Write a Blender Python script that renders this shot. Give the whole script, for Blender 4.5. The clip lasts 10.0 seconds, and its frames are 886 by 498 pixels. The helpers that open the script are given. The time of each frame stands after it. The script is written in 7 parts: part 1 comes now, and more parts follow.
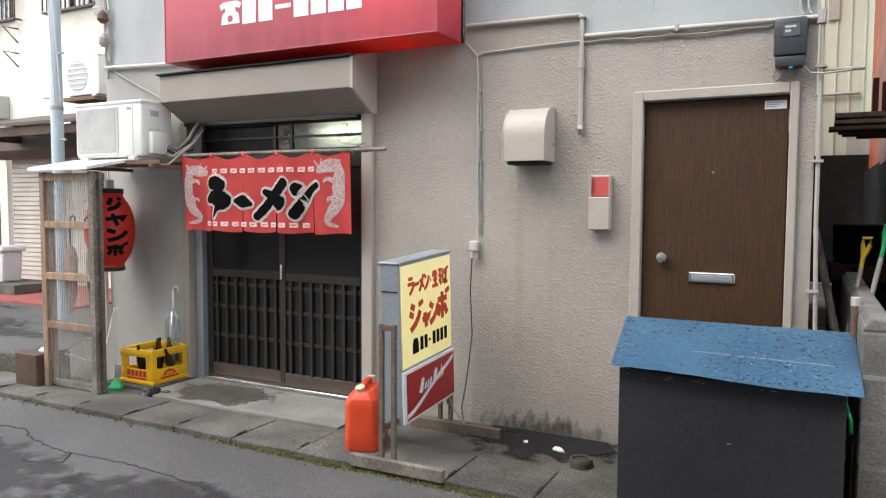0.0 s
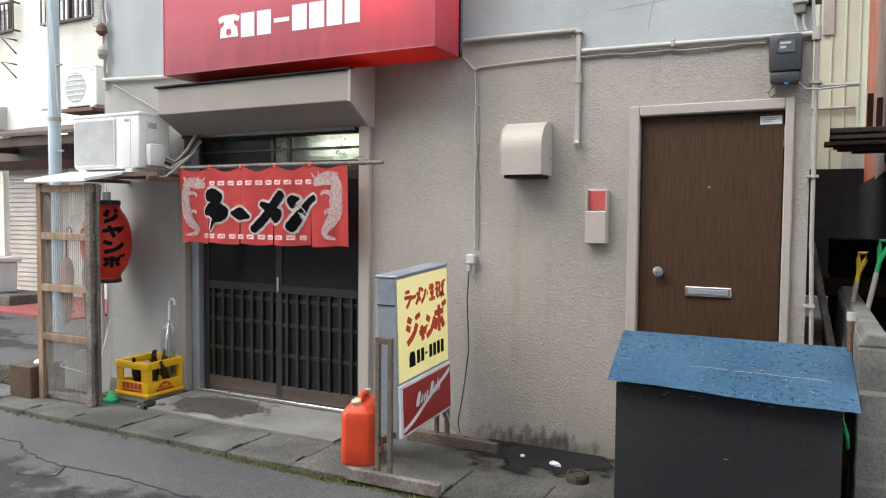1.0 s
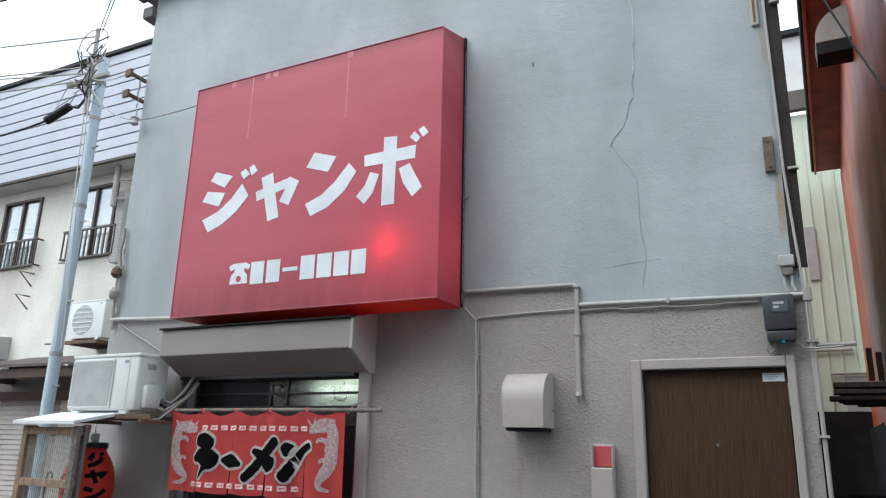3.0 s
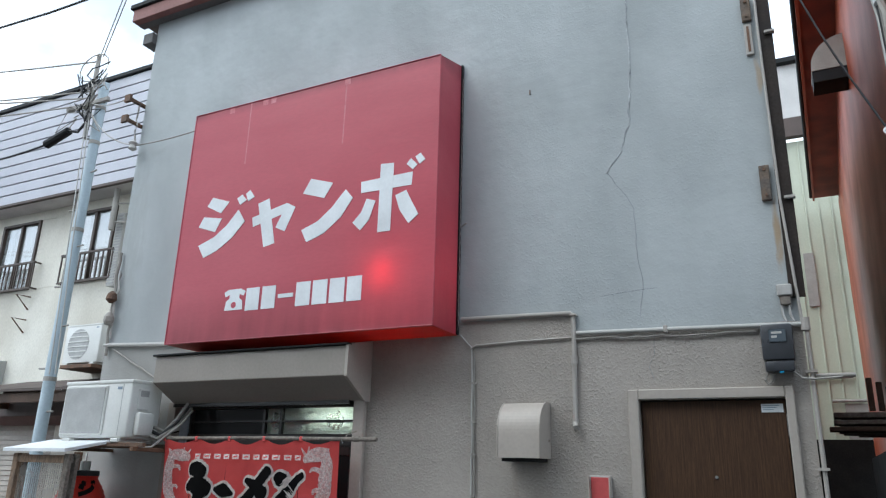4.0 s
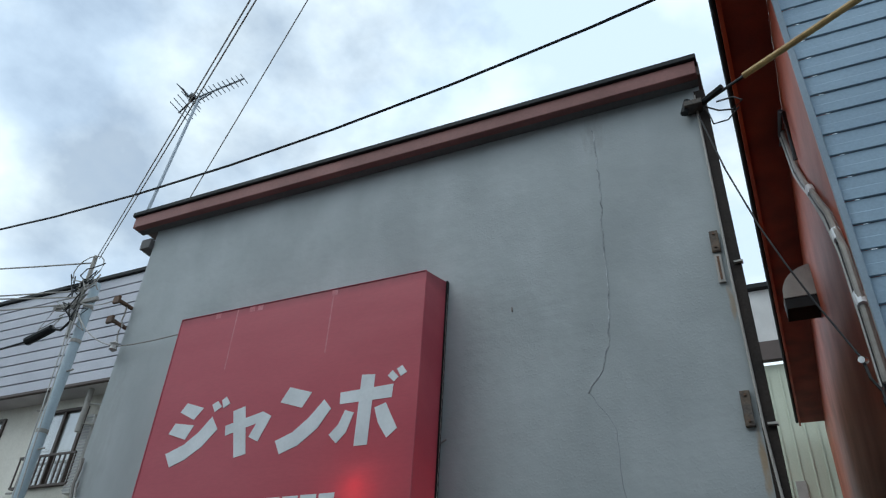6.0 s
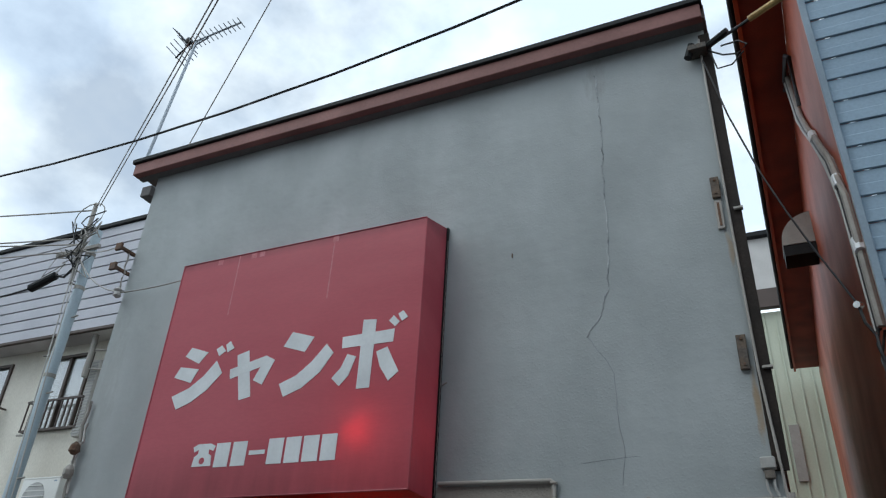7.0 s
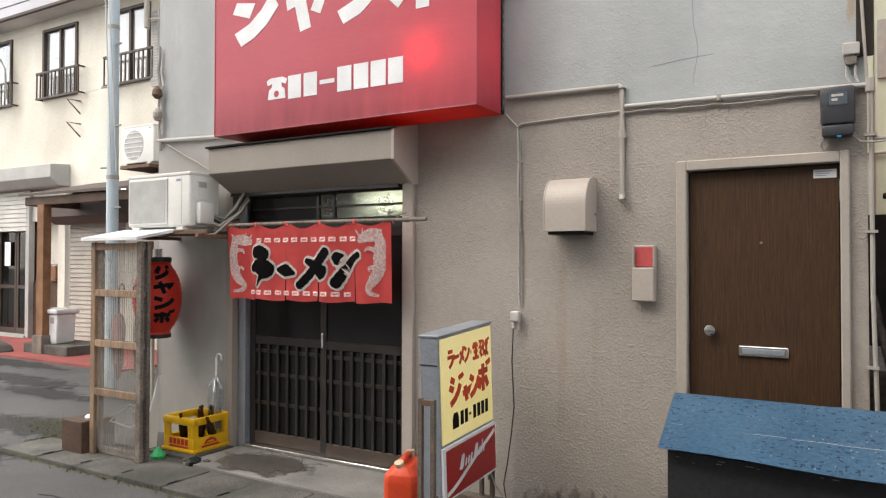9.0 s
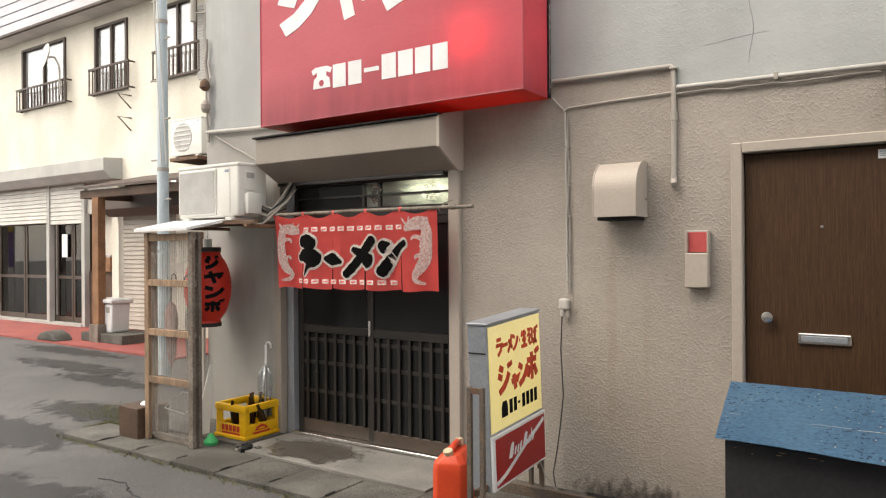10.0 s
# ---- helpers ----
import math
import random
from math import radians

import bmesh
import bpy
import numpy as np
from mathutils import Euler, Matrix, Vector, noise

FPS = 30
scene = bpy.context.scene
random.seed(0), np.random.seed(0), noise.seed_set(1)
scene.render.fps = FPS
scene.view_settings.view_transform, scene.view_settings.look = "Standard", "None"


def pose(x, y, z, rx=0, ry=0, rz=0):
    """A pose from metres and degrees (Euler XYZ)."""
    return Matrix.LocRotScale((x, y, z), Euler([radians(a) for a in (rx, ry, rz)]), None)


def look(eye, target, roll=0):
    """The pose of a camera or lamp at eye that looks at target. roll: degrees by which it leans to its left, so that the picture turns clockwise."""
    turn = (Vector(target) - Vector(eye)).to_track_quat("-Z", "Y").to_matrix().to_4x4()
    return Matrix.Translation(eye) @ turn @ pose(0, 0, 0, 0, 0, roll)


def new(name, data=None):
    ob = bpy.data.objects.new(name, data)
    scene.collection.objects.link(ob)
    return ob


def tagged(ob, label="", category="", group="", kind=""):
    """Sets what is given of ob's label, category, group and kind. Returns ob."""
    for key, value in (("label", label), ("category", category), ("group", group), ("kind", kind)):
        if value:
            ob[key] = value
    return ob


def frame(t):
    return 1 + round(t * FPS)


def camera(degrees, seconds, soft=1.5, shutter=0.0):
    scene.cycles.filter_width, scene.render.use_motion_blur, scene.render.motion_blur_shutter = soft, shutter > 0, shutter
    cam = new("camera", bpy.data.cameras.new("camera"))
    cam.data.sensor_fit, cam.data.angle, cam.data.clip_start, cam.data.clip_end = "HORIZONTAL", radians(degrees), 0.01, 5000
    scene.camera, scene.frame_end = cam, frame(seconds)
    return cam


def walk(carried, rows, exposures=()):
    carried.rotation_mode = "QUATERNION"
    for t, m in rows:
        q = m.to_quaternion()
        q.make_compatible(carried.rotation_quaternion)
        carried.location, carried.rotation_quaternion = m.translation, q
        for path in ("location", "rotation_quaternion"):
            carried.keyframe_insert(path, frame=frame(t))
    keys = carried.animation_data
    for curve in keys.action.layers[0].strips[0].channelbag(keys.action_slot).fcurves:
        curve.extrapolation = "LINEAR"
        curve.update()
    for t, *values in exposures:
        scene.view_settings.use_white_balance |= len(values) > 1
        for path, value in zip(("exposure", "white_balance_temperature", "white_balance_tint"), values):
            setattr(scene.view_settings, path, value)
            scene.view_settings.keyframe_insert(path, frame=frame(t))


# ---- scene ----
cam = camera(63.2, 10.0, soft=1.2)
PATH = [
    (0, (-0.005, -4.376, 1.464), (-0.912, -2.598, 1.341), 0.3),
    (0.5, (-0.009, -4.379, 1.445), (-0.912, -2.598, 1.349), 0.3),
    (1, (-0.005, -4.380, 1.475), (-0.905, -2.596, 1.384), 0.5),
    (1.2, (0.001, -4.384, 1.515), (-0.901, -2.601, 1.428), 0.3),
    (1.5, (0.012, -4.359, 1.586), (-0.910, -2.587, 1.685), 0.6),
    (2, (0.007, -4.369, 1.597), (-0.898, -2.625, 1.969), 0.9),
    (2.5, (0.001, -4.367, 1.600), (-0.893, -2.648, 2.095), 1.3),
    (2.7, (-0.014, -4.379, 1.597), (-0.896, -2.661, 2.119), 1.4),
    (3.8, (-0.003, -4.374, 1.627), (-0.876, -2.660, 2.175), 1.4),
    (4, (0.000, -4.355, 1.631), (-0.869, -2.655, 2.228), 1.6),
    (4.2, (-0.017, -4.339, 1.646), (-0.857, -2.676, 2.373), 1.3),
    (4.5, (-0.007, -4.364, 1.662), (-0.794, -2.823, 2.666), 2.3),
    (5, (-0.007, -4.364, 1.646), (-0.747, -2.883, 2.767), 3.0),
    (5.2, (-0.003, -4.363, 1.652), (-0.742, -2.880, 2.771), 3.4),
    (6.3, (0.028, -4.374, 1.649), (-0.714, -2.888, 2.764), 3.4),
    (6.5, (0.028, -4.381, 1.651), (-0.713, -2.884, 2.751), 3.3),
    (7, (0.026, -4.375, 1.624), (-0.742, -2.820, 2.621), 3.3),
    (7.2, (0.020, -4.386, 1.618), (-0.786, -2.774, 2.487), 3.4),
    (7.5, (0.016, -4.355, 1.607), (-0.848, -2.668, 2.249), 3.2),
    (8, (0.011, -4.388, 1.564), (-0.909, -2.657, 1.961), 2.4),
    (8.5, (0.010, -4.350, 1.543), (-0.950, -2.599, 1.648), 1.1),
    (9, (0.001, -4.332, 1.546), (-1.016, -2.611, 1.582), 0.1),
    (9.5, (-0.001, -4.320, 1.540), (-1.034, -2.608, 1.561), -0.2),
    (10, (-0.038, -4.313, 1.541), (-1.157, -2.655, 1.545), -0.4),
]
walk(cam, [(t, look(eye, target, roll)) for t, eye, target, roll in PATH],
     [(0.0, 1.62, 6600, 10), (1.0, 1.52, 6500, 9), (1.5, 1.36, 6300, 8), (2.0, 1.30, 6050, 7), (2.7, 1.02, 6000, 5), (4.0, 0.74, 5850, 4),
      (4.5, 0.42, 5800, 3), (5.2, -0.20, 5650, 0), (6.3, -0.14, 5750, 0), (7.0, -0.06, 5900, 2), (7.5, 0.15, 6250, 6), (8.0, 0.62, 6500, 10),
      (8.5, 0.86, 6800, 11), (9.0, 1.25, 7100, 12), (10.0, 1.38, 7650, 12)])

# ---- world and sun ----
SUN_ELEV, SUN_TURN = radians(52), radians(215)
world = bpy.data.worlds.new("sky")
scene.world = world
world.use_nodes = True
wt = world.node_tree
wt.nodes.clear()
w_out = wt.nodes.new("ShaderNodeOutputWorld")
w_bg = wt.nodes.new("ShaderNodeBackground")
w_sky = wt.nodes.new("ShaderNodeTexSky")
w_sky.sky_type, w_sky.sun_disc = "NISHITA", False
w_sky.sun_elevation, w_sky.sun_rotation = SUN_ELEV, SUN_TURN
w_sky.air_density, w_sky.dust_density = 1.0, 1.5
w_co = wt.nodes.new("ShaderNodeTexCoord")
w_map = wt.nodes.new("ShaderNodeMapping")
w_map.inputs["Scale"].default_value = (1.0, 1.0, 1.4)
w_n = wt.nodes.new("ShaderNodeTexNoise")
w_n.inputs["Scale"].default_value, w_n.inputs["Detail"].default_value = 2.6, 7.0
w_n.inputs["Roughness"].default_value = 0.55
w_r = wt.nodes.new("ShaderNodeValToRGB")
w_r.color_ramp.elements[0].position, w_r.color_ramp.elements[1].position = 0.36, 0.56
w_r.color_ramp.elements[0].color = (0.44, 0.44, 0.44, 1)
w_n2 = wt.nodes.new("ShaderNodeTexNoise")
w_n2.inputs["Scale"].default_value, w_n2.inputs["Detail"].default_value = 4.5, 5.0
w_c = wt.nodes.new("ShaderNodeValToRGB")
w_c.color_ramp.elements[0].position, w_c.color_ramp.elements[1].position = 0.38, 0.62
w_c.color_ramp.elements[0].color, w_c.color_ramp.elements[1].color = (9.4, 10.2, 11.5, 1), (13.4, 13.4, 13.4, 1)
w_m = wt.nodes.new("ShaderNodeMix")
w_m.data_type = "RGBA"
for a, b in ((w_co.outputs["Generated"], w_map.inputs["Vector"]), (w_map.outputs["Vector"], w_n.inputs["Vector"]),
             (w_map.outputs["Vector"], w_n2.inputs["Vector"]), (w_n.outputs["Fac"], w_r.inputs["Fac"]),
             (w_n2.outputs["Fac"], w_c.inputs["Fac"]), (w_r.outputs["Color"], w_m.inputs["Factor"]),
             (w_sky.outputs["Color"], w_m.inputs[6]), (w_c.outputs["Color"], w_m.inputs[7]),
             (w_m.outputs[2], w_bg.inputs["Color"]), (w_bg.outputs["Background"], w_out.inputs["Surface"])):
    wt.links.new(a, b)
w_bg.inputs["Strength"].default_value = 0.1
sun = new("sun", bpy.data.lights.new("sun", "SUN"))
sun.data.energy, sun.data.angle, sun.data.color = 0.9, radians(40), (1.0, 0.96, 0.9)
sun.matrix_world = look((math.sin(SUN_TURN) * 30, math.cos(SUN_TURN) * 30, 36), (0, 0, 0))


# ---- materials ----
def mat(name, color, rough=0.7, color2=None, scale=3.0, fine=60.0, grain=0.12, bump=0.0, bump_scale=80.0, metal=0.0,
        stretch=(1, 1, 1), vary=0.0, translucent=0.0, transmission=0.0, emit=None, glow=0.0, spec=0.4, spread=(0.35, 0.65), span=(0.3, 0.7)):
    """A surface with a broad change of colour (color to color2), a fine grain and a relief."""
    m = bpy.data.materials.new(name)
    m.use_nodes = True
    t = m.node_tree
    n, l = t.nodes, t.links
    b = n["Principled BSDF"]
    geo = n.new("ShaderNodeNewGeometry")
    mp = n.new("ShaderNodeMapping")
    mp.inputs["Scale"].default_value = stretch
    l.new(geo.outputs["Position"], mp.inputs["Vector"])
    big = n.new("ShaderNodeTexNoise")
    big.inputs["Scale"].default_value, big.inputs["Detail"].default_value = scale, 4.0
    l.new(mp.outputs["Vector"], big.inputs["Vector"])
    ramp = n.new("ShaderNodeMapRange")
    ramp.inputs[1].default_value, ramp.inputs[2].default_value = spread
    l.new(big.outputs["Fac"], ramp.inputs[0])
    mix = n.new("ShaderNodeMix")
    mix.data_type = "RGBA"
    c2 = color2 or tuple(c * 0.82 for c in color)
    mix.inputs[6].default_value, mix.inputs[7].default_value = (*color, 1), (*c2, 1)
    l.new(ramp.outputs[0], mix.inputs[0])
    tiny = n.new("ShaderNodeTexNoise")
    tiny.inputs["Scale"].default_value, tiny.inputs["Detail"].default_value = fine, 3.0
    l.new(mp.outputs["Vector"], tiny.inputs["Vector"])
    tr = n.new("ShaderNodeMapRange")
    tr.inputs[1].default_value, tr.inputs[2].default_value = span
    tr.inputs[3].default_value, tr.inputs[4].default_value = 1 - grain, 1 + grain
    l.new(tiny.outputs["Fac"], tr.inputs[0])
    hsv = n.new("ShaderNodeHueSaturation")
    l.new(mix.outputs[2], hsv.inputs["Color"])
    last = tr.outputs[0]
    if vary:
        info = n.new("ShaderNodeObjectInfo")
        vr = n.new("ShaderNodeMapRange")
        vr.inputs[3].default_value, vr.inputs[4].default_value = 1 - vary, 1 + vary
        l.new(info.outputs["Random"], vr.inputs[0])
        mul = n.new("ShaderNodeMath")
        mul.operation = "MULTIPLY"
        l.new(last, mul.inputs[0])
        l.new(vr.outputs[0], mul.inputs[1])
        last = mul.outputs[0]
    l.new(last, hsv.inputs["Value"])
    l.new(hsv.outputs["Color"], b.inputs["Base Color"])
    rr = n.new("ShaderNodeMapRange")
    rr.inputs[3].default_value, rr.inputs[4].default_value = max(0.02, rough - 0.08), min(1.0, rough + 0.08)
    l.new(big.outputs["Fac"], rr.inputs[0])
    l.new(rr.outputs[0], b.inputs["Roughness"])
    b.inputs["Metallic"].default_value = metal
    b.inputs["Specular IOR Level"].default_value = spec
    b.inputs["Transmission Weight"].default_value = transmission
    if bump:
        bn = n.new("ShaderNodeTexNoise")
        bn.inputs["Scale"].default_value, bn.inputs["Detail"].default_value = bump_scale, 3.0
        l.new(mp.outputs["Vector"], bn.inputs["Vector"])
        bp = n.new("ShaderNodeBump")
        bp.inputs["Strength"].default_value, bp.inputs["Distance"].default_value = 1.0, bump
        l.new(bn.outputs["Fac"], bp.inputs["Height"])
        l.new(bp.outputs["Normal"], b.inputs["Normal"])
    if emit:
        b.inputs["Emission Color"].default_value, b.inputs["Emission Strength"].default_value = (*emit, 1), glow
    if translucent:
        ts = n.new("ShaderNodeBsdfTranslucent")
        l.new(hsv.outputs["Color"], ts.inputs["Color"])
        ms = n.new("ShaderNodeMixShader")
        ms.inputs[0].default_value = translucent
        l.new(b.outputs[0], ms.inputs[1])
        l.new(ts.outputs[0], ms.inputs[2])
        l.new(ms.outputs[0], n["Material Output"].inputs["Surface"])
    return m


def wall_paint():
    """Coarse beige render below, smooth pale blue-grey paint above, with rain streaks and stains."""
    m = mat("facade paint", (0.375, 0.34, 0.305), 0.75, (0.32, 0.29, 0.258), 1.1, 25, 0.05)
    t = m.node_tree
    n, l = t.nodes, t.links
    b = n["Principled BSDF"]
    geo = n.new("ShaderNodeNewGeometry")
    sep = n.new("ShaderNodeSeparateXYZ")
    l.new(geo.outputs["Position"], sep.inputs[0])
    wob = n.new("ShaderNodeTexNoise")
    wob.inputs["Scale"].default_value = 7.0
    l.new(geo.outputs["Position"], wob.inputs["Vector"])

    def math_node(op, a, c):
        k = n.new("ShaderNodeMath")
        k.operation = op
        for i, v in enumerate((a, c)):
            if isinstance(v, (int, float)):
                k.inputs[i].default_value = v
            else:
                l.new(v, k.inputs[i])
        return k.outputs[0]

    # the paint line steps down to the right of the conduit
    step = math_node("GREATER_THAN", sep.outputs["X"], -1.28)
    line = math_node("SUBTRACT", 2.615, math_node("MULTIPLY", step, 0.125))
    line = math_node("ADD", line, math_node("MULTIPLY", math_node("SUBTRACT", wob.outputs["Fac"], 0.5), 0.03))
    up = math_node("GREATER_THAN", sep.outputs["Z"], line)
    # upper paint
    streak_map = n.new("ShaderNodeMapping")
    streak_map.inputs["Scale"].default_value = (1.7, 1.7, 0.9)
    l.new(geo.outputs["Position"], streak_map.inputs["Vector"])
    streak = n.new("ShaderNodeTexNoise")
    streak.inputs["Scale"].default_value, streak.inputs["Detail"].default_value = 1.0, 6.0
    l.new(streak_map.outputs["Vector"], streak.inputs["Vector"])
    sr = n.new("ShaderNodeMapRange")
    sr.inputs[1].default_value, sr.inputs[2].default_value = 0.36, 0.64
    l.new(streak.outputs["Fac"], sr.inputs[0])
    upper = n.new("ShaderNodeMix")
    upper.data_type = "RGBA"
    upper.inputs[6].default_value, upper.inputs[7].default_value = (0.42, 0.445, 0.45, 1), (0.335, 0.358, 0.36, 1)
    l.new(sr.outputs[0], upper.inputs[0])
    old = b.inputs["Base Color"].links[0].from_socket
    both = n.new("ShaderNodeMix")
    both.data_type = "RGBA"
    l.new(up, both.inputs[0])
    l.new(old, both.inputs[6])
    l.new(upper.outputs[2], both.inputs[7])

    # the pier by the entrance is bare cement, lighter towards its top
    pier = n.new("ShaderNodeMix")
    pier.data_type = "RGBA"
    l.new(math_node("MULTIPLY", math_node("LESS_THAN", sep.outputs["X"], -4.5), math_node("LESS_THAN", sep.outputs["Z"], 2.62)), pier.inputs[0])
    l.new(both.outputs[2], pier.inputs[6])
    cem = n.new("ShaderNodeMix")
    cem.data_type = "RGBA"
    cem.inputs[6].default_value, cem.inputs[7].default_value = (0.37, 0.365, 0.35, 1), (0.27, 0.265, 0.25, 1)
    l.new(sr.outputs[0], cem.inputs[0])
    l.new(cem.outputs[2], pier.inputs[7])

    # stains: a blotch at the foot of the wall, drips under the hood, rust under the plates
    def blot(x0, z0, rx, rz, color, amount, chain, rough_scale=6.0, run=4.0):
        dx = math_node("DIVIDE", math_node("SUBTRACT", sep.outputs["X"], x0), rx)
        dz = math_node("DIVIDE", math_node("SUBTRACT", sep.outputs["Z"], z0), rz)
        d = math_node("ADD", math_node("MULTIPLY", dx, dx), math_node("MULTIPLY", dz, dz))
        tex = n.new("ShaderNodeTexNoise")
        tex.inputs["Scale"].default_value, tex.inputs["Detail"].default_value = rough_scale, 5.0
        smap = n.new("ShaderNodeMapping")
        smap.inputs["Scale"].default_value = (run, 1.0, 1.0)
        l.new(geo.outputs["Position"], smap.inputs["Vector"])
        l.new(smap.outputs["Vector"], tex.inputs["Vector"])
        e = math_node("SUBTRACT", 1.0, d)
        e = math_node("ADD", e, math_node("MULTIPLY", math_node("SUBTRACT", tex.outputs["Fac"], 0.5), 2.4))
        k = n.new("ShaderNodeMapRange")
        k.inputs[1].default_value, k.inputs[2].default_value = 0.2, 1.0
        k.inputs[4].default_value = amount
        l.new(e, k.inputs[0])
        x = n.new("ShaderNodeMix")
        x.data_type = "RGBA"
        l.new(k.outputs[0], x.inputs[0])
        l.new(chain, x.inputs[6])
        x.inputs[7].default_value = (*color, 1)
        return x.outputs[2]

    c = pier.outputs[2]
    c = blot(-1.52, 0.0, 0.48, 0.14, (0.035, 0.032, 0.03), 0.9, c, 9.0, 2.2)
    c = blot(-0.95, 0.0, 2.2, 0.08, (0.16, 0.15, 0.13), 0.35, c)
    c = blot(-1.68, 1.05, 0.045, 0.85, (0.27, 0.20, 0.14), 0.28, c)
    c = blot(-1.46, 1.0, 0.03, 0.7, (0.28, 0.21, 0.15), 0.18, c)
    c = blot(-0.07, 2.98, 0.03, 0.3, (0.36, 0.24, 0.12), 0.75, c)
    c = blot(-0.07, 4.05, 0.025, 0.22, (0.36, 0.25, 0.14), 0.6, c)
    c = blot(-0.85, 5.75, 0.12, 0.25, (0.25, 0.24, 0.23), 0.4, c)
    c = blot(-5.45, 3.6, 0.2, 0.9, (0.3, 0.31, 0.3), 0.35, c)
    l.new(c, b.inputs["Base Color"])
    # relief: knobbly below, nearly smooth above
    n1 = n.new("ShaderNodeTexNoise")
    n1.inputs["Scale"].default_value, n1.inputs["Detail"].default_value = 60.0, 5.0
    l.new(geo.outputs["Position"], n1.inputs["Vector"])
    pk = n.new("ShaderNodeMapRange")
    pk.inputs[1].default_value, pk.inputs[2].default_value = 0.48, 0.66
    l.new(n1.outputs["Fac"], pk.inputs[0])
    n2 = n.new("ShaderNodeTexNoise")
    n2.inputs["Scale"].default_value, n2.inputs["Detail"].default_value = 5.0, 6.0
    l.new(geo.outputs["Position"], n2.inputs["Vector"])
    amount = math_node("SUBTRACT", 1.0, math_node("MULTIPLY", up, 0.8))
    # worn smooth in places
    n3 = n.new("ShaderNodeTexNoise")
    n3.inputs["Scale"].default_value, n3.inputs["Detail"].default_value = 1.3, 3.0
    l.new(geo.outputs["Position"], n3.inputs["Vector"])
    wear = n.new("ShaderNodeMapRange")
    wear.inputs[1].default_value, wear.inputs[2].default_value = 0.38, 0.62
    wear.inputs[3].default_value, wear.inputs[4].default_value = 0.35, 1.3
    l.new(n3.outputs["Fac"], wear.inputs[0])
    amount = math_node("MULTIPLY", amount, wear.outputs[0])
    # the left pier is smoother
    smooth = math_node("GREATER_THAN", sep.outputs["X"], -2.9)
    amount = math_node("MULTIPLY", amount, math_node("ADD", 0.25, math_node("MULTIPLY", smooth, 0.75)))
    hgt = math_node("ADD", math_node("MULTIPLY", pk.outputs[0], amount), math_node("MULTIPLY", n2.outputs["Fac"], 3.0))
    bp = n.new("ShaderNodeBump")
    bp.inputs["Strength"].default_value, bp.inputs["Distance"].default_value = 0.9, 0.0034
    l.new(hgt, bp.inputs["Height"])
    l.new(bp.outputs["Normal"], b.inputs["Normal"])
    return m


def grimy(m, z0, z1, reach, color, amount):
    """Dirt that has run along the lower and upper hems of a hung sheet, ragged and streaky."""
    n, l = m.node_tree.nodes, m.node_tree.links
    b = n["Principled BSDF"]
    base = b.inputs["Base Color"].links[0].from_socket
    geo, sep = n.new("ShaderNodeNewGeometry"), n.new("ShaderNodeSeparateXYZ")
    mp, tx = n.new("ShaderNodeMapping"), n.new("ShaderNodeTexNoise")
    mp.inputs["Scale"].default_value = (6.0, 6.0, 0.9)
    tx.inputs["Scale"].default_value, tx.inputs["Detail"].default_value = 1.6, 6.0
    l.new(geo.outputs["Position"], sep.inputs[0])
    l.new(geo.outputs["Position"], mp.inputs["Vector"])
    l.new(mp.outputs["Vector"], tx.inputs["Vector"])
    sums = []
    for z, d in ((z0, reach), (z1, -reach * 0.2)):
        k = n.new("ShaderNodeMapRange")
        k.inputs[1].default_value, k.inputs[2].default_value = z, z + d
        k.inputs[3].default_value, k.inputs[4].default_value = 1.0, 0.0
        l.new(sep.outputs["Z"], k.inputs[0])
        sums.append(k.outputs[0])
    mx = n.new("ShaderNodeMath")
    mx.operation = "MAXIMUM"
    l.new(sums[0], mx.inputs[0])
    l.new(sums[1], mx.inputs[1])
    mu = n.new("ShaderNodeMath")
    mu.operation = "MULTIPLY"
    l.new(mx.outputs[0], mu.inputs[0])
    l.new(tx.outputs["Fac"], mu.inputs[1])
    am = n.new("ShaderNodeMath")
    am.operation = "MULTIPLY"
    l.new(mu.outputs[0], am.inputs[0])
    am.inputs[1].default_value = amount
    x = n.new("ShaderNodeMix")
    x.data_type = "RGBA"
    l.new(am.outputs[0], x.inputs[0])
    l.new(base, x.inputs[6])
    x.inputs[7].default_value = (*color, 1)
    l.new(x.outputs[2], b.inputs["Base Color"])


FACADE = wall_paint()
ASPHALT = mat("asphalt", (0.112, 0.110, 0.109), 0.62, (0.074, 0.073, 0.073), 0.7, 150, 0.65, 0.008, 120, spread=(0.36, 0.64), span=(0.40, 0.66))
CONCRETE = mat("pavement concrete", (0.115, 0.111, 0.10), 0.85, (0.062, 0.06, 0.054), 2.6, 120, 0.45, 0.005, 110, vary=0.14, spread=(0.38, 0.62), span=(0.38, 0.62))
DARKCON = mat("damp old concrete", (0.105, 0.10, 0.091), 0.75, (0.058, 0.055, 0.05), 2.2, 100, 0.4, 0.004, 110, spread=(0.38, 0.62), span=(0.38, 0.62))
IRON = mat("dark cast iron", (0.06, 0.052, 0.045), 0.6, (0.09, 0.07, 0.055), 20, 80, 0.3, 0.002, 60)
APRON = mat("trowelled concrete apron", (0.235, 0.228, 0.212), 0.75, (0.15, 0.146, 0.136), 2.0, 70, 0.12, 0.002, 60)
MOSS = mat("moss", (0.11, 0.13, 0.035), 0.9, (0.15, 0.135, 0.055), 12, 90, 0.3, 0.004, 60)
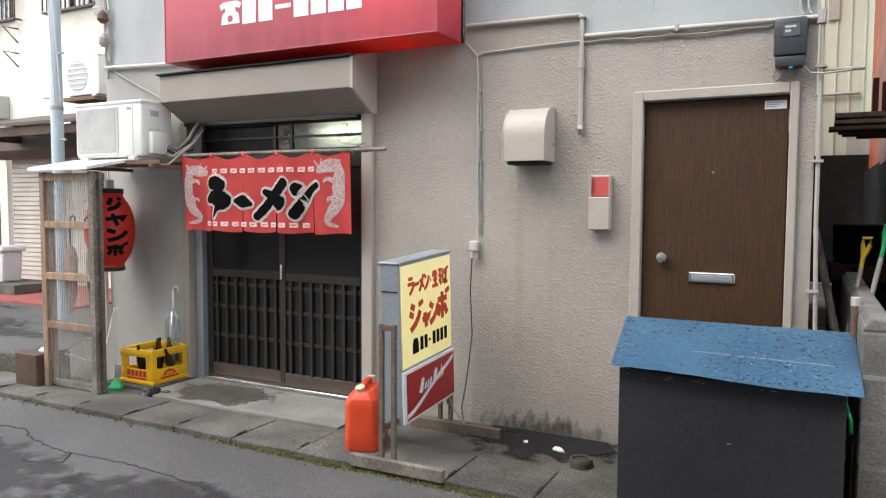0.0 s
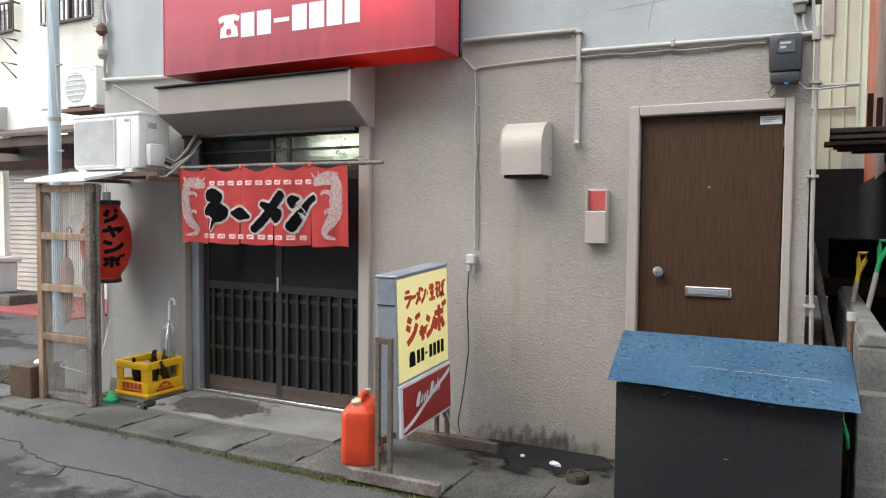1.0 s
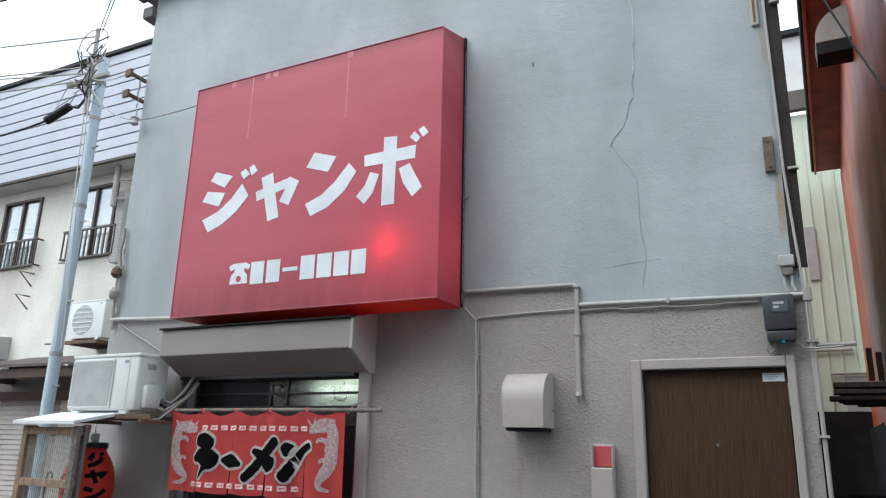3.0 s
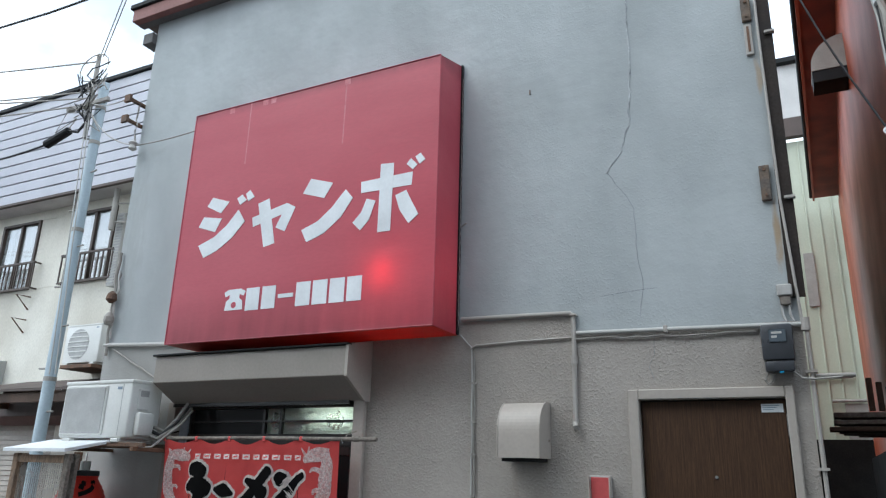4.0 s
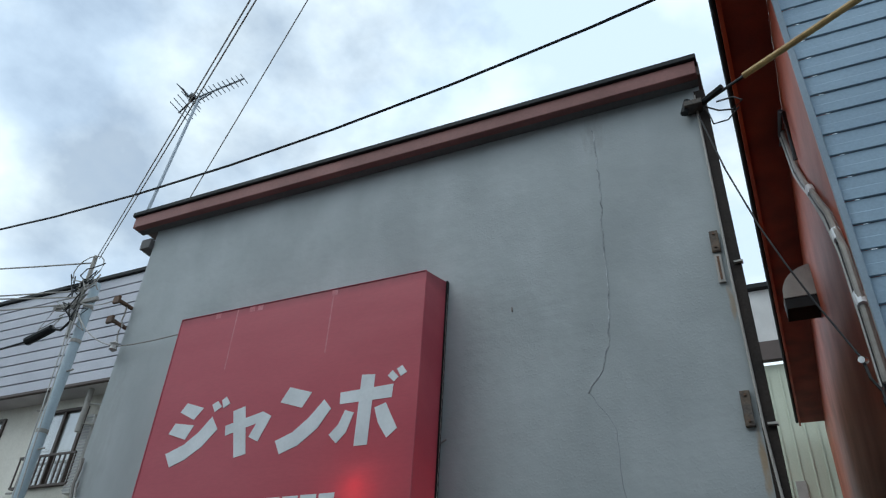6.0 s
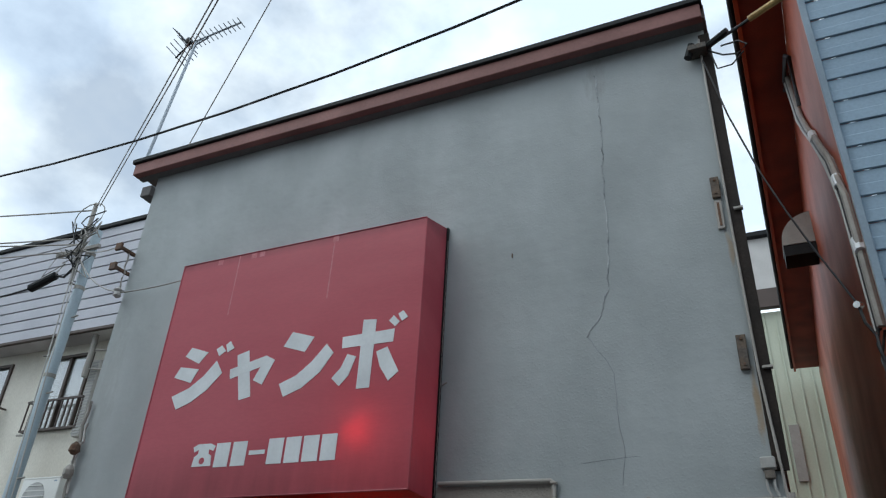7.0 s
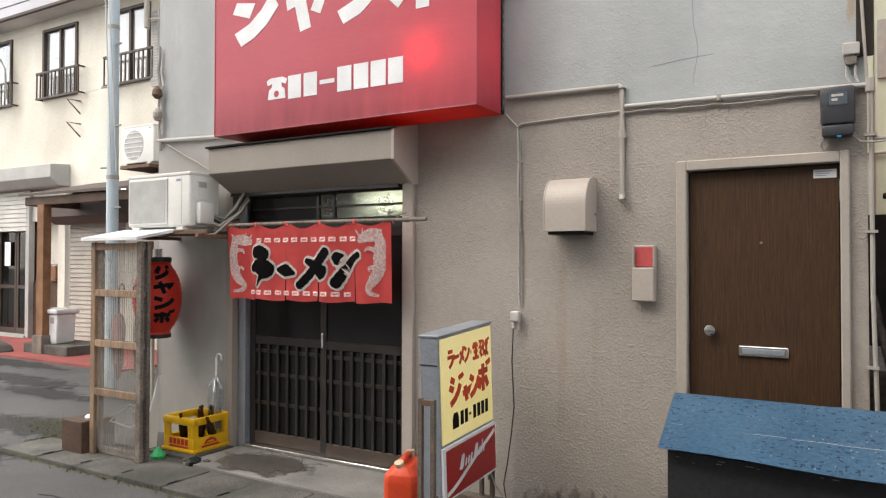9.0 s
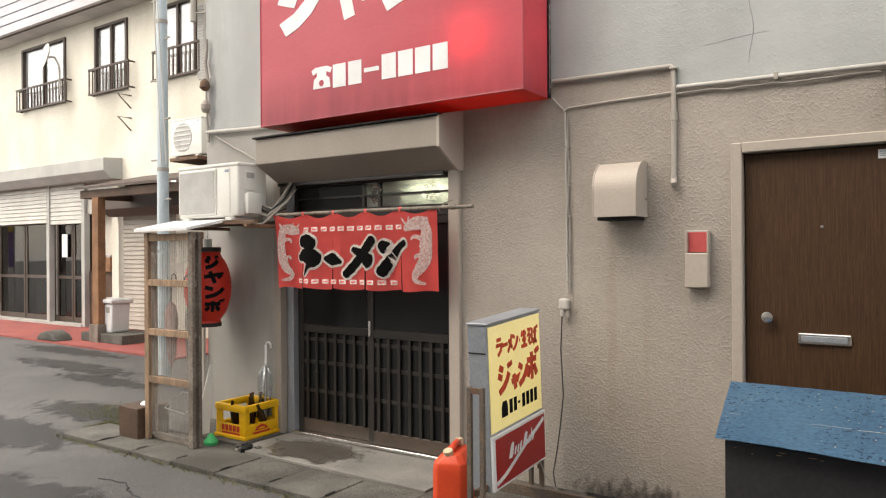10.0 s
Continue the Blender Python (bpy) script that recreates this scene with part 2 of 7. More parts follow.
REDPAVE = mat("red forecourt surface", (0.30, 0.075, 0.065), 0.8, (0.22, 0.06, 0.055), 1.2, 60, 0.15, 0.003, 60)
FASCIA = mat("red-brown fascia paint", (0.24, 0.10, 0.088), 0.6, (0.18, 0.075, 0.066), 2, 40, 0.08)
BLACKTIN = mat("black roof edging", (0.016, 0.017, 0.018), 0.6, None, 3, 40, 0.1, spec=0.2)
SOFFIT = mat("grey soffit", (0.15, 0.145, 0.142), 0.8, None, 2, 40, 0.1)
ROOF = mat("dark tin roof", (0.10, 0.085, 0.08), 0.6, (0.15, 0.11, 0.09), 2, 40, 0.15)
BEIGE = mat("beige enamel", (0.42, 0.375, 0.33), 0.45, (0.38, 0.34, 0.30), 2, 50, 0.04, 0.0006, 30)
BOXBEIGE = mat("taupe shutter casing", (0.31, 0.273, 0.24), 0.5, (0.27, 0.24, 0.21), 1.5, 50, 0.05, 0.0006, 25)
DOORWOOD = mat("dark walnut laminate", (0.072, 0.037, 0.018), 0.5, (0.042, 0.021, 0.011), 9, 45, 0.3, stretch=(14, 14, 0.5), spec=0.3)
CHROME = mat("brushed steel", (0.80, 0.79, 0.77), 0.2, None, 20, 90, 0.06, metal=1.0)
DARKALU = mat("dark bronze aluminium", (0.020, 0.018, 0.017), 0.32, (0.028, 0.025, 0.022), 4, 60, 0.12)
KICK = mat("brown kick rail", (0.075, 0.055, 0.042), 0.5, (0.055, 0.041, 0.033), 4, 60, 0.1)
GLASSD = mat("dark window glass", (0.016, 0.017, 0.018), 0.14, None, 2, 40, 0.05, spec=0.22)
FROST = mat("patterned frosted glass", (0.8, 0.86, 0.78), 0.3, None, 5, 50, 0.03, 0.01, 60, transmission=0.85)
VINYL = mat("red sign vinyl", (0.58, 0.105, 0.140), 0.36, (0.52, 0.082, 0.115), 1.2, 40, 0.03, 0.01, 1.6, stretch=(0.5, 1, 1.6), translucent=0.2)
SEAMVINYL = mat("pale chafed red vinyl", (0.62, 0.20, 0.24), 0.5, (0.58, 0.14, 0.18), 14, 60, 0.1, translucent=0.15)
VINYLB = mat("thin red underside vinyl", (0.50, 0.06, 0.045), 0.5, None, 1.2, 40, 0.03, translucent=0.3)
grimy(VINYL, 2.53, 4.5, 0.42, (0.16, 0.02, 0.03), 1.0)
WHITE = mat("white vinyl letters", (0.78, 0.80, 0.82), 0.45, None, 3, 40, 0.03)
CLOTH = mat("red shop curtain cotton", (0.80, 0.135, 0.13), 0.85, (0.72, 0.11, 0.105), 5, 400, 0.08, translucent=0.2)
PRINT = mat("off-white print", (0.82, 0.78, 0.75), 0.85, (0.62, 0.55, 0.52), 16, 120, 0.15)
INK = mat("black print", (0.010, 0.0095, 0.010), 0.95, None, 8, 90, 0.1, spec=0.1)
LANTERN = mat("red lantern vinyl", (0.62, 0.045, 0.028), 0.45, (0.56, 0.035, 0.022), 3, 60, 0.05, translucent=0.25)
OLDWOOD = mat("weathered timber", (0.30, 0.20, 0.13), 0.8, (0.19, 0.135, 0.095), 5, 50, 0.3, 0.002, 60, stretch=(3, 3, 0.6), vary=0.15)
GREYWOOD = mat("grey weathered timber", (0.20, 0.175, 0.15), 0.85, (0.12, 0.10, 0.085), 5, 50, 0.3, 0.002, 60, vary=0.15)
DARKWOOD = mat("dark stained timber", (0.085, 0.05, 0.032), 0.7, (0.05, 0.03, 0.02), 4, 50, 0.25)
ORANGEWOOD = mat("brown timber post", (0.24, 0.12, 0.06), 0.7, (0.16, 0.08, 0.04), 4, 50, 0.2)
PLASTICW = mat("ivory plastic casing", (0.68, 0.68, 0.65), 0.4, (0.62, 0.62, 0.59), 2, 50, 0.03)
GRILLE = mat("grey mesh grille", (0.40, 0.40, 0.39), 0.6, (0.34, 0.34, 0.33), 8, 220, 0.12, 0.001, 200)
RUST = mat("rusty steel", (0.10, 0.068, 0.05), 0.75, (0.155, 0.085, 0.05), 14, 80, 0.3, 0.001, 80)
YELLOW = mat("yellow crate plastic", (0.72, 0.42, 0.012), 0.42, (0.66, 0.37, 0.012), 5, 60, 0.06)
REDINK = mat("red print", (0.50, 0.035, 0.02), 0.5, (0.44, 0.03, 0.02), 8, 60, 0.06)
BOTTLE = mat("brown bottle glass", (0.035, 0.016, 0.007), 0.12, None, 8, 60, 0.05)
CANRED = mat("red polyethylene", (0.74, 0.085, 0.03), 0.38, (0.68, 0.07, 0.028), 6, 60, 0.05, translucent=0.12)
CREAMCAP = mat("cream plastic cap", (0.62, 0.52, 0.36), 0.5, None, 10, 60, 0.06)
GALV = mat("galvanised sheet", (0.36, 0.40, 0.44), 0.45, (0.30, 0.33, 0.37), 4, 60, 0.08, metal=0.5)
PANELY = mat("pale yellow lit panel", (0.72, 0.63, 0.28), 0.35, (0.76, 0.68, 0.36), 2, 50, 0.03, emit=(0.9, 0.78, 0.32), glow=0.12)
PANELR = mat("red panel", (0.36, 0.022, 0.022), 0.35, (0.32, 0.02, 0.02), 2, 50, 0.03)
ORANGEINK = mat("orange-red lettering", (0.60, 0.06, 0.02), 0.4, None, 5, 60, 0.05)
BLUELID = mat("blue painted plywood lid", (0.078, 0.185, 0.31), 0.45, (0.11, 0.235, 0.365), 2.5, 50, 0.22, 0.002, 40)
LIDSCUFF = mat("scuffed dark blue paint", (0.05, 0.09, 0.15), 0.7, (0.07, 0.12, 0.19), 30, 90, 0.2, 0.001, 60)
WORNPRINT = mat("worn white print on red cotton", (0.74, 0.64, 0.62), 0.9, (0.66, 0.43, 0.41), 55, 130, 0.35, 0.0005, 200, spread=(0.42, 0.60))
DARKTRIM = mat("dark brown tin trim", (0.022, 0.018, 0.016), 0.7, (0.04, 0.03, 0.025), 4, 60, 0.2, 0.001, 50, spec=0.2)
BLACKPLY = mat("black painted plywood", (0.022, 0.022, 0.025), 0.75, (0.03, 0.03, 0.032), 1.5, 50, 0.12, 0.001, 50, spec=0.2)
BLOCK = mat("concrete block", (0.20, 0.193, 0.18), 0.9, (0.12, 0.116, 0.108), 4, 90, 0.2, 0.003, 90, vary=0.08)
MORTAR = mat("mortar", (0.27, 0.26, 0.245), 0.9, None, 6, 90, 0.15, 0.003, 80)
PIPE = mat("painted conduit", (0.36, 0.33, 0.295), 0.5, (0.41, 0.385, 0.355), 3, 60, 0.05)
PIPEW = mat("white conduit", (0.50, 0.485, 0.46), 0.5, None, 3, 60, 0.05)
CABLE = mat("grey cable", (0.34, 0.32, 0.29), 0.6, None, 6, 60, 0.06)
BLACKCABLE = mat("black cable", (0.02, 0.02, 0.022), 0.5, None, 6, 60, 0.06)
METER = mat("dark grey meter case", (0.055, 0.058, 0.065), 0.3, None, 6, 60, 0.05)
METERWIN = mat("meter window", (0.10, 0.12, 0.14), 0.12, None, 6, 60, 0.05)
CRACK = mat("crack filler", (0.50, 0.52, 0.53), 0.8, (0.22, 0.23, 0.235), 9, 60, 0.15)
CRACKD = mat("dark hairline crack", (0.27, 0.28, 0.29), 0.9, None, 12, 60, 0.1)
POLE = mat("pale blue painted steel pole", (0.44, 0.52, 0.57), 0.5, (0.39, 0.46, 0.51), 1.5, 50, 0.06)
CREAMWALL = mat("weathered cream render", (0.70, 0.675, 0.60), 0.85, (0.53, 0.50, 0.43), 0.9, 40, 0.08, 0.003, 40, stretch=(1, 1, 0.5))
SIDING = mat("pale lilac-grey siding", (0.46, 0.46, 0.50), 0.5, (0.40, 0.40, 0.44), 0.9, 40, 0.05)
DARKGAP = mat("dark siding joint", (0.06, 0.055, 0.055), 0.8, None, 3, 40, 0.1)
FRAMEBR = mat("dark brown window frame", (0.065, 0.045, 0.035), 0.45, None, 4, 40, 0.1)
# pale curtain cloth; its tone also stands in for sky reflected in glass
CURTAIN = mat("pale curtain with painted sky reflection", (0.55, 0.56, 0.56), 0.9, (0.40, 0.41, 0.41), 3, 40, 0.06, stretch=(4, 4, 0.3))


def thin_glass(name, tint, gloss):
    """A thin pane: clear, with a mirror gloss that rises at grazing angles."""
    m = bpy.data.materials.new(name)
    m.use_nodes = True
    n, l = m.node_tree.nodes, m.node_tree.links
    n.remove(n["Principled BSDF"])
    tr, gl, ms = n.new("ShaderNodeBsdfTransparent"), n.new("ShaderNodeBsdfGlossy"), n.new("ShaderNodeMixShader")
    tr.inputs["Color"].default_value = (*tint, 1)
    gl.inputs["Roughness"].default_value = 0.03
    fr = n.new("ShaderNodeLayerWeight")
    fr.inputs["Blend"].default_value = gloss
    l.new(fr.outputs["Facing"], ms.inputs[0])
    l.new(tr.outputs[0], ms.inputs[1])
    l.new(gl.outputs[0], ms.inputs[2])
    l.new(ms.outputs[0], n["Material Output"].inputs["Surface"])
    return m


PANE = thin_glass("window pane", (0.94, 0.95, 0.95), 0.25)
SHOPPANE = thin_glass("dark shop glass", (0.35, 0.36, 0.36), 0.06)
UMBRELLA_VINYL = thin_glass("clear umbrella vinyl sheet", (0.90, 0.93, 0.96), 0.45)
PLATE = mat("brown weathered steel", (0.10, 0.085, 0.075), 0.8, (0.15, 0.11, 0.08), 16, 80, 0.25, 0.001, 80)
SHUTW = mat("white roller shutter", (0.55, 0.54, 0.50), 0.5, None, 2, 40, 0.06)
SHUTB = mat("beige roller shutter", (0.40, 0.36, 0.31), 0.5, None, 2, 40, 0.08)
BINW = mat("white bin plastic", (0.66, 0.67, 0.68), 0.45, None, 3, 40, 0.04)
BROWNCAN = mat("brown canopy casing", (0.085, 0.062, 0.053), 0.6, None, 3, 40, 0.1)
CANOPY = mat("grey canopy casing", (0.42, 0.42, 0.40), 0.6, None, 2, 40, 0.06)
REDWALL = mat("rust-red painted metal wall", (0.42, 0.085, 0.03), 0.45, (0.30, 0.05, 0.02), 1.5, 60, 0.12, 0.002, 8)
# darker copy of the wall red: the underside's shade is in the colour
REDSHADE = mat("rust-red soffit with painted shade", (0.26, 0.045, 0.02), 0.6, (0.15, 0.028, 0.018), 2, 60, 0.12)
BLUESID = mat("blue-grey lap siding", (0.29, 0.39, 0.49), 0.5, (0.26, 0.355, 0.455), 1.5, 50, 0.06)
BLUETRIM = mat("blue-grey corner trim", (0.27, 0.34, 0.41), 0.45, None, 2, 50, 0.05)
GREENTIN = mat("pale green corrugated metal", (0.50, 0.53, 0.42), 0.5, (0.44, 0.46, 0.36), 0.8, 40, 0.05)
PALEWALL = mat("pale upper wall", (0.62, 0.60, 0.58), 0.8, None, 1.5, 40, 0.05)
# near-black boards: the alley's deep shade is put into this colour
ALLEYSHADE = mat("boards with painted alley shade", (0.016, 0.014, 0.013), 0.9, (0.011, 0.01, 0.01), 3, 40, 0.2, spec=0.1)
YELPLAST = mat("yellow plastic", (0.60, 0.42, 0.03), 0.45, None, 6, 60, 0.06)
GREENPLAST = mat("green plastic", (0.02, 0.36, 0.12), 0.45, None, 6, 60, 0.06)
YELTUBE = mat("yellow cable guard", (0.50, 0.33, 0.12), 0.5, (0.36, 0.22, 0.08), 6, 60, 0.15)
PINK = mat("pink cloth", (0.55, 0.32, 0.30), 0.9, (0.62, 0.45, 0.42), 12, 60, 0.12)
CLEARVIN = mat("clear umbrella vinyl", (0.75, 0.80, 0.85), 0.2, None, 8, 60, 0.05, transmission=0.7)
TUBEGLOW = mat("fluorescent tube", (0.9, 0.9, 0.85), 0.5, emit=(0.95, 1.0, 0.85), glow=4.0)
INTERIOR = mat("dim interior plaster", (0.20, 0.17, 0.13), 0.9, None, 2, 40, 0.1)
PLAINWALL = mat("plain grey shade wall", (0.30, 0.285, 0.265), 0.9, None, 1.0, 30, 0.08)


def blotch(name, color, rough, cx, cy, rx, ry, strength=0.9):
    """A stain that fades out unevenly from its middle; clear beyond its edge."""
    m = mat(name, color, rough, None, 6, 60, 0.25)
    n, l = m.node_tree.nodes, m.node_tree.links
    geo, mp, tx = n.new("ShaderNodeNewGeometry"), n.new("ShaderNodeMapping"), n.new("ShaderNodeTexNoise")
    mp.vector_type = "TEXTURE"
    mp.inputs["Location"].default_value, mp.inputs["Scale"].default_value = (cx, cy, 0), (rx, ry, 1000)
    l.new(geo.outputs["Position"], mp.inputs["Vector"])
    ln = n.new("ShaderNodeVectorMath")
    ln.operation = "LENGTH"
    l.new(mp.outputs["Vector"], ln.inputs[0])
    tx.inputs["Scale"].default_value, tx.inputs["Detail"].default_value = 7.0, 6.0
    l.new(geo.outputs["Position"], tx.inputs["Vector"])
    ad = n.new("ShaderNodeMath")
    ad.operation = "MULTIPLY_ADD"
    l.new(tx.outputs["Fac"], ad.inputs[0])
    ad.inputs[1].default_value = 1.3
    l.new(ln.outputs["Value"], ad.inputs[2])
    mr = n.new("ShaderNodeMapRange")
    mr.inputs[1].default_value, mr.inputs[2].default_value, mr.inputs[3].default_value, mr.inputs[4].default_value = 1.22, 1.46, strength, 0.0
    l.new(ad.outputs[0], mr.inputs[0])
    tr, ms = n.new("ShaderNodeBsdfTransparent"), n.new("ShaderNodeMixShader")
    l.new(mr.outputs[0], ms.inputs[0])
    l.new(tr.outputs[0], ms.inputs[1])
    l.new(n["Principled BSDF"].outputs[0], ms.inputs[2])
    l.new(ms.outputs[0], n["Material Output"].inputs["Surface"])
    return m


# ---- building blocks ----
ORIGIN = {}


def thing(name, loc, label="", category="", group="", kind=""):
    ob = new(name)
    ob.empty_display_size = 0.1
    ob.location = loc
    ORIGIN[ob] = Vector(loc)
    return tagged(ob, label, category, group, kind)


def mesh_of(name, bm, material, smooth=False):
    bmesh.ops.recalc_face_normals(bm, faces=bm.faces)
    me = bpy.data.meshes.new(name)
    bm.to_mesh(me)
    bm.free()
    me.materials.append(material)
    if smooth:
        for p in me.polygons:
            p.use_smooth = True
        me.set_sharp_from_angle(angle=radians(40))
    return me


def part(name, bm, material, parent=None, label="", smooth=False):
    """Links a bmesh, given in world metres, as one mesh object, under a thing or a part where one is given."""
    lo = Vector([min(v.co[i] for v in bm.verts) for i in range(3)])
    hi = Vector([max(v.co[i] for v in bm.verts) for i in range(3)])
    mid = (lo + hi) / 2
    if parent is None:
        mid.z = lo.z
    bmesh.ops.translate(bm, verts=bm.verts, vec=-mid)
    ob = new(name, mesh_of(name, bm, material, smooth))
    ORIGIN[ob] = mid
    ob.parent = parent
    ob.location = mid - (ORIGIN[parent] if parent else Vector())
    return tagged(ob, label)


def piece(name, me, loc, parent):
    """One more object on a shared mesh, at a world place."""
    ob = new(name, me)
    ob.parent = parent
    ORIGIN[ob] = Vector(loc)
    ob.location = Vector(loc) - ORIGIN[parent]
    return ob


def box(x0, x1, y0, y1, z0, z1, bevel=0.0, bm=None, seg=1):
    bm = bm or bmesh.new()
    r = bmesh.ops.create_cube(bm, size=1.0)
    for v in r["verts"]:
        v.co = Vector(((x0 + x1) / 2 + v.co.x * (x1 - x0), (y0 + y1) / 2 + v.co.y * (y1 - y0), (z0 + z1) / 2 + v.co.z * (z1 - z0)))
    if bevel:
        edges = list({e for v in r["verts"] for e in v.link_edges})
        bmesh.ops.bevel(bm, geom=edges, offset=bevel, segments=seg, affect="EDGES", profile=0.5)
    return bm


def cyl(p, q, r, r2=None, seg=12, bm=None, caps=True):
    bm = bm or bmesh.new()
    p, q = Vector(p), Vector(q)
    d = q - p
    m = Matrix.Translation((p + q) / 2) @ d.to_track_quat("Z", "Y").to_matrix().to_4x4()
    bmesh.ops.create_cone(bm, cap_ends=caps, segments=seg, radius1=r, radius2=r if r2 is None else r2, depth=d.length, matrix=m)
    return bm


def tube(pts, r, seg=6, bm=None):
    """A round tube along a line of points."""
    bm = bm or bmesh.new()
    pts = [Vector(p) for p in pts]
    rings = []
    for i, p in enumerate(pts):
        d = (pts[min(i + 1, len(pts) - 1)] - pts[max(i - 1, 0)]).normalized()
        side = d.orthogonal().normalized() if abs(d.z) > 0.95 else d.cross(Vector((0, 0, 1))).normalized()
        up = side.cross(d)
        rings.append([bm.verts.new(p + r * (side * math.cos(a) + up * math.sin(a))) for a in [k * 2 * math.pi / seg for k in range(seg)]])
    for a, b in zip(rings, rings[1:]):
        for k in range(seg):
            bm.faces.new((a[k], a[(k + 1) % seg], b[(k + 1) % seg], b[k]))
    bm.faces.new(rings[0])
    bm.faces.new(rings[-1][::-1])
    return bm


def sag(p, q, drop, n=16):
    p, q = Vector(p), Vector(q)
    return [p.lerp(q, i / n) - Vector((0, 0, 4 * drop * (i / n) * (1 - i / n))) for i in range(n + 1)]


def wavy(p, q, amp, n=14, seed=1):
    rnd = random.Random(seed)
    p, q = Vector(p), Vector(q)
    return [p.lerp(q, i / n) + (Vector((rnd.uniform(-amp, amp), rnd.uniform(-amp, amp) * 0.3, rnd.uniform(-amp, amp))) if 0 < i < n else Vector()) for i in range(n + 1)]


def prism(pts, axis, a, b, bm=None, bevel=0.0):
    """A flat outline drawn in the two other axes (in x, y, z order), pushed from a to b along axis."""
    bm = bm or bmesh.new()
    i = "xyz".index(axis)

    def at(p, k):
        c = list(p)
        c.insert(i, k)
        return bm.verts.new(c)

    lo, hi = [at(p, a) for p in pts], [at(p, b) for p in pts]
    n = len(pts)
    fs = [bm.faces.new(lo), bm.faces.new(hi[::-1])]
    for k in range(n):
        fs.append(bm.faces.new((lo[k], lo[(k + 1) % n], hi[(k + 1) % n], hi[k])))
    if bevel:
        bmesh.ops.bevel(bm, geom=list({e for f in fs for e in f.edges}), offset=bevel, segments=2, affect="EDGES", profile=0.5)
    return bm


def lathe(profile, centre, seg=24, bm=None):
    """A turned shape: (radius, height) pairs round a vertical line."""
    bm = bm or bmesh.new()
    c = Vector(centre)
    rings = [[bm.verts.new(c + Vector((max(r, 1e-4) * math.cos(k * 2 * math.pi / seg), max(r, 1e-4) * math.sin(k * 2 * math.pi / seg), z))) for k in range(seg)] for r, z in profile]
    for a, b in zip(rings, rings[1:]):
        for k in range(seg):
            bm.faces.new((a[k], a[(k + 1) % seg], b[(k + 1) % seg], b[k]))
    bm.faces.new(rings[0])
    bm.faces.new(rings[-1][::-1])
    return bm


# strokes of the kana and signs that stand on the boards, on a square of 1 by 1
DAK = [[(.76, .98), (.84, .84)], [(.92, 1.02), (1.0, .88)]]
KANA = {
    "ji": [[(.12, .93), (.40, .80)], [(.02, .66), (.30, .53)], [(.08, .06), (.42, .22), (.66, .42), (.82, .66)]] + DAK,
    "ya": [[(.02, .52), (.92, .76), (.66, .42)], [(.30, .96), (.52, .02)]],
    "n": [[(.06, .88), (.42, .70)], [(.08, .06), (.48, .22), (.74, .45), (.94, .76)]],
    "bo": [[(.04, .68), (.84, .68)], [(.43, .92), (.43, .02)], [(.26, .48), (.06, .14)], [(.60, .48), (.84, .14)]] + DAK,
    "ra": [[(.18, .88), (.80, .88)], [(.06, .58), (.90, .58), (.74, .28), (.32, .02)]],
    "bar": [[(.04, .48), (.96, .52)]],
    "me": [[(.80, .96), (.60, .48), (.10, .05)], [(.22, .70), (.86, .22)]],
    "dot": [[(.40, .50), (.60, .50)]],
    "nama": [[(.26, .96), (.10, .62)], [(.18, .76), (.86, .76)], [(.22, .44), (.80, .44)], [(.05, .08), (.95, .08)], [(.52, .98), (.52, .08)]],
    "so": [[(.20, .92), (.74, .92), (.26, .60), (.92, .56)], [(.66, .54), (.42, .28), (.72, .04)]],
    "ba": [[(.14, .94), (.08, .50), (.16, .06)], [(.34, .68), (.90, .70)], [(.62, .94), (.64, .24), (.44, .10), (.40, .24), (.92, .06)]] + DAK,
}


# the bold cut-out letters of the big sign: place and size of each box, then the outlines of its strokes on a square of 1 by 1
BOLD = {
    "ji": ((-4.24, 3.20, 0.55, 0.51), [[(.12, .85), (.21, .99), (.54, .87), (.40, .70)], [(.00, .52), (.08, .68), (.43, .61), (.33, .40)],
           [(.04, .21), (.17, .00), (.41, .09), (.66, .26), (.87, .50), (.73, .71), (.55, .49), (.33, .32)],
           [(.68, .90), (.77, .95), (.86, .85), (.75, .78)], [(.84, .95), (.91, 1.0), (1.0, .88), (.89, .82)]]),
    "ya": ((-3.69, 3.22, 0.41, 0.39), [[(.11, .93), (.37, 1.0), (.59, .05), (.34, .00)], [(.00, .65), (.80, .84), (1.0, .73), (.80, .26), (.58, .37), (.70, .62), (.04, .45)]]),
    "n": ((-3.22, 3.21, 0.45, 0.50), [[(.14, 1.0), (.59, .87), (.44, .65), (.00, .78)], [(.03, .20), (.15, .00), (.48, .10), (.79, .31), (1.0, .58), (.85, .73), (.60, .48), (.34, .30)]]),
    "bo": ((-2.76, 3.21, 0.57, 0.54), [[(.09, .74), (.83, .76), (.82, .58), (.10, .58)], [(.37, .95), (.56, .93), (.55, .00), (.37, .00)],
           [(.19, .49), (.32, .44), (.24, .19), (.12, .06), (.00, .18), (.12, .31)], [(.60, .47), (.75, .52), (.82, .38), (.93, .17), (.80, .06), (.67, .26)],
           [(.74, .88), (.80, .95), (.89, .85), (.83, .79)], [(.86, .96), (.93, 1.0), (1.0, .90), (.92, .85)]]),
}


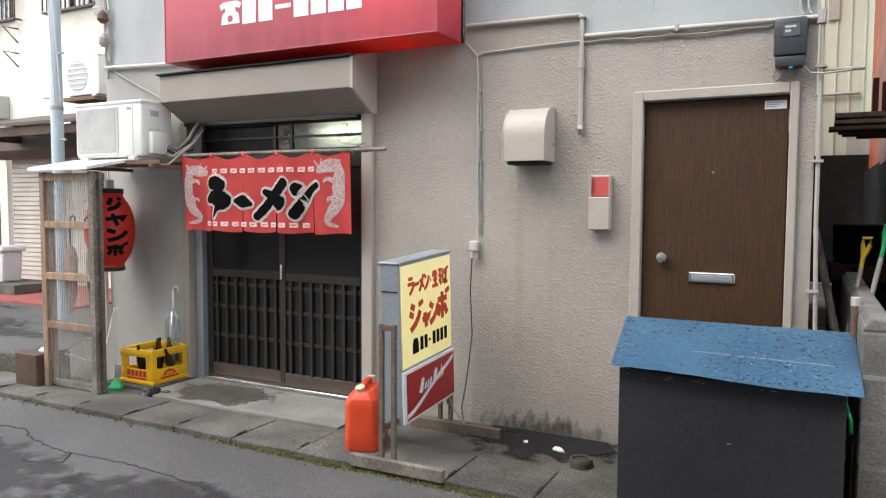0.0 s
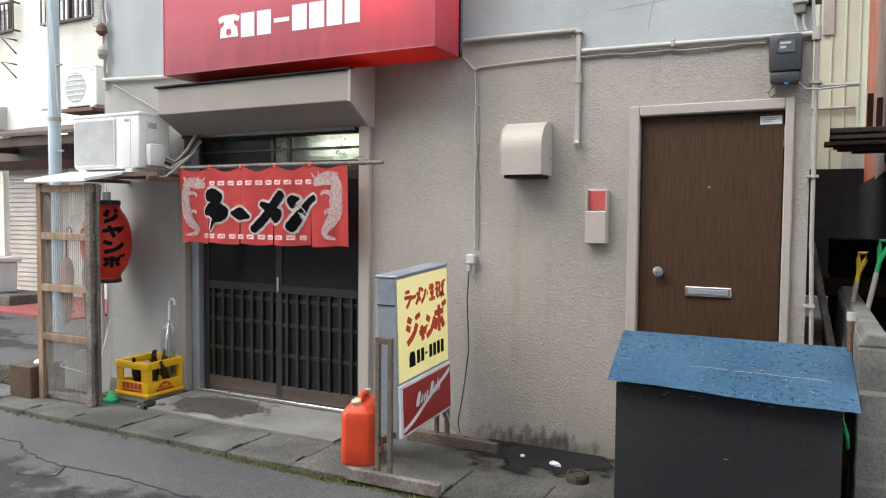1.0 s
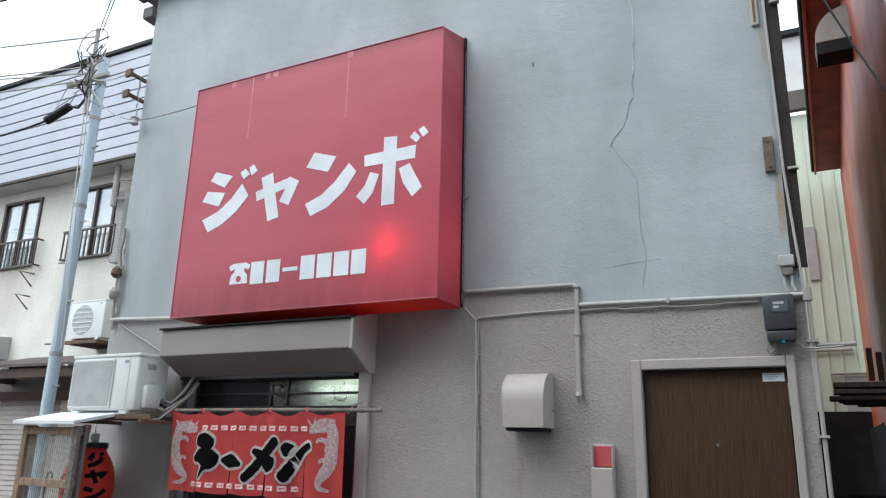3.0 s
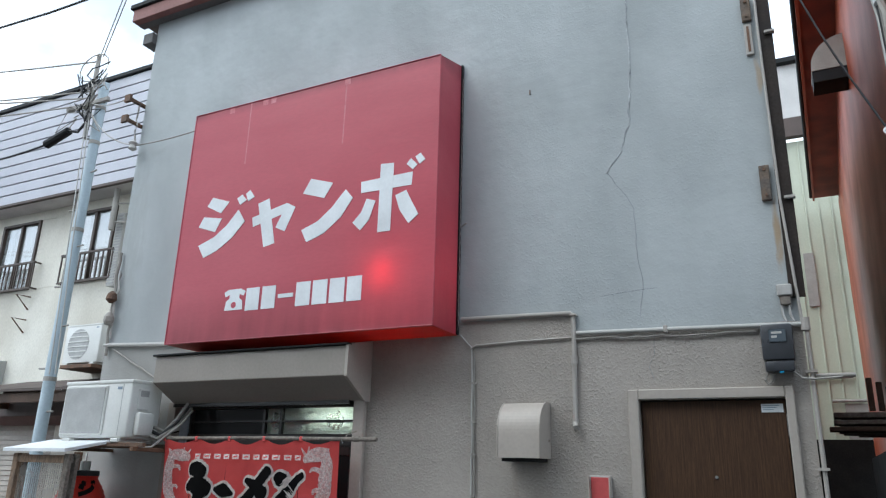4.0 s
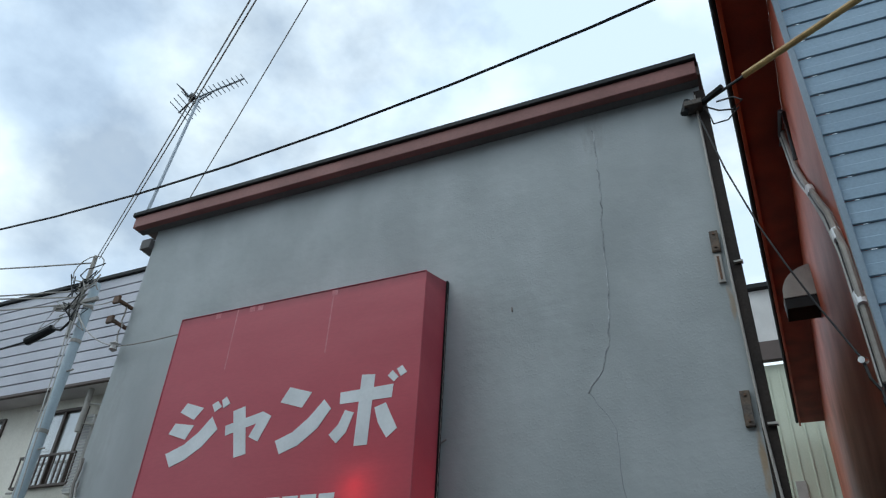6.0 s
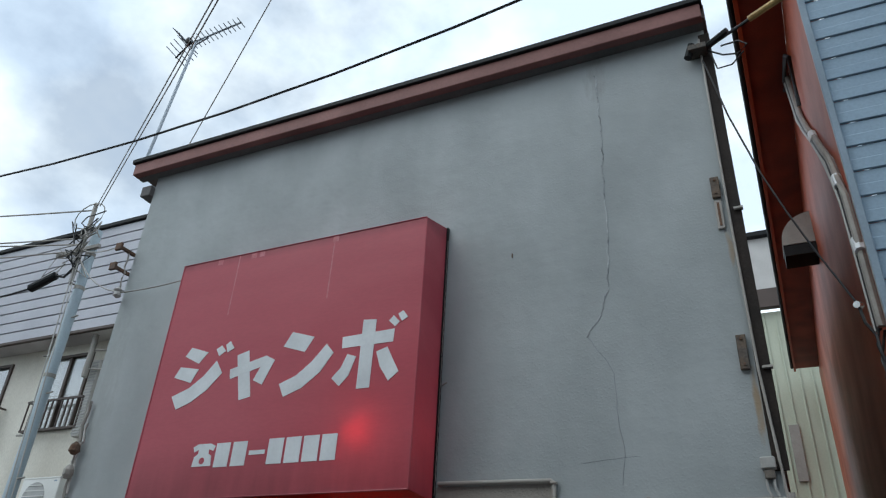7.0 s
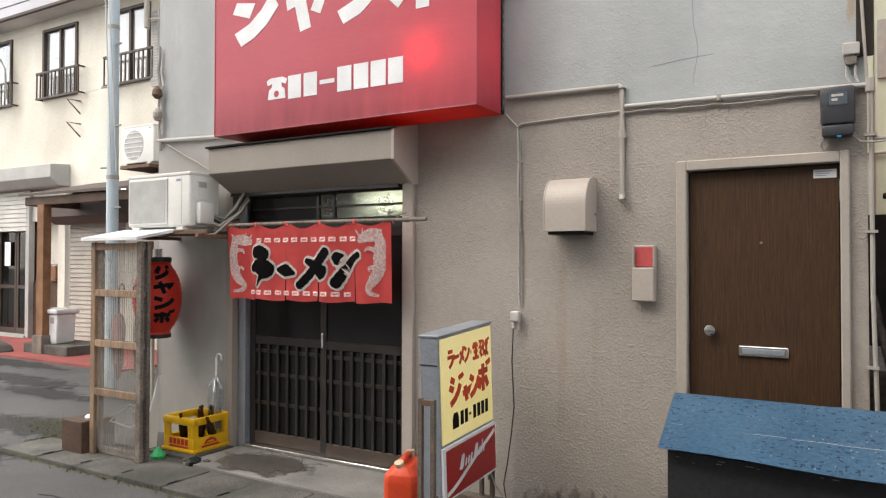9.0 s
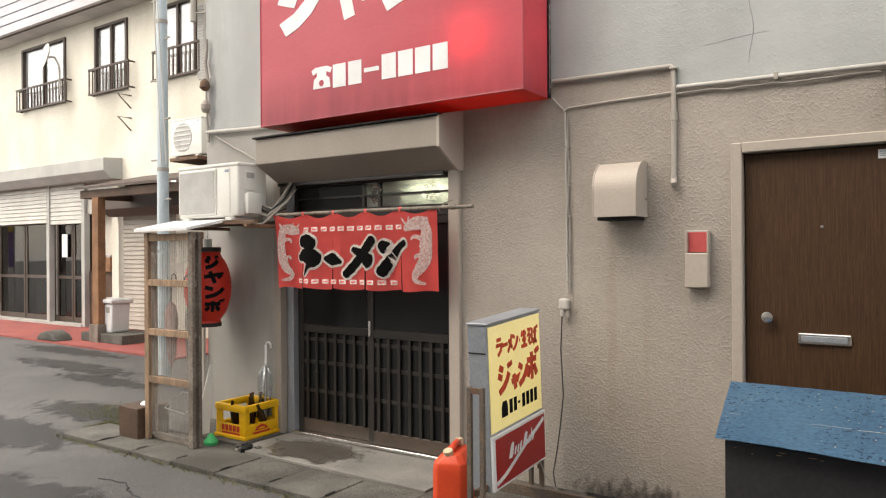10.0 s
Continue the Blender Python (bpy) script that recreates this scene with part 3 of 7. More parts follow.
def ribbon(bm, pts, width, place, depth):
    """A stroke of even width along pts, as a thin raised bar."""
    pts = [Vector(p) for p in pts]
    left, right = [], []
    for i, p in enumerate(pts):
        a = (p - pts[i - 1]).normalized() if i else (pts[1] - p).normalized()
        b = (pts[i + 1] - p).normalized() if i < len(pts) - 1 else a
        d = (a + b).normalized() if (a + b).length > 0.2 else a
        k = min(1.0 / max(0.45, d.dot(a)), 1.8)
        nrm = Vector((-d.y, d.x)) * width / 2 * k
        left.append(p + nrm)
        right.append(p - nrm)
    low = [[bm.verts.new(place(q, h)) for q in left + right[::-1]] for h in (0.0, depth)]
    n, m = len(pts), len(low[0])
    for lay in low:
        for i in range(n - 1):
            bm.faces.new((lay[i], lay[i + 1], lay[m - 2 - i], lay[m - 1 - i]))
    for i in range(m):
        bm.faces.new((low[0][i], low[0][(i + 1) % m], low[1][(i + 1) % m], low[1][i]))


def kana(key, corner, right, up, w, h, stroke, depth=0.002, bm=None):
    """A sign of KANA in the box w by h whose lower left corner is corner."""
    bm = bm or bmesh.new()
    corner, right, up = Vector(corner), Vector(right).normalized(), Vector(up).normalized()
    out = right.cross(up)
    for i, s in enumerate(KANA[key]):
        ribbon(bm, [(x * w, y * h) for x, y in s], stroke * (0.8 if len(s) == 2 and abs(s[0][1] - s[1][1]) < 0.16 and s[0][1] > 0.8 and s[0][0] > 0.7 else 1.0),
               lambda q, d: corner + right * q.x + up * q.y + out * d, depth + 0.0007 * i)
    return bm

# ---- ground ----
def sheet(name, x0, x1, y0, y1, z, material, nx=1, ny=1, bumpy=0.0):
    bm = bmesh.new()
    g = [[bm.verts.new((x0 + (x1 - x0) * i / nx, y0 + (y1 - y0) * j / ny, z + random.uniform(-bumpy, bumpy))) for i in range(nx + 1)] for j in range(ny + 1)]
    for j in range(ny):
        for i in range(nx):
            bm.faces.new((g[j][i], g[j][i + 1], g[j + 1][i + 1], g[j + 1][i]))
    return part(name, bm, material)


tagged(sheet("road", -150, 150, -120, 150, -0.035, ASPHALT), "worn grey asphalt lane with patches and cracks", "road", kind="structure")
pavement = tagged(part("pavement", box(-5.75, 0.9, -1.02, 0.0, -0.2, -0.012), DARKCON), "damp stained concrete strip along the shop front", "pavement", kind="structure")
apron = tagged(part("door_apron", box(-4.55, -2.72, -0.56, 0.06, -0.02, 0.005, 0.003), APRON), "pale trowelled concrete apron before the shop door", "step", kind="structure")


tagged(sheet("wet_stain", -4.54, -3.2, -0.55, 0.0, 0.009, blotch("damp concrete", (0.085, 0.077, 0.068), 0.35, -3.98, -0.28, 0.56, 0.36)), "dark damp patch on the concrete apron", "stain", kind="structure")
forecourt = tagged(part("red_forecourt", prism([(-19.2, 2.46), (-9.2, 2.18), (-9.2, 4.2), (-19.2, 4.2)], "z", -0.2, -0.005), REDPAVE), "faded red paved strip before the neighbouring shops", "pavement", kind="structure")

# ---- the shop building ----
def facade_wall():
    bm = bmesh.new()
    xs = [-5.58, -4.60, -2.85, -0.945, -0.085, 0.0]
    zs = [-0.2, 0.02, 2.115, 6.02]
    holes = {(1, 1), (3, 1)}
    for i in range(5):
        for j in range(3):
            if (i, j) in holes:
                continue
            if j == 1 or (j == 0 and i not in (1,)):
                box(xs[i], xs[i + 1], 0.0, 0.16, zs[j], zs[j + 1], bm=bm)
    box(-5.58, 0.0, 0.0, 0.16, 2.115, 6.02, bm=bm)
    bmesh.ops.remove_doubles(bm, verts=bm.verts, dist=0.0005)
    return bm


facade = tagged(part("wall_front", facade_wall(), FACADE), "two-tone rendered shop front, beige below and pale blue-grey above", "wall", kind="structure")
tagged(part("wall_west", box(-5.58, -5.42, 0.16, 8.0, -0.2, 6.02), FACADE), "plain side wall of the shop", "wall", kind="structure")
tagged(part("wall_east", box(-0.16, 0.0, 0.16, 8.0, -0.2, 6.02), FACADE), "side wall of the shop along the alley", "wall", kind="structure")
tagged(part("wall_back", box(-5.42, -0.16, 7.84, 8.0, -0.2, 6.02), FACADE), "rear wall of the shop", "wall", kind="structure")
tagged(part("roof_slab", box(-5.80, 0.03, -0.078, 8.1, 6.021, 6.16), ROOF), "flat tin roof of the shop", "roof", kind="structure")
cornice = tagged(part("cornice", box(-5.80, 0.006, -0.155, -0.08, 5.968, 6.108, 0.006), FASCIA), "red-brown painted fascia board along the roof edge", "fascia", kind="structure")
tagged(part("cornice_soffit", box(-5.80, 0.006, -0.079, -0.001, 5.972, 6.02), SOFFIT), "shaded soffit board under the roof edge", "soffit", kind="structure")
tagged(part("roof_edging", box(-5.83, 0.024, -0.18, -0.085, 6.11, 6.163, 0.006), BLACKTIN), "black tin edging on the roof line", "trim", kind="structure")
tagged(part("corner_flashing", box(-0.046, 0.034, -0.014, -0.002, 2.62, 5.92, 0.003), DARKTRIM), "black tin corner strip on the upper wall", "trim", kind="structure")
# the room behind the sliding doors
room = bmesh.new()
for b6 in ((-5.4, -2.4, 3.0, 3.1, 0, 2.5), (-5.41, -5.3, 0.2, 3.1, 0, 2.5), (-2.5, -2.4, 0.2, 3.1, 0, 2.5), (-5.4, -2.4, 0.17, 3.1, 2.4, 2.5), (-5.4, -2.4, 0.17, 3.1, -0.1, 0.0)):
    box(*b6, bm=room)
tagged(part("interior_shell", room, INTERIOR), "dim interior behind the sliding doors", "room", kind="structure")
lamp = thing("ceiling_lamp", (-3.2, 0.42, 2.04), "fluorescent ceiling lamp glowing behind the transom", "lamp")
part("lamp_tube", cyl((-3.55, 0.42, 2.03), (-2.7, 0.42, 2.03), 0.02), TUBEGLOW, lamp)
part("lamp_tray", box(-3.6, -2.65, 0.36, 0.48, 2.06, 2.40, 0.01), PLASTICW, lamp)

# ---- entrance with sliding doors ----
entry = thing("door_1", (-3.72, 0.05, 0.0), "dark bronze two-leaf sliding lattice door, closed", "door", kind="structure")
part("jamb", box(-4.665, -4.585, -0.035, 0.14, 0.0, 2.13, 0.004), BOXBEIGE, entry, "taupe metal jamb")
part("jamb", box(-4.58, -4.50, 0.03, 0.14, 0.0, 2.12, 0.004), GALV, entry, "grey metal inner jamb")
part("jamb", box(-2.88, -2.79, -0.035, 0.14, 0.0, 2.13, 0.004), BEIGE, entry, "beige metal jamb")
part("threshold", box(-4.5, -2.88, 0.0, 0.14, 0.012, 0.035, 0.003), CHROME, entry, "worn steel track")
part("head_rail", box(-4.5, -2.88, 0.04, 0.14, 1.80, 1.885, 0.004), DARKALU, entry)
part("head_rail", box(-4.5, -2.88, 0.04, 0.14, 2.075, 2.115, 0.003), DARKALU, entry)


def leaf(x0, x1, y):
    lf = part("door_leaf", box(x0, x0 + 0.06, y, y + 0.03, 0.036, 1.80, 0.003), DARKALU, entry)
    part("stile", box(x1 - 0.06, x1, y, y + 0.03, 0.036, 1.80, 0.003), DARKALU, lf)
    part("rail", box(x0 + 0.06, x1 - 0.06, y, y + 0.03, 0.86, 0.925, 0.004), DARKALU, lf)
    part("rail", box(x0 + 0.06, x1 - 0.06, y, y + 0.03, 1.74, 1.80, 0.003), DARKALU, lf)
    part("kick_rail", box(x0 + 0.06, x1 - 0.06, y - 0.002, y + 0.03, 0.036, 0.135, 0.003), KICK, lf, "brown worn bottom rail")
    part("pane", box(x0 + 0.06, x1 - 0.06, y + 0.012, y + 0.017, 0.925, 1.74), GLASSD, lf, "dark glass pane")
    part("pane", box(x0 + 0.06, x1 - 0.06, y + 0.018, y + 0.023, 0.135, 0.86), GLASSD, lf, "dark glass pane")
    for z in (0.36, 0.60, 0.79):
        part("lattice_bar", box(x0 + 0.06, x1 - 0.06, y + 0.006, y + 0.016, z, z + 0.028), DARKALU, lf)
    nb = 7
    for i in range(nb):
        x = x0 + 0.06 + (x1 - x0 - 0.12) * (i + 0.5) / nb
        part("lattice_bar", box(x - 0.013, x + 0.013, y - 0.006, y + 0.008, 0.135, 0.86, 0.002), DARKALU, lf)
    return lf


leaf(-4.5, -3.66, 0.085)
l2 = leaf(-3.70, -2.88, 0.045)
part("lock_plate", box(-3.685, -3.665, 0.036, 0.046, 0.87, 0.99, 0.002), CHROME, l2, "small steel lock plate")
part("finger_pull", box(-2.925, -2.90, 0.037, 0.047, 0.84, 0.96, 0.002), CHROME, l2, "small steel finger pull")
for x0, x1 in ((-4.5, -3.75), (-3.75, -3.59), (-3.59, -2.90)):
    part("transom_mullion", box(x0, x0 + 0.022, 0.05, 0.12, 1.885, 2.075), DARKALU, entry)
    for z0, z1 in ((1.885, 1.972), (1.985, 2.075)):
        part("transom_pane", box(x0 + 0.022, x1, 0.08, 0.086, z0, z1), FROST if x0 > -3.8 else GLASSD, entry, "patterned frosted glass lit from behind" if x0 > -3.8 else "dark glass")
    part("transom_bar", box(x0 + 0.022, x1, 0.055, 0.115, 1.972, 1.985), DARKALU, entry)

# shutter casing above the entrance
casing = thing("shutter_casing", (-3.7, 0.0, 2.1), "taupe metal roller shutter casing over the shop door", "shutter box")
prof = [(-0.001, 2.52), (-0.30, 2.452), (-0.30, 2.25), (-0.06, 2.112), (-0.001, 2.112)]
part("casing_body", prism(prof, "x", -4.585, -2.79, bevel=0.006), BOXBEIGE, casing)
part("end_plate", prism([(-0.001, 2.532), (-0.31, 2.462), (-0.31, 2.243), (-0.07, 2.10), (-0.001, 2.10)], "x", -2.789, -2.765, bevel=0.003), BEIGE, casing, "beige end plate")
part("drip_edge", box(-4.60, -2.765, -0.325, -0.27, 2.455, 2.469, 0.003), BLACKTIN, casing, "dark flashing strip")
part("guide_strip", box(-4.585, -2.9, -0.062, -0.045, 2.085, 2.111), DARKALU, casing)

# ---- brown door ----
door = thing("door_2", (-0.51, 0.02, 0.05), "dark walnut steel door with a round knob and letter slot, closed", "door", kind="structure")
part("door_frame", box(-0.965, -0.905, -0.03, 0.12, 0.03, 2.135, 0.006), BEIGE, door, "beige painted frame")
part("door_frame", box(-0.125, -0.08, -0.03, 0.12, 0.03, 2.135, 0.006), BEIGE, door, "beige painted frame")
part("door_frame", box(-0.905, -0.125, -0.03, 0.12, 2.075, 2.135, 0.006), BEIGE, door, "beige painted frame")
part("threshold", box(-0.905, -0.125, -0.02, 0.14, 0.0, 0.05, 0.004), CHROME, door)
dleaf = part("door_panel", box(-0.898, -0.132, 0.024, 0.06, 0.055, 2.068, 0.002), DOORWOOD, door)
part("backing_strip", box(-0.905, -0.125, 0.061, 0.065, 0.05, 2.075), BLACKTIN, door)
kb = part("door_knob", lathe([(0.0, -0.001), (0.028, 0.0), (0.033, 0.012), (0.03, 0.026), (0.012, 0.032), (0.0, 0.033)], (0, 0, 0), 20), CHROME, dleaf, "round steel knob", True)
kb.rotation_euler = (radians(90), 0, 0)
kb.location = Vector((-0.78, -0.02, 1.16)) - ORIGIN[dleaf]
part("knob_rose", cyl((-0.78, 0.022, 1.16), (-0.78, 0.0, 1.16), 0.018, seg=16), CHROME, dleaf)
part("letter_slot", box(-0.632, -0.378, 0.008, 0.024, 1.022, 1.078, 0.004), CHROME, dleaf, "steel letter slot")
part("letter_flap", box(-0.615, -0.395, 0.003, 0.0075, 1.034, 1.066, 0.003), GALV, dleaf)
part("peephole", cyl((-0.512, 0.024, 1.655), (-0.512, 0.016, 1.655), 0.009, seg=12), CHROME, dleaf)
part("sticker", box(-0.252, -0.142, 0.0215, 0.0235, 2.0, 2.046), WHITE, dleaf, "white sticker with blue lines")
for k in range(3):
    part("sticker_line", box(-0.245, -0.16 - 0.015 * k, 0.020, 0.0212, 2.034 - 0.011 * k, 2.038 - 0.011 * k), BLUETRIM, dleaf)
part("hinge", box(-0.131, -0.118, 0.0, 0.02, 1.87, 1.99, 0.002), CHROME, door, "steel hinge")
part("hinge", box(-0.131, -0.118, 0.0, 0.02, 0.4, 0.52, 0.002), CHROME, door, "steel hinge")

# ---- big red sign ----
sign = thing("shop_sign", (-3.26, -0.18, 2.54), "large red vinyl box sign with white lettering, lit inside", "sign")
SX0, SX1, SY, SZ0, SZ1 = -4.435, -2.098, -0.37, 2.533, 4.497


part("front_skin", box(SX0, SX1, SY, SY + 0.004, SZ0, SZ1), VINYL, sign)
SZB = SZ1 + 0.105   # the top slopes up to the wall
SIDE = [(SY + 0.0042, SZ0), (-0.0008, SZ0), (-0.0008, SZB), (SY + 0.0042, SZ1)]
part("side_skin", prism(SIDE, "x", SX1 - 0.004, SX1), VINYL, sign)
part("side_skin", prism(SIDE, "x", SX0, SX0 + 0.004), VINYL, sign)
part("top_skin", prism([(SY + 0.0042, SZ1 - 0.004), (-0.0008, SZB - 0.004), (-0.0008, SZB), (SY + 0.0042, SZ1)], "x", SX0 + 0.0042, SX1 - 0.0042), VINYL, sign)
part("bottom_skin", box(SX0 + 0.001, SX1 - 0.001, SY + 0.001, -0.0008, SZ0 - 0.003, SZ0 + 0.001), VINYLB, sign)
for x in (SX0, SX1):
    part("edge_piping", tube([(x, SY, SZ0), (x, SY, SZ1)], 0.006), VINYL, sign)
for z in (SZ0, SZ1):
    part("edge_piping", tube([(SX0, SY, z), (SX1, SY, z)], 0.006), VINYL, sign)
part("frame_bar", box(SX1 - 0.002, SX1 + 0.014, -0.028, -0.002, SZ0, SZB, 0.002), BLACKTIN, sign, "dark fixing rail")
lace = mesh_of("lacing", tube([(0, 0.006, -0.03), (0.012, -0.008, 0.0), (0, 0.012, 0.035)], 0.0035, 5), CABLE)
for k in range(30):
    piece("lacing", lace, (SX1 + 0.012, -0.03, SZ0 + 0.06 + k * 0.064), sign)
for z in (SZ0 + 0.08, SZ1 - 0.06, 3.5):
    part("inner_bar", cyl((SX0 + 0.05, -0.2, z), (SX1 - 0.05, -0.2, z), 0.012, seg=8), GALV, sign)
V = (0, 0, 1)
for (lx, lz, lw, lh), strokes in BOLD.values():
    bm = bmesh.new()
    for i, s in enumerate(strokes):
        prism([(lx + a * lw, lz + b * lh) for a, b in s], "y", SY - 0.003 - 0.0004 * i, SY - 0.0008, bm=bm)
    part("letter", bm, WHITE, sign, "white katakana letter")
# welded seams and worn patches in the vinyl
for f in (0.255, 0.655):
    part("seam", box(SX0 + f * (SX1 - SX0), SX0 + f * (SX1 - SX0) + 0.012, SY - 0.0006, SY + 0.001, 3.95, SZ1 - 0.005), SEAMVINYL, sign, "pale welded seam")
for f in (0.16, 0.31, 0.345, 0.65):
    part("top_patch", box(SX0 + f * (SX1 - SX0), SX0 + (f + 0.022) * (SX1 - SX0), SY - 0.0008, SY + 0.001, SZ1 - 0.055, SZ1 - 0.006), SEAMVINYL, sign, "pale worn patch")
# the telephone sign and its number, as bars
part("telephone_mark", prism([(-3.865, 2.755), (-3.69, 2.755), (-3.70, 2.825), (-3.73, 2.845), (-3.73, 2.875), (-3.69, 2.86), (-3.675, 2.895), (-3.72, 2.915), (-3.84, 2.915), (-3.88, 2.895), (-3.865, 2.86), (-3.825, 2.875), (-3.825, 2.845), (-3.855, 2.825)], "y", SY - 0.003, SY - 0.001), WHITE, sign)
part("telephone_dial", cyl((-3.778, SY - 0.0034, 2.793), (-3.778, SY - 0.0050, 2.793), 0.024, seg=14), VINYL, sign)
for x, w, h in ((-3.665, .125, .17), (-3.515, .125, .17), (-3.365, .135, .030), (-3.205, .125, .175), (-3.06, .125, .175), (-2.915, .125, .175), (-2.77, .12, .175)):
    part("number_bar", box(x, x + w, SY - 0.003, SY - 0.001, 2.827 - h / 2, 2.827 + h / 2), WHITE, sign)
bulb = new("sign_bulb", bpy.data.lights.new("sign_bulb", "POINT"))
bulb.data.energy, bulb.data.color, bulb.data.shadow_soft_size = 20.0, (1.0, 0.66, 0.45), 0.06
bulb.location = (-2.50, -0.25, 2.92)

# ---- noren ----
def noren():
    ob = thing("shop_curtain", (-3.68, -0.2, 1.83), "red cotton shop curtain with black lettering and white dragons", "curtain")
    NX0, NX1, NY = -4.47, -2.86, -0.205

    def depth_at(x, z):
        f = (1.83 - z) / 0.58
        s = (x - NX0) / (NX1 - NX0) * 5
        return NY - 0.019 * math.sin(s * 2 * math.pi) * (0.35 + 0.65 * f) - 0.012 * math.sin(s * 4.3 + 1.2) * f - 0.02 * f * math.sin(s * 1.1)

    def top_at(x):
        s = (x - NX0) / (NX1 - NX0) * 5
        return 1.832 - 0.03 * math.sin(math.pi * (s % 1.0)) ** 2

    for k in range(5):
        a, b = NX0 + (NX1 - NX0) * k / 5, NX0 + (NX1 - NX0) * (k + 1) / 5
        bm = bmesh.new()
        cols, rows = 14, 16
        g = []
        for j in range(rows + 1):
            f = j / rows
            row = []
            for i in range(cols + 1):
                u = i / cols
                gap = (0.005, 0.006, 0.009, 0.010, 0.004)[k] * max(0.0, (f - 0.3) / 0.7)
                x = a + gap + (b - a - 2 * gap) * u + (0.05 * f if k == 0 and u < 0.01 else 0) + (0.06 * f * (1 - u) if k == 0 else 0)
                z0 = top_at(a + (b - a) * u)
                z = z0 + (1.252 - z0) * f + 0.006 * math.sin(5 * u + k)
                row.append(bm.verts.new((x, depth_at(x, z), z)))
            g.append(row)
        for j in range(rows):
            for i in range(cols):
                bm.faces.new((g[j][i], g[j][i + 1], g[j + 1][i + 1], g[j + 1][i]))
        bmesh.ops.solidify(bm, geom=bm.faces[:], thickness=0.002)
        cl = part("cloth_panel", bm, CLOTH, ob, "", True)
        tab = box(a - 0.010, a + 0.016, NY - 0.012, NY + 0.02, 1.815, 1.855, 0.006)
        part("loop", tab, CLOTH, cl)

    def on(x, z, lift):
        return Vector((x, depth_at(x, z) - 0.004 - lift, z))

    def patch(strokes, width, lift, material, name):
        bm = bmesh.new()
        for si, s in enumerate(strokes):
            fine = []
            for p, q in zip(s, s[1:]):
                n = max(2, int((Vector(p) - Vector(q)).length / 0.02))
                fine += [tuple(Vector(p).lerp(Vector(q), i / n)) for i in range(n)]
            fine.append(s[-1])
            ribbon(bm, fine, width, lambda q, d: on(q.x, q.y, lift + d), 0.0015 + 0.0004 * si)
        return part(name, bm, material, ob)

    def brush(strokes, extra, lift, material, name):
        """Brush strokes of (x, z, width), with rounded ends."""
        bm = bmesh.new()
        for si, s in enumerate(strokes):
            pts = [Vector(p) for p in s]
            fine = []
            for i in range(len(pts) - 1):
                p0, p1, p2, p3 = pts[max(0, i - 1)], pts[i], pts[i + 1], pts[min(len(pts) - 1, i + 2)]
                for q in range(8):
                    f = q / 8
                    fine.append(0.5 * (2 * p1 + (p2 - p0) * f + (2 * p0 - 5 * p1 + 4 * p2 - p3) * f * f + (3 * p1 - p0 - 3 * p2 + p3) * f ** 3))
            fine.append(pts[-1])
            rows = []
            for end in (0, 1):
                p = fine[-end]
                d = ((fine[1] - fine[0]) if not end else (fine[-1] - fine[-2])) * (1 if end else -1)
                d = Vector((d.x, d.y)).normalized()
                r = (p.z + extra) / 2
                cap = [Vector((p.x + d.x * r * 0.7 * math.sin(a), p.y + d.y * r * 0.7 * math.sin(a), 2 * r * math.cos(a) - extra)) for a in (0.45, 0.85, 1.2, 1.5)]
                rows.append(cap)
            line = rows[0][::-1] + fine + rows[1]
            left, right = [], []
            for i, p in enumerate(line):
                a, b = line[max(0, i - 1)], line[min(len(line) - 1, i + 1)]
                d = Vector((b.x - a.x, b.y - a.y)).normalized()
                w = max(0.001, p.z + extra) / 2 * (1 + 0.05 * math.sin(i * 1.9 + si))
                left.append(bm.verts.new(on(p.x - d.y * w, p.y + d.x * w, lift + 0.0005 * si)))
                right.append(bm.verts.new(on(p.x + d.y * w, p.y - d.x * w, lift + 0.0005 * si)))
            for i in range(len(line) - 1):
                bm.faces.new((right[i], right[i + 1], left[i + 1], left[i]))
        bmesh.ops.solidify(bm, geom=bm.faces[:], thickness=0.0008)
        return part(name, bm, material, ob)

    letters = (
        [[(-4.150, 1.619, 0.087), (-4.088, 1.618, 0.113), (-4.030, 1.594, 0.102)],
         [(-4.173, 1.491, 0.055), (-4.116, 1.510, 0.109), (-4.041, 1.500, 0.135), (-3.976, 1.481, 0.106)],
         [(-4.013, 1.459, 0.091), (-4.064, 1.426, 0.047), (-4.101, 1.358, 0.015)]],
        [[(-3.906, 1.485, 0.033), (-3.854, 1.482, 0.084), (-3.807, 1.478, 0.091), (-3.732, 1.458, 0.029)]],
        [[(-3.433, 1.623, 0.073), (-3.490, 1.561, 0.084), (-3.583, 1.465, 0.076), (-3.689, 1.365, 0.062)],
         [(-3.626, 1.554, 0.040), (-3.555, 1.519, 0.080), (-3.464, 1.466, 0.113)]],
        [[(-3.351, 1.586, 0.073), (-3.321, 1.561, 0.102), (-3.307, 1.540, 0.080)],
         [(-3.140, 1.598, 0.047), (-3.203, 1.560, 0.058), (-3.281, 1.478, 0.080), (-3.356, 1.384, 0.084)]],
    )
    for st in letters:
        brush(st, 0.040, 0.0, PRINT, "letter_outline")
        brush(st, 0.0, 0.003, INK, "letter")
    for z, x0 in ((1.712, -4.13), (1.308, -4.20)):
        for i in range(11):
            x = x0 + i * 0.0905
            patch([[(x, z), (x + 0.058, z)]], 0.034, 0.0, WORNPRINT, "border_dash")
            patch([[(x + 0.012, z - 0.002), (x + 0.046, z + 0.002)]], 0.009, 0.0015, CLOTH, "border_dash")
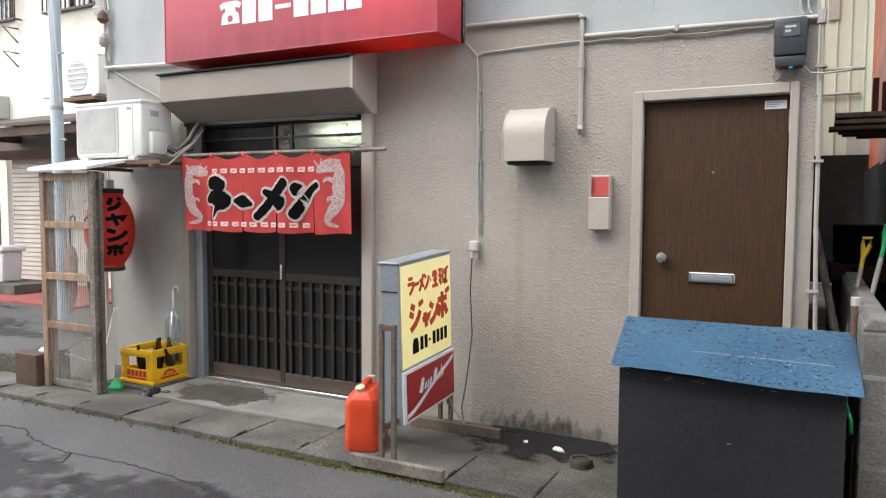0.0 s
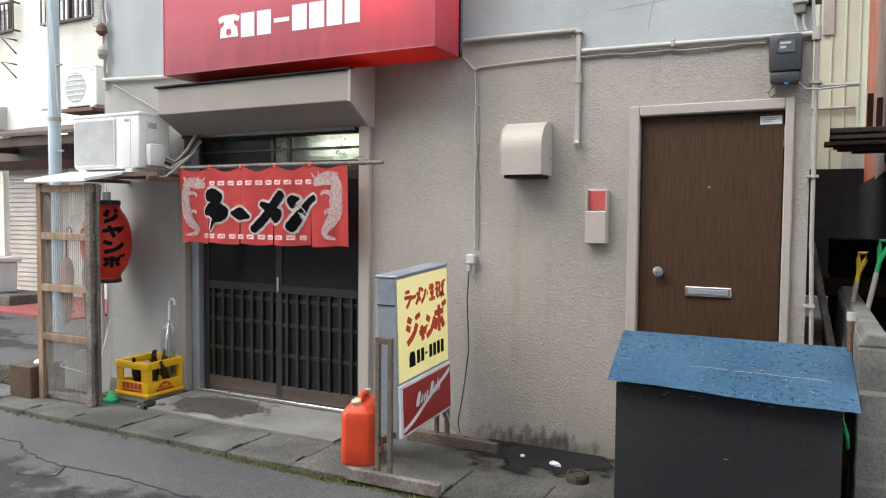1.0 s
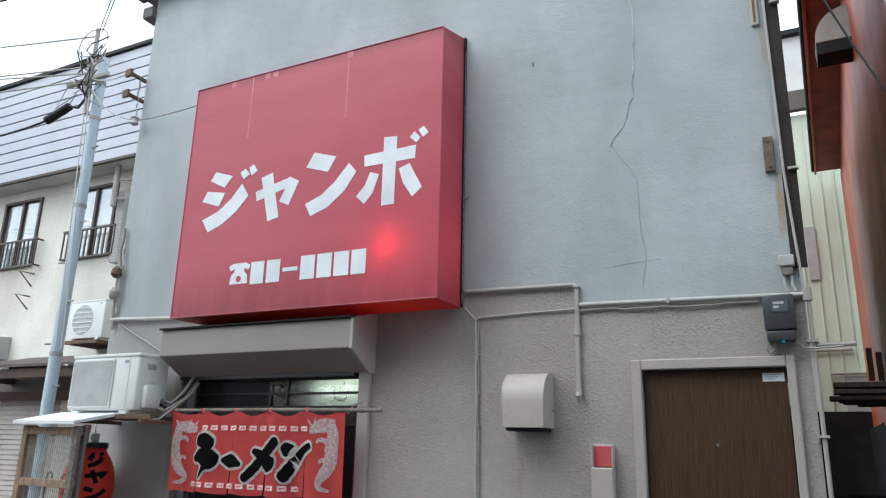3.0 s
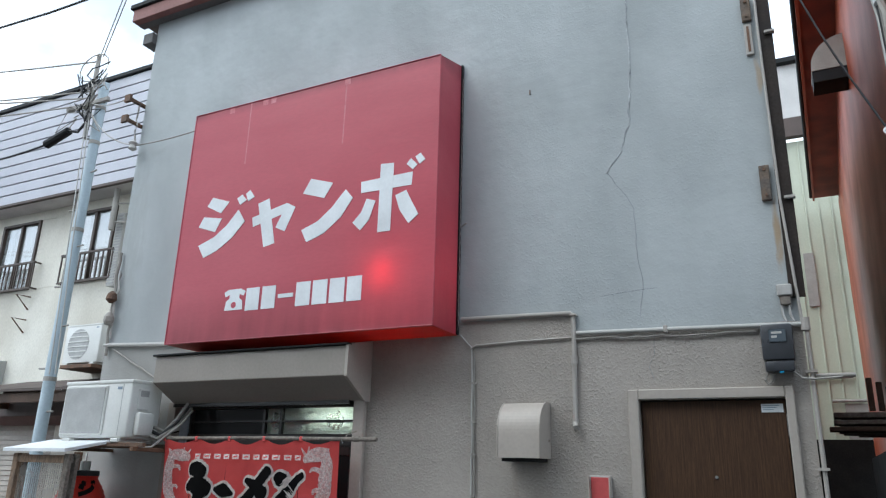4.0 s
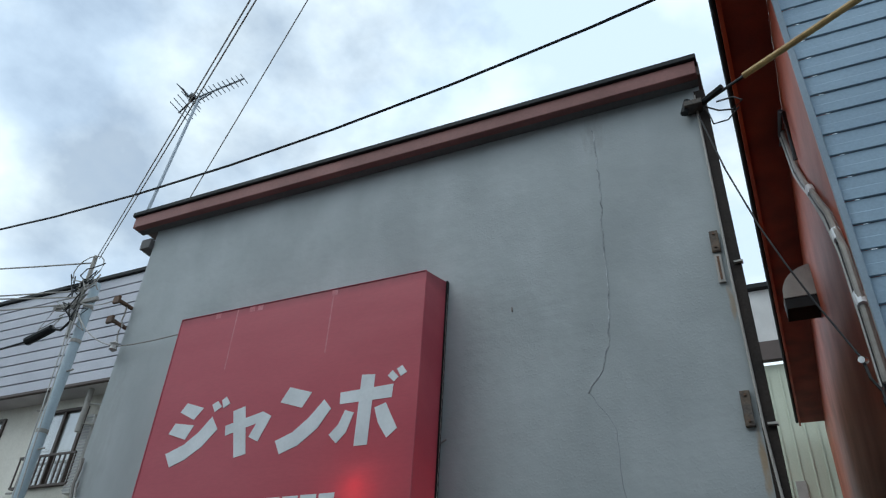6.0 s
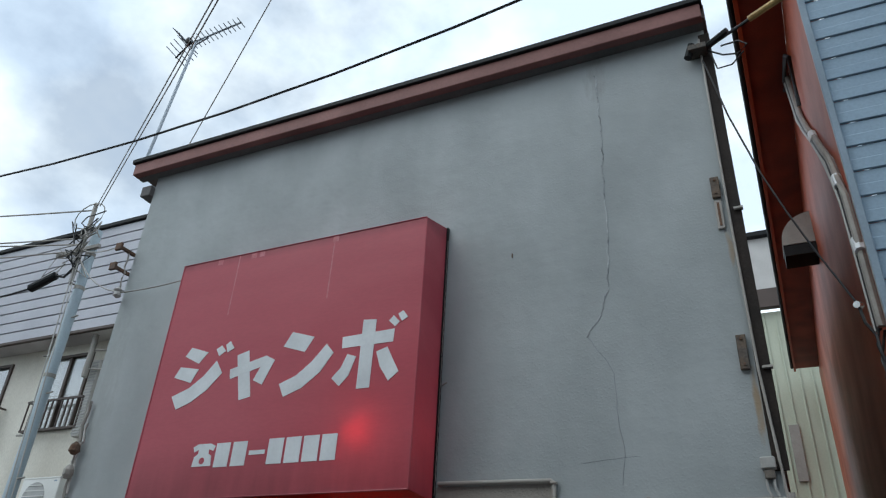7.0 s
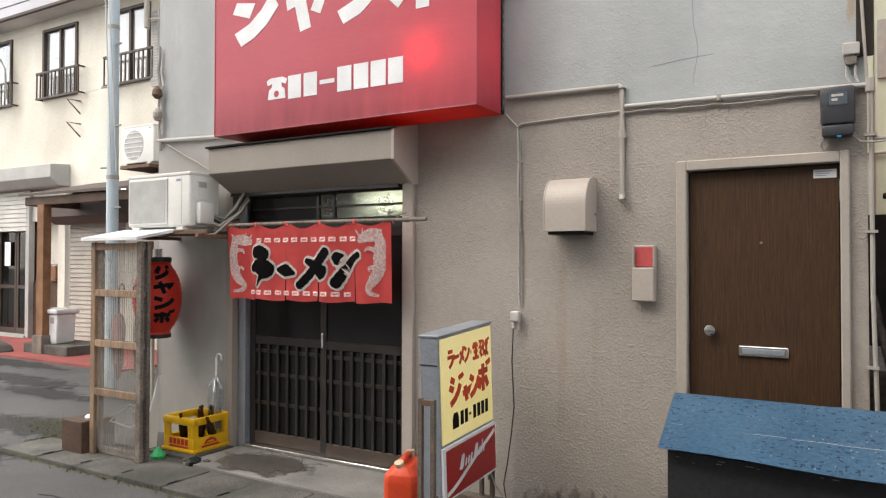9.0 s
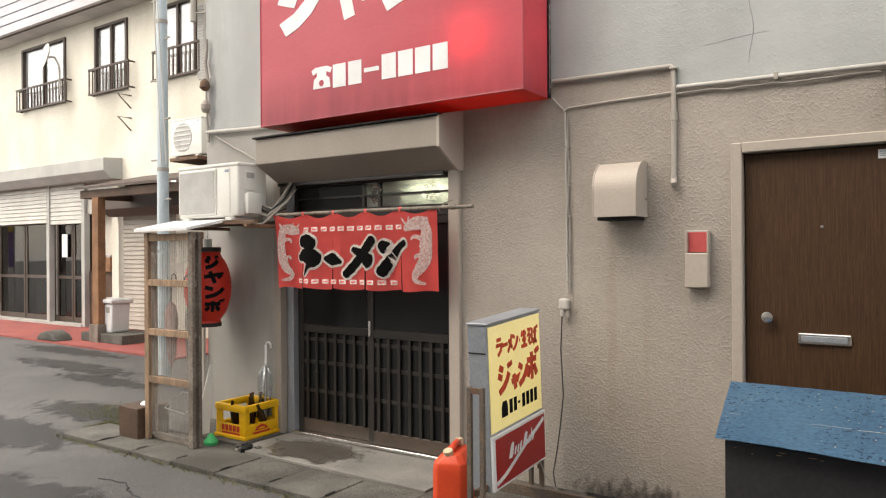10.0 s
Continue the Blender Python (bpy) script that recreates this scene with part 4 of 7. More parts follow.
    # pale winding figures at both ends
    figures = (
        [(-4.371, 1.729, 0.040), (-4.369, 1.669, 0.073), (-4.375, 1.593, 0.073), (-4.357, 1.487, 0.076), (-4.321, 1.409, 0.062), (-4.272, 1.360, 0.036), (-4.294, 1.322, 0.029), (-4.353, 1.312, 0.015)],
        [(-4.353, 1.726, 0.055), (-4.279, 1.716, 0.084), (-4.204, 1.700, 0.044)],
        [(-4.267, 1.735, 0.018), (-4.258, 1.770, 0.005)],
        [(-4.218, 1.730, 0.018), (-4.191, 1.759, 0.005)],
        [(-4.380, 1.745, 0.022), (-4.398, 1.763, 0.007)],
        [(-4.357, 1.631, 0.029), (-4.294, 1.638, 0.022), (-4.276, 1.611, 0.009)],
        [(-4.344, 1.487, 0.025), (-4.294, 1.499, 0.018), (-4.281, 1.481, 0.009)],
        [(-2.977, 1.733, 0.055), (-2.954, 1.679, 0.084), (-2.961, 1.587, 0.095), (-2.966, 1.493, 0.091), (-3.003, 1.427, 0.076), (-3.045, 1.366, 0.047), (-3.039, 1.326, 0.033), (-2.977, 1.307, 0.015)],
        [(-2.964, 1.733, 0.080), (-3.039, 1.734, 0.091), (-3.128, 1.702, 0.047)],
        [(-3.101, 1.746, 0.018), (-3.097, 1.784, 0.005)],
        [(-3.133, 1.739, 0.018), (-3.166, 1.775, 0.005)],
        [(-3.019, 1.767, 0.025), (-2.945, 1.770, 0.011)],
        [(-2.974, 1.620, 0.033), (-3.047, 1.641, 0.025), (-3.075, 1.621, 0.011)],
        [(-2.971, 1.507, 0.033), (-3.031, 1.504, 0.025), (-3.042, 1.482, 0.011)],
    )
    for k, s in enumerate(figures):
        brush([s], 0.004, 0.0004 * (k % 7), WORNPRINT, "winding_figure")
    return ob


noren()
rod = thing("curtain_rod", (-3.5, -0.2, 1.84), "bamboo curtain rod on steel hooks across the entrance", "rod")
part("rod_pole", tube([(-4.55, -0.2, 1.838), (-3.5, -0.2, 1.842), (-2.57, -0.2, 1.836)], 0.014, 10), GREYWOOD, rod, "", True)
for x in (-2.84, -4.52):
    part("hook", tube([(x, -0.03, 1.90), (x, -0.15, 1.87), (x, -0.2, 1.815), (x, -0.225, 1.85)], 0.005), CHROME, rod)
part("rope_tie", lathe([(0.016, -0.03), (0.02, -0.015), (0.02, 0.015), (0.016, 0.03)], (-2.73, -0.2, 1.839), 10), GREYWOOD, rod).rotation_euler = (0, radians(90), 0)

# ---- air conditioner over the cage ----
def outdoor_unit(x0, x1, y0, y1, z0, z1, label, grille_round=False):
    ob = thing("air_conditioner", ((x0 + x1) / 2, (y0 + y1) / 2, z0), label, "air conditioner")
    w, h = x1 - x0, z1 - z0
    body = part("casing", box(x0, x1, y0, y1, z0 + 0.03, z1, 0.018, seg=3), PLASTICW, ob, "", True)
    part("top_lid", box(x0 - 0.006, x1 + 0.006, y0 - 0.006, y1 + 0.006, z1 - 0.025, z1 + 0.004, 0.008, seg=2), PLASTICW, body, "", True)
    if grille_round:
        cx, cz, r = x0 + w * 0.40, (z0 + z1) / 2 + 0.01, h * 0.38
        part("fan_recess", cyl((cx, y0 - 0.004, cz), (cx, y0 + 0.002, cz), r, seg=28), GRILLE, body, "round grey fan grille")
        for k in range(6):
            dz = r * (-0.8 + 1.6 * k / 5)
            half = math.sqrt(max(0.0, r * r - dz * dz))
            part("grille_bar", box(cx - half, cx + half, y0 - 0.012, y0 - 0.005, cz + dz - 0.008, cz + dz + 0.008), PLASTICW, body)
    else:
        part("grille_frame", box(x0 + 0.012, x0 + w * 0.655, y0 - 0.012, y0 - 0.0005, z0 + 0.05, z1 - 0.035, 0.006), PLASTICW, body)
        part("grille", box(x0 + 0.03, x0 + w * 0.635, y0 - 0.016, y0 - 0.0125, z0 + 0.066, z1 - 0.05, 0.002), GRILLE, body, "fine grey mesh grille")
        part("panel_seam", box(x1 - 0.10, x1 - 0.095, y0 - 0.0015, y0 + 0.001, z0 + 0.05, z1 - 0.03), GRILLE, body)
        part("side_handle", box(x1 - 0.001, x1 + 0.012, y0 + 0.06, y0 + 0.17, z1 - 0.22, z1 - 0.06, 0.006), PLASTICW, body)
        part("handle_recess", box(x1 + 0.0125, x1 + 0.014, y0 + 0.075, y0 + 0.155, z1 - 0.12, z1 - 0.075), GRILLE, body)
        part("valve_cover", box(x1 - 0.001, x1 + 0.06, y0 + 0.05, y0 + 0.2, z0 + 0.05, z1 - 0.24, 0.02, seg=2), PLASTICW, body, "", True)
    part("maker_mark", box(x1 - 0.16 if not grille_round else x1 - 0.12, x1 - 0.11 if not grille_round else x1 - 0.06, y0 - 0.003, y0 - 0.001, z1 - 0.07, z1 - 0.05), BLUETRIM, body)
    for x in (x0 + 0.08, x1 - 0.14):
        part("foot", box(x, x + 0.08, y0 - 0.02, y1 + 0.01, z0, z0 + 0.029, 0.004), PLASTICW, ob)
    return ob


ac = outdoor_unit(-5.38, -4.62, -0.45, -0.15, 1.795, 2.26, "ivory air conditioner outdoor unit on a rusty wall bracket")
shelf = thing("bracket_shelf", (-4.95, -0.3, 1.7), "rusty steel angle bracket carrying the outdoor unit", "bracket")
for y in (-0.46, -0.16):
    part("angle_bar", box(-5.45, -4.42, y, y + 0.035, 1.762, 1.794, 0.003), RUST, shelf)
for x in (-5.3, -4.5):
    part("arm", box(x, x + 0.035, -0.5, 0.0, 1.732, 1.761, 0.003), RUST, shelf)
pipes = thing("refrigerant_pipes", (-4.5, -0.1, 1.9), "taped coolant pipes bending into the wall", "pipe")
for k in range(3):
    d = 0.03 * k
    part("taped_pipe", tube([(-4.60, -0.27 + d, 1.86 + d), (-4.52, -0.24 + d, 1.83 + d), (-4.46, -0.12, 1.93 + d), (-4.42, -0.03 - 0.01 * k, 2.08 + d), (-4.50, 0.005, 2.14 + d)], 0.014, 8), BLACKCABLE if k == 1 else CABLE, pipes, "", True)
part("taped_pipe", tube([(-4.66, -0.35, 1.75), (-4.5, -0.3, 1.77), (-4.41, -0.12, 1.95), (-4.40, -0.03, 2.06)], 0.009, 6), CABLE, pipes, "", True)

# ---- timber cage with corrugated plastic ----
cage = thing("timber_cage", (-5.13, -0.6, 0.0), "tall weathered timber cage with clear corrugated plastic front", "cage")
CX0, CX1, CY0, CY1 = -5.445, -4.815, -0.745, -0.655
for x in (CX0, CX1 - 0.055):
    for y in (CY0, CY1 - 0.03):
        part("post", box(x, x + 0.055, y, y + 0.03, 0.0, 1.70, 0.003), OLDWOOD if x < -5 else GREYWOOD, cage)
for z in (0.0, 0.47, 0.86, 1.265, 1.635):
    part("rail", box(CX0 + 0.056, CX1 - 0.056, CY0 + (0.002 if z > 0.2 else 0.045), CY0 + (0.028 if z > 0.2 else 0.066), z, z + 0.055, 0.003), OLDWOOD if z > 0.2 else GREYWOOD, cage)
    part("side_rail", box(CX1 - 0.045, CX1 - 0.02, CY0 + 0.031, CY1 - 0.031, z, z + 0.05, 0.003), GREYWOOD, cage)
    if z < 1.6:
        part("back_rail", box(CX0 + 0.056, CX1 - 0.056, CY1 - 0.028, CY1 - 0.004, z, z + 0.05, 0.003), GREYWOOD, cage)


def corrugated_sheet():
    bm = bmesh.new()
    n = 110
    rows = []
    for z in (0.03, 1.66):
        rows.append([bm.verts.new((CX0 + 0.03 + (CX1 - CX0 - 0.06) * i / n, CY0 + 0.036 + 0.006 * math.sin(i * 2 * math.pi / 4.4), z)) for i in range(n + 1)])
    for i in range(n):
        bm.faces.new((rows[0][i], rows[0][i + 1], rows[1][i + 1], rows[1][i]))
    return bm


def clear_sheet():
    """Dusty clear plastic: mostly see-through, with a pale veil of dirt."""
    m = bpy.data.materials.new("dusty clear plastic")
    m.use_nodes = True
    n, l = m.node_tree.nodes, m.node_tree.links
    tr = n.new("ShaderNodeBsdfTransparent")
    tr.inputs["Color"].default_value = (0.9, 0.9, 0.89, 1)
    ms = n.new("ShaderNodeMixShader")
    tx = n.new("ShaderNodeTexNoise")
    tx.inputs["Scale"].default_value = 6.0
    mr = n.new("ShaderNodeMapRange")
    mr.inputs[3].default_value, mr.inputs[4].default_value = 0.18, 0.44
    geo = n.new("ShaderNodeNewGeometry")
    l.new(geo.outputs["Position"], tx.inputs["Vector"])
    l.new(tx.outputs["Fac"], mr.inputs[0])
    l.new(mr.outputs[0], ms.inputs[0])
    b = n["Principled BSDF"]
    b.inputs["Base Color"].default_value, b.inputs["Roughness"].default_value = (0.55, 0.53, 0.50, 1), 0.3
    l.new(tr.outputs[0], ms.inputs[1])
    l.new(b.outputs[0], ms.inputs[2])
    l.new(ms.outputs[0], n["Material Output"].inputs["Surface"])
    return m


DUSTY = clear_sheet()
part("plastic_sheet", corrugated_sheet(), DUSTY, cage, "dusty clear corrugated plastic", True)
part("roof_board", prism([(-0.80, 1.712), (-0.80, 1.735), (-0.40, 1.815), (-0.40, 1.792)], "x", -5.50, -4.80), WHITE, cage, "white painted sloping roof board")

tagged(part("wall_ledge", box(-5.52, -4.585, -0.47, -0.002, -0.05, 0.011, 0.006, seg=2), DARKCON), "raised old concrete ledge along the foot of the pier", "ledge", kind="structure")

# things hung and kept inside the cage
def umbrella(name, x, y, ztop, length, material, label, hook=1, fat=1.0):
    ob = thing(name, (x, y, ztop - length), label, "umbrella")
    part("canopy", lathe([(0.008, 0.0), (0.03 * fat, 0.12), (0.045 * fat, length * 0.55), (0.03 * fat, length * 0.66), (0.008, length * 0.70)], (x, y, ztop - length), 10), material, ob, "", True)
    part("handle", tube([(x, y, ztop - length * 0.32), (x, y, ztop - 0.05), (x + 0.012 * hook, y, ztop - 0.012), (x + 0.04 * hook, y, ztop), (x + 0.066 * hook, y, ztop - 0.015), (x + 0.07 * hook, y, ztop - 0.045)], 0.007, 8), BLACKCABLE if material is not CLEARVIN else PIPEW, ob, "", True)
    return ob


umbrella("umbrella", -5.30, -0.59, 1.36, 0.78, PINK, "folded pink umbrella hung inside the cage", 1, 1.3)
umbrella("umbrella", -5.05, -0.59, 1.35, 0.78, CABLE, "folded grey umbrella hung inside the cage", -1)
um = thing("umbrella", (-4.76, -0.06, 0.022), "clear vinyl umbrella with a white crook leaning on the wall", "umbrella")
A, B = Vector((-4.70, -0.12, 0.03)), Vector((-4.775, -0.03, 0.70))


def loose_canopy():
    """The furled sheet, hanging loose in shallow folds round its shaft."""
    bm = bmesh.new()
    rows = []
    for f, w in ((0.04, .012), (.12, .030), (.30, .052), (.50, .068), (.64, .072), (.72, .05), (.80, .012)):
        c = A.lerp(B, f)
        rows.append([bm.verts.new(c + Vector((w * math.cos(a) * (1 + 0.25 * math.cos(5 * a)), 0.45 * w * math.sin(a) * (1 + 0.25 * math.cos(5 * a)), 0.012 * math.cos(5 * a)))) for a in [k * math.pi / 15 for k in range(30)]])
    for p, q in zip(rows, rows[1:]):
        for k in range(30):
            bm.faces.new((p[k], p[(k + 1) % 30], q[(k + 1) % 30], q[k]))
    return bm


part("canopy", loose_canopy(), UMBRELLA_VINYL, um, "clear loose vinyl", True)
part("shaft", cyl(A, A.lerp(B, 0.95), 0.0045, seg=6), PIPEW, um)
part("handle", tube([A.lerp(B, 0.82), A.lerp(B, 0.97), B + Vector((-0.004, 0, 0.03)), B + Vector((0.012, 0, 0.058)), B + Vector((0.036, 0, 0.064)), B + Vector((0.058, 0, 0.048)), B + Vector((0.062, 0, 0.012))], 0.0095, 8), WHITE, um, "white crook handle", True)
rack = thing("wire_basket", (-5.1, -0.6, 0.1), "white wire basket at the bottom of the cage", "basket")
part("wire_rim", tube([(-5.36, -0.62, 0.24), (-5.28, -0.50, 0.36), (-5.0, -0.50, 0.36), (-4.96, -0.58, 0.30), (-5.08, -0.63, 0.22), (-5.36, -0.62, 0.24)], 0.006), PIPEW, rack)
lean = thing("white_panel", (-4.78, -0.3, 0.0), "white board leaning beside the cage", "board")
part("board", prism([(-0.62, 0.05), (-0.47, 0.05), (-0.42, 0.62), (-0.45, 0.62)], "x", -4.985, -4.97), PLASTICW, lean)
tarp = thing("green_sheet", (-4.78, -0.55, 0.0), "crumpled green plastic sheet on the ground", "sheet")
part("crumple", lathe([(0.055, 0.0), (0.06, 0.025), (0.035, 0.06), (0.015, 0.085), (0.004, 0.09)], (-4.86, -0.54, -0.012), 9), GREENPLAST, tarp)
bx = thing("brown_planter", (-5.62, -0.65, 0.0), "low brown box beside the cage", "box")
part("box_body", box(-5.73, -5.46, -0.80, -0.50, -0.012, 0.25, 0.006), DARKWOOD, bx)
part("white_bag", lathe([(0.055, 0.0), (0.06, 0.015), (0.045, 0.03), (0.008, 0.038)], (-5.53, -0.66, 0.251), 12), WHITE, bx)
stand = thing("steel_post", (-5.66, -0.06, 0.0), "rusty steel post with a drain pipe beside the wall", "post")
part("post", box(-5.69, -5.64, -0.05, 0.005, -0.012, 1.73, 0.004), RUST, stand)
part("drain_pipe", cyl((-5.605, -0.03, -0.012), (-5.605, -0.03, 1.3), 0.018, seg=8), PIPE, stand)

# ---- paper lantern ----
lan = thing("lantern", (-5.28, -0.235, 0.92), "round-shouldered red lantern with black lettering", "lantern")
LC = Vector((-5.28, -0.235, 0.925))
profile = []
for i in range(33):
    f = i / 32
    r = 0.2 * min(1.0, (math.sin(math.pi * min(max(f, 0.0), 1.0)) + 1e-4) ** 0.34)
    profile.append((max(r, 0.11) + 0.003 * math.cos(i * math.pi), 0.62 * f))
part("lantern_skin", lathe(profile, LC, 32), LANTERN, lan, "", True)
part("top_ring", lathe([(0.105, 0.0), (0.115, 0.004), (0.115, 0.04), (0.10, 0.045)], LC + Vector((0, 0, 0.615)), 24), BLACKCABLE, lan)
part("bottom_ring", lathe([(0.10, 0.0), (0.115, 0.004), (0.115, 0.035), (0.105, 0.04)], LC + Vector((0, 0, -0.035)), 24), BLACKCABLE, lan)
part("hanger", tube([LC + Vector((0, 0, 0.66)), LC + Vector((0.0, 0, 0.74)), LC + Vector((0.0, 0.0, 0.80))], 0.006), CHROME, lan)
part("socket", cyl(LC + Vector((0, 0, 0.66)), LC + Vector((0, 0, 0.73)), 0.04, seg=14), PLASTICW, lan)
for k, key in enumerate(("ji", "ya", "n", "bo")):
    bm = bmesh.new()
    a0, zc = radians(-22), 0.475 - 0.125 * k
    for si, s in enumerate(KANA[key]):
        pts = []
        for p, q in zip(s, s[1:]):
            pts += [tuple(Vector(p).lerp(Vector(q), i / 4)) for i in range(4)]
        pts.append(s[-1])

        def wrap(q, d):
            a = a0 + (q.x - 0.09) / 0.2
            f = (zc + q.y) / 0.62
            r = 0.204 * (math.sin(math.pi * f) + 1e-4) ** 0.34 + d
            r = min(r, 0.204 + d)
            return LC + Vector((r * math.cos(a), r * math.sin(a), zc + q.y))

        ribbon(bm, [(x * 0.18, y * 0.105) for x, y in pts], 0.034, wrap, 0.002 + 0.0007 * si)
    part("letter", bm, INK, lan, "black brushed letter")

# ---- beer crate ----
crate = thing("bottle_crate", (-4.9, -0.22, 0.0), "yellow plastic bottle crate with a few brown bottles, red print", "crate")
KX0, KX1, KY0, KY1, KH = -4.985, -4.625, -0.39, -0.02, 0.278
P0, P1 = 0.118, 0.218   # window band between the panel and the rim
for y0, y1 in ((KY0, KY0 + 0.02), (KY1 - 0.02, KY1)):
    part("panel", box(KX0 + 0.021, KX1 - 0.021, y0, y1, 0.028, P0, 0.006, seg=2), YELLOW, crate, "", True)
    part("rim", box(KX0 - 0.006, KX1 + 0.006, y0 - 0.008, y1 + 0.008, P1, KH, 0.009, seg=2), YELLOW, crate, "", True)
    for x in (KX0 + 0.021, KX1 - 0.076):
        part("corner_post", box(x, x + 0.055, y0 + 0.001, y1 - 0.001, P0 - 0.004, P1 + 0.004, 0.004), YELLOW, crate)
    part("base_flange", box(KX0 - 0.014, KX1 + 0.014, y0 - 0.014, y1 + 0.010, 0.0, 0.03, 0.008, seg=2), YELLOW, crate, "", True)
for x0, x1 in ((KX0, KX0 + 0.02), (KX1 - 0.02, KX1)):
    part("panel", box(x0, x1, KY0, KY1, 0.028, P0, 0.006, seg=2), YELLOW, crate, "", True)
    part("rim", box(x0 - 0.006, x1 + 0.006, KY0 + 0.029, KY1 - 0.029, P1, KH, 0.009, seg=2), YELLOW, crate, "", True)
    for y in (KY0, KY1 - 0.05):
        part("corner_post", box(x0 + 0.001, x1 - 0.001, y, y + 0.05, P0 - 0.004, P1 + 0.004, 0.004), YELLOW, crate)
    part("base_flange", box(x0 - 0.014, x1 + 0.010, KY0 + 0.032, KY1 - 0.032, 0.0, 0.03, 0.008, seg=2), YELLOW, crate, "", True)
part("base", box(KX0 + 0.02, KX1 - 0.02, KY0 + 0.02, KY1 - 0.02, 0.0, 0.02), YELLOW, crate)
for i in range(1, 4):
    part("divider", box(KX0 + 0.02, KX1 - 0.02, KY0 + 0.345 * i / 4 - 0.003, KY0 + 0.345 * i / 4 + 0.003, 0.02, 0.12), YELLOW, crate)
for i in range(5):
    part("print_bar", box(KX0 + 0.075 + i * 0.046, KX0 + 0.108 + i * 0.046, KY0 - 0.003, KY0 - 0.001, 0.060, 0.108), REDINK, crate)
part("print_bar", box(KX0 + 0.075, KX0 + 0.295, KY0 - 0.003, KY0 - 0.001, 0.036, 0.050), REDINK, crate)
part("print_bar", box(KX1 + 0.001, KX1 + 0.003, KY0 + 0.08, KY0 + 0.26, 0.036, 0.052), REDINK, crate)
part("print_mark", prism([(KY0 + 0.10, 0.062), (KY0 + 0.24, 0.062), (KY0 + 0.22, 0.09), (KY0 + 0.17, 0.11), (KY0 + 0.12, 0.09)], "x", KX1 + 0.001, KX1 + 0.003), REDINK, crate)
part("print_mark", prism([(KY0 + 0.125, 0.07), (KY0 + 0.21, 0.07), (KY0 + 0.195, 0.083), (KY0 + 0.15, 0.083)], "x", KX1 + 0.0032, KX1 + 0.0042), YELLOW, crate)
crate.location.z += 0.012
prof = [(0.033, 0.0), (0.034, 0.01), (0.034, 0.17), (0.028, 0.21), (0.014, 0.255), (0.013, 0.30), (0.014, 0.302)]
me_b = mesh_of("bottle", lathe(prof, (0, 0, 0), 14), BOTTLE, True)
for x, y, tilt in ((-4.86, -0.10, 6), (-4.82, -0.18, -10), (-4.85, -0.28, 12), (-4.76, -0.12, -14), (-4.74, -0.22, 4), (-4.70, -0.11, 18), (-4.79, -0.07, 0)):
    tilt *= 1.9
    b = thing("bottle", (x, y, 0.034), "empty brown glass beer bottle standing in the crate", "bottle", "bottles in the crate")
    piece("bottle_glass", me_b, (x, y, 0.036 + abs(tilt) * 0.0006), b).rotation_euler = (radians(tilt), radians(tilt * 0.7), 0)

# ---- fixtures on the shop wall ----
hood = thing("vent_hood", (-1.585, -0.1, 1.73), "beige painted metal vent hood with a rounded front", "vent")
def hood_profile(grow):
    """Side outline of the hood: flat top, quarter-round front, upright lip."""
    arc = [(-0.06 - (0.148 + grow) * math.sin(a), 1.88 + (0.185 + grow) * math.cos(a)) for a in [i * math.pi / 28 for i in range(15)]]
    return [(-0.002, 2.065 + grow)] + arc + [(-0.208 - grow, 1.735), (-0.002, 1.735)]


part("hood_shell", prism(hood_profile(0.0), "x", -1.715, -1.458), BEIGE, hood)
part("side_cheek", prism(hood_profile(0.004), "x", -1.4575, -1.450), BEIGE, hood)
part("side_cheek", prism(hood_profile(0.004), "x", -1.722, -1.7155), BEIGE, hood)
# black slab under the solid shell paints the shade of its opening
part("inner_grille", box(-1.70, -1.47, -0.18, -0.01, 1.715, 1.738), BLACKTIN, hood, "black slab standing in for the shaded opening")
part("screw", cyl((-1.449, -0.05, 1.84), (-1.441, -0.05, 1.84), 0.008, seg=8), CHROME, hood)

mbx = thing("leaflet_box", (-1.14, -0.04, 1.31), "small beige wall box with a red inside flap", "box")
part("lower_pocket", box(-1.213, -1.083, -0.07, -0.002, 1.315, 1.515, 0.006), BEIGE, mbx)
part("back_plate", box(-1.213, -1.083, -0.02, -0.002, 1.516, 1.648, 0.004), PIPEW, mbx)
part("red_flap", box(-1.203, -1.093, -0.026, -0.0205, 1.520, 1.638, 0.003), mat("faded red flap", (0.55, 0.10, 0.10), 0.5, (0.48, 0.08, 0.08), 6, 50, 0.05), mbx, "faded red flap")
part("cheek", box(-1.213, -1.205, -0.06, -0.0265, 1.516, 1.645), BEIGE, mbx)
part("cheek", box(-1.091, -1.083, -0.06, -0.0265, 1.516, 1.645), BEIGE, mbx)

conduit = thing("conduit", (-1.3, -0.02, 1.93), "painted steel conduit along the wall", "pipe")
part("tube_upper", tube([(-2.06, -0.02, 2.635), (-1.62, -0.02, 2.628), (-1.30, -0.02, 2.622), (-1.285, -0.02, 2.61), (-1.282, -0.02, 2.40), (-1.285, -0.02, 1.965)], 0.0145, 10), PIPE, conduit, "", True)
part("elbow", tube([(-1.285, -0.02, 1.97), (-1.285, -0.022, 1.945), (-1.280, -0.045, 1.925), (-1.275, -0.03, 1.905)], 0.0185, 10), PIPE, conduit, "", True)
part("coupling", cyl((-1.283, -0.02, 2.30), (-1.283, -0.02, 2.35), 0.022, seg=12), PIPE, conduit)
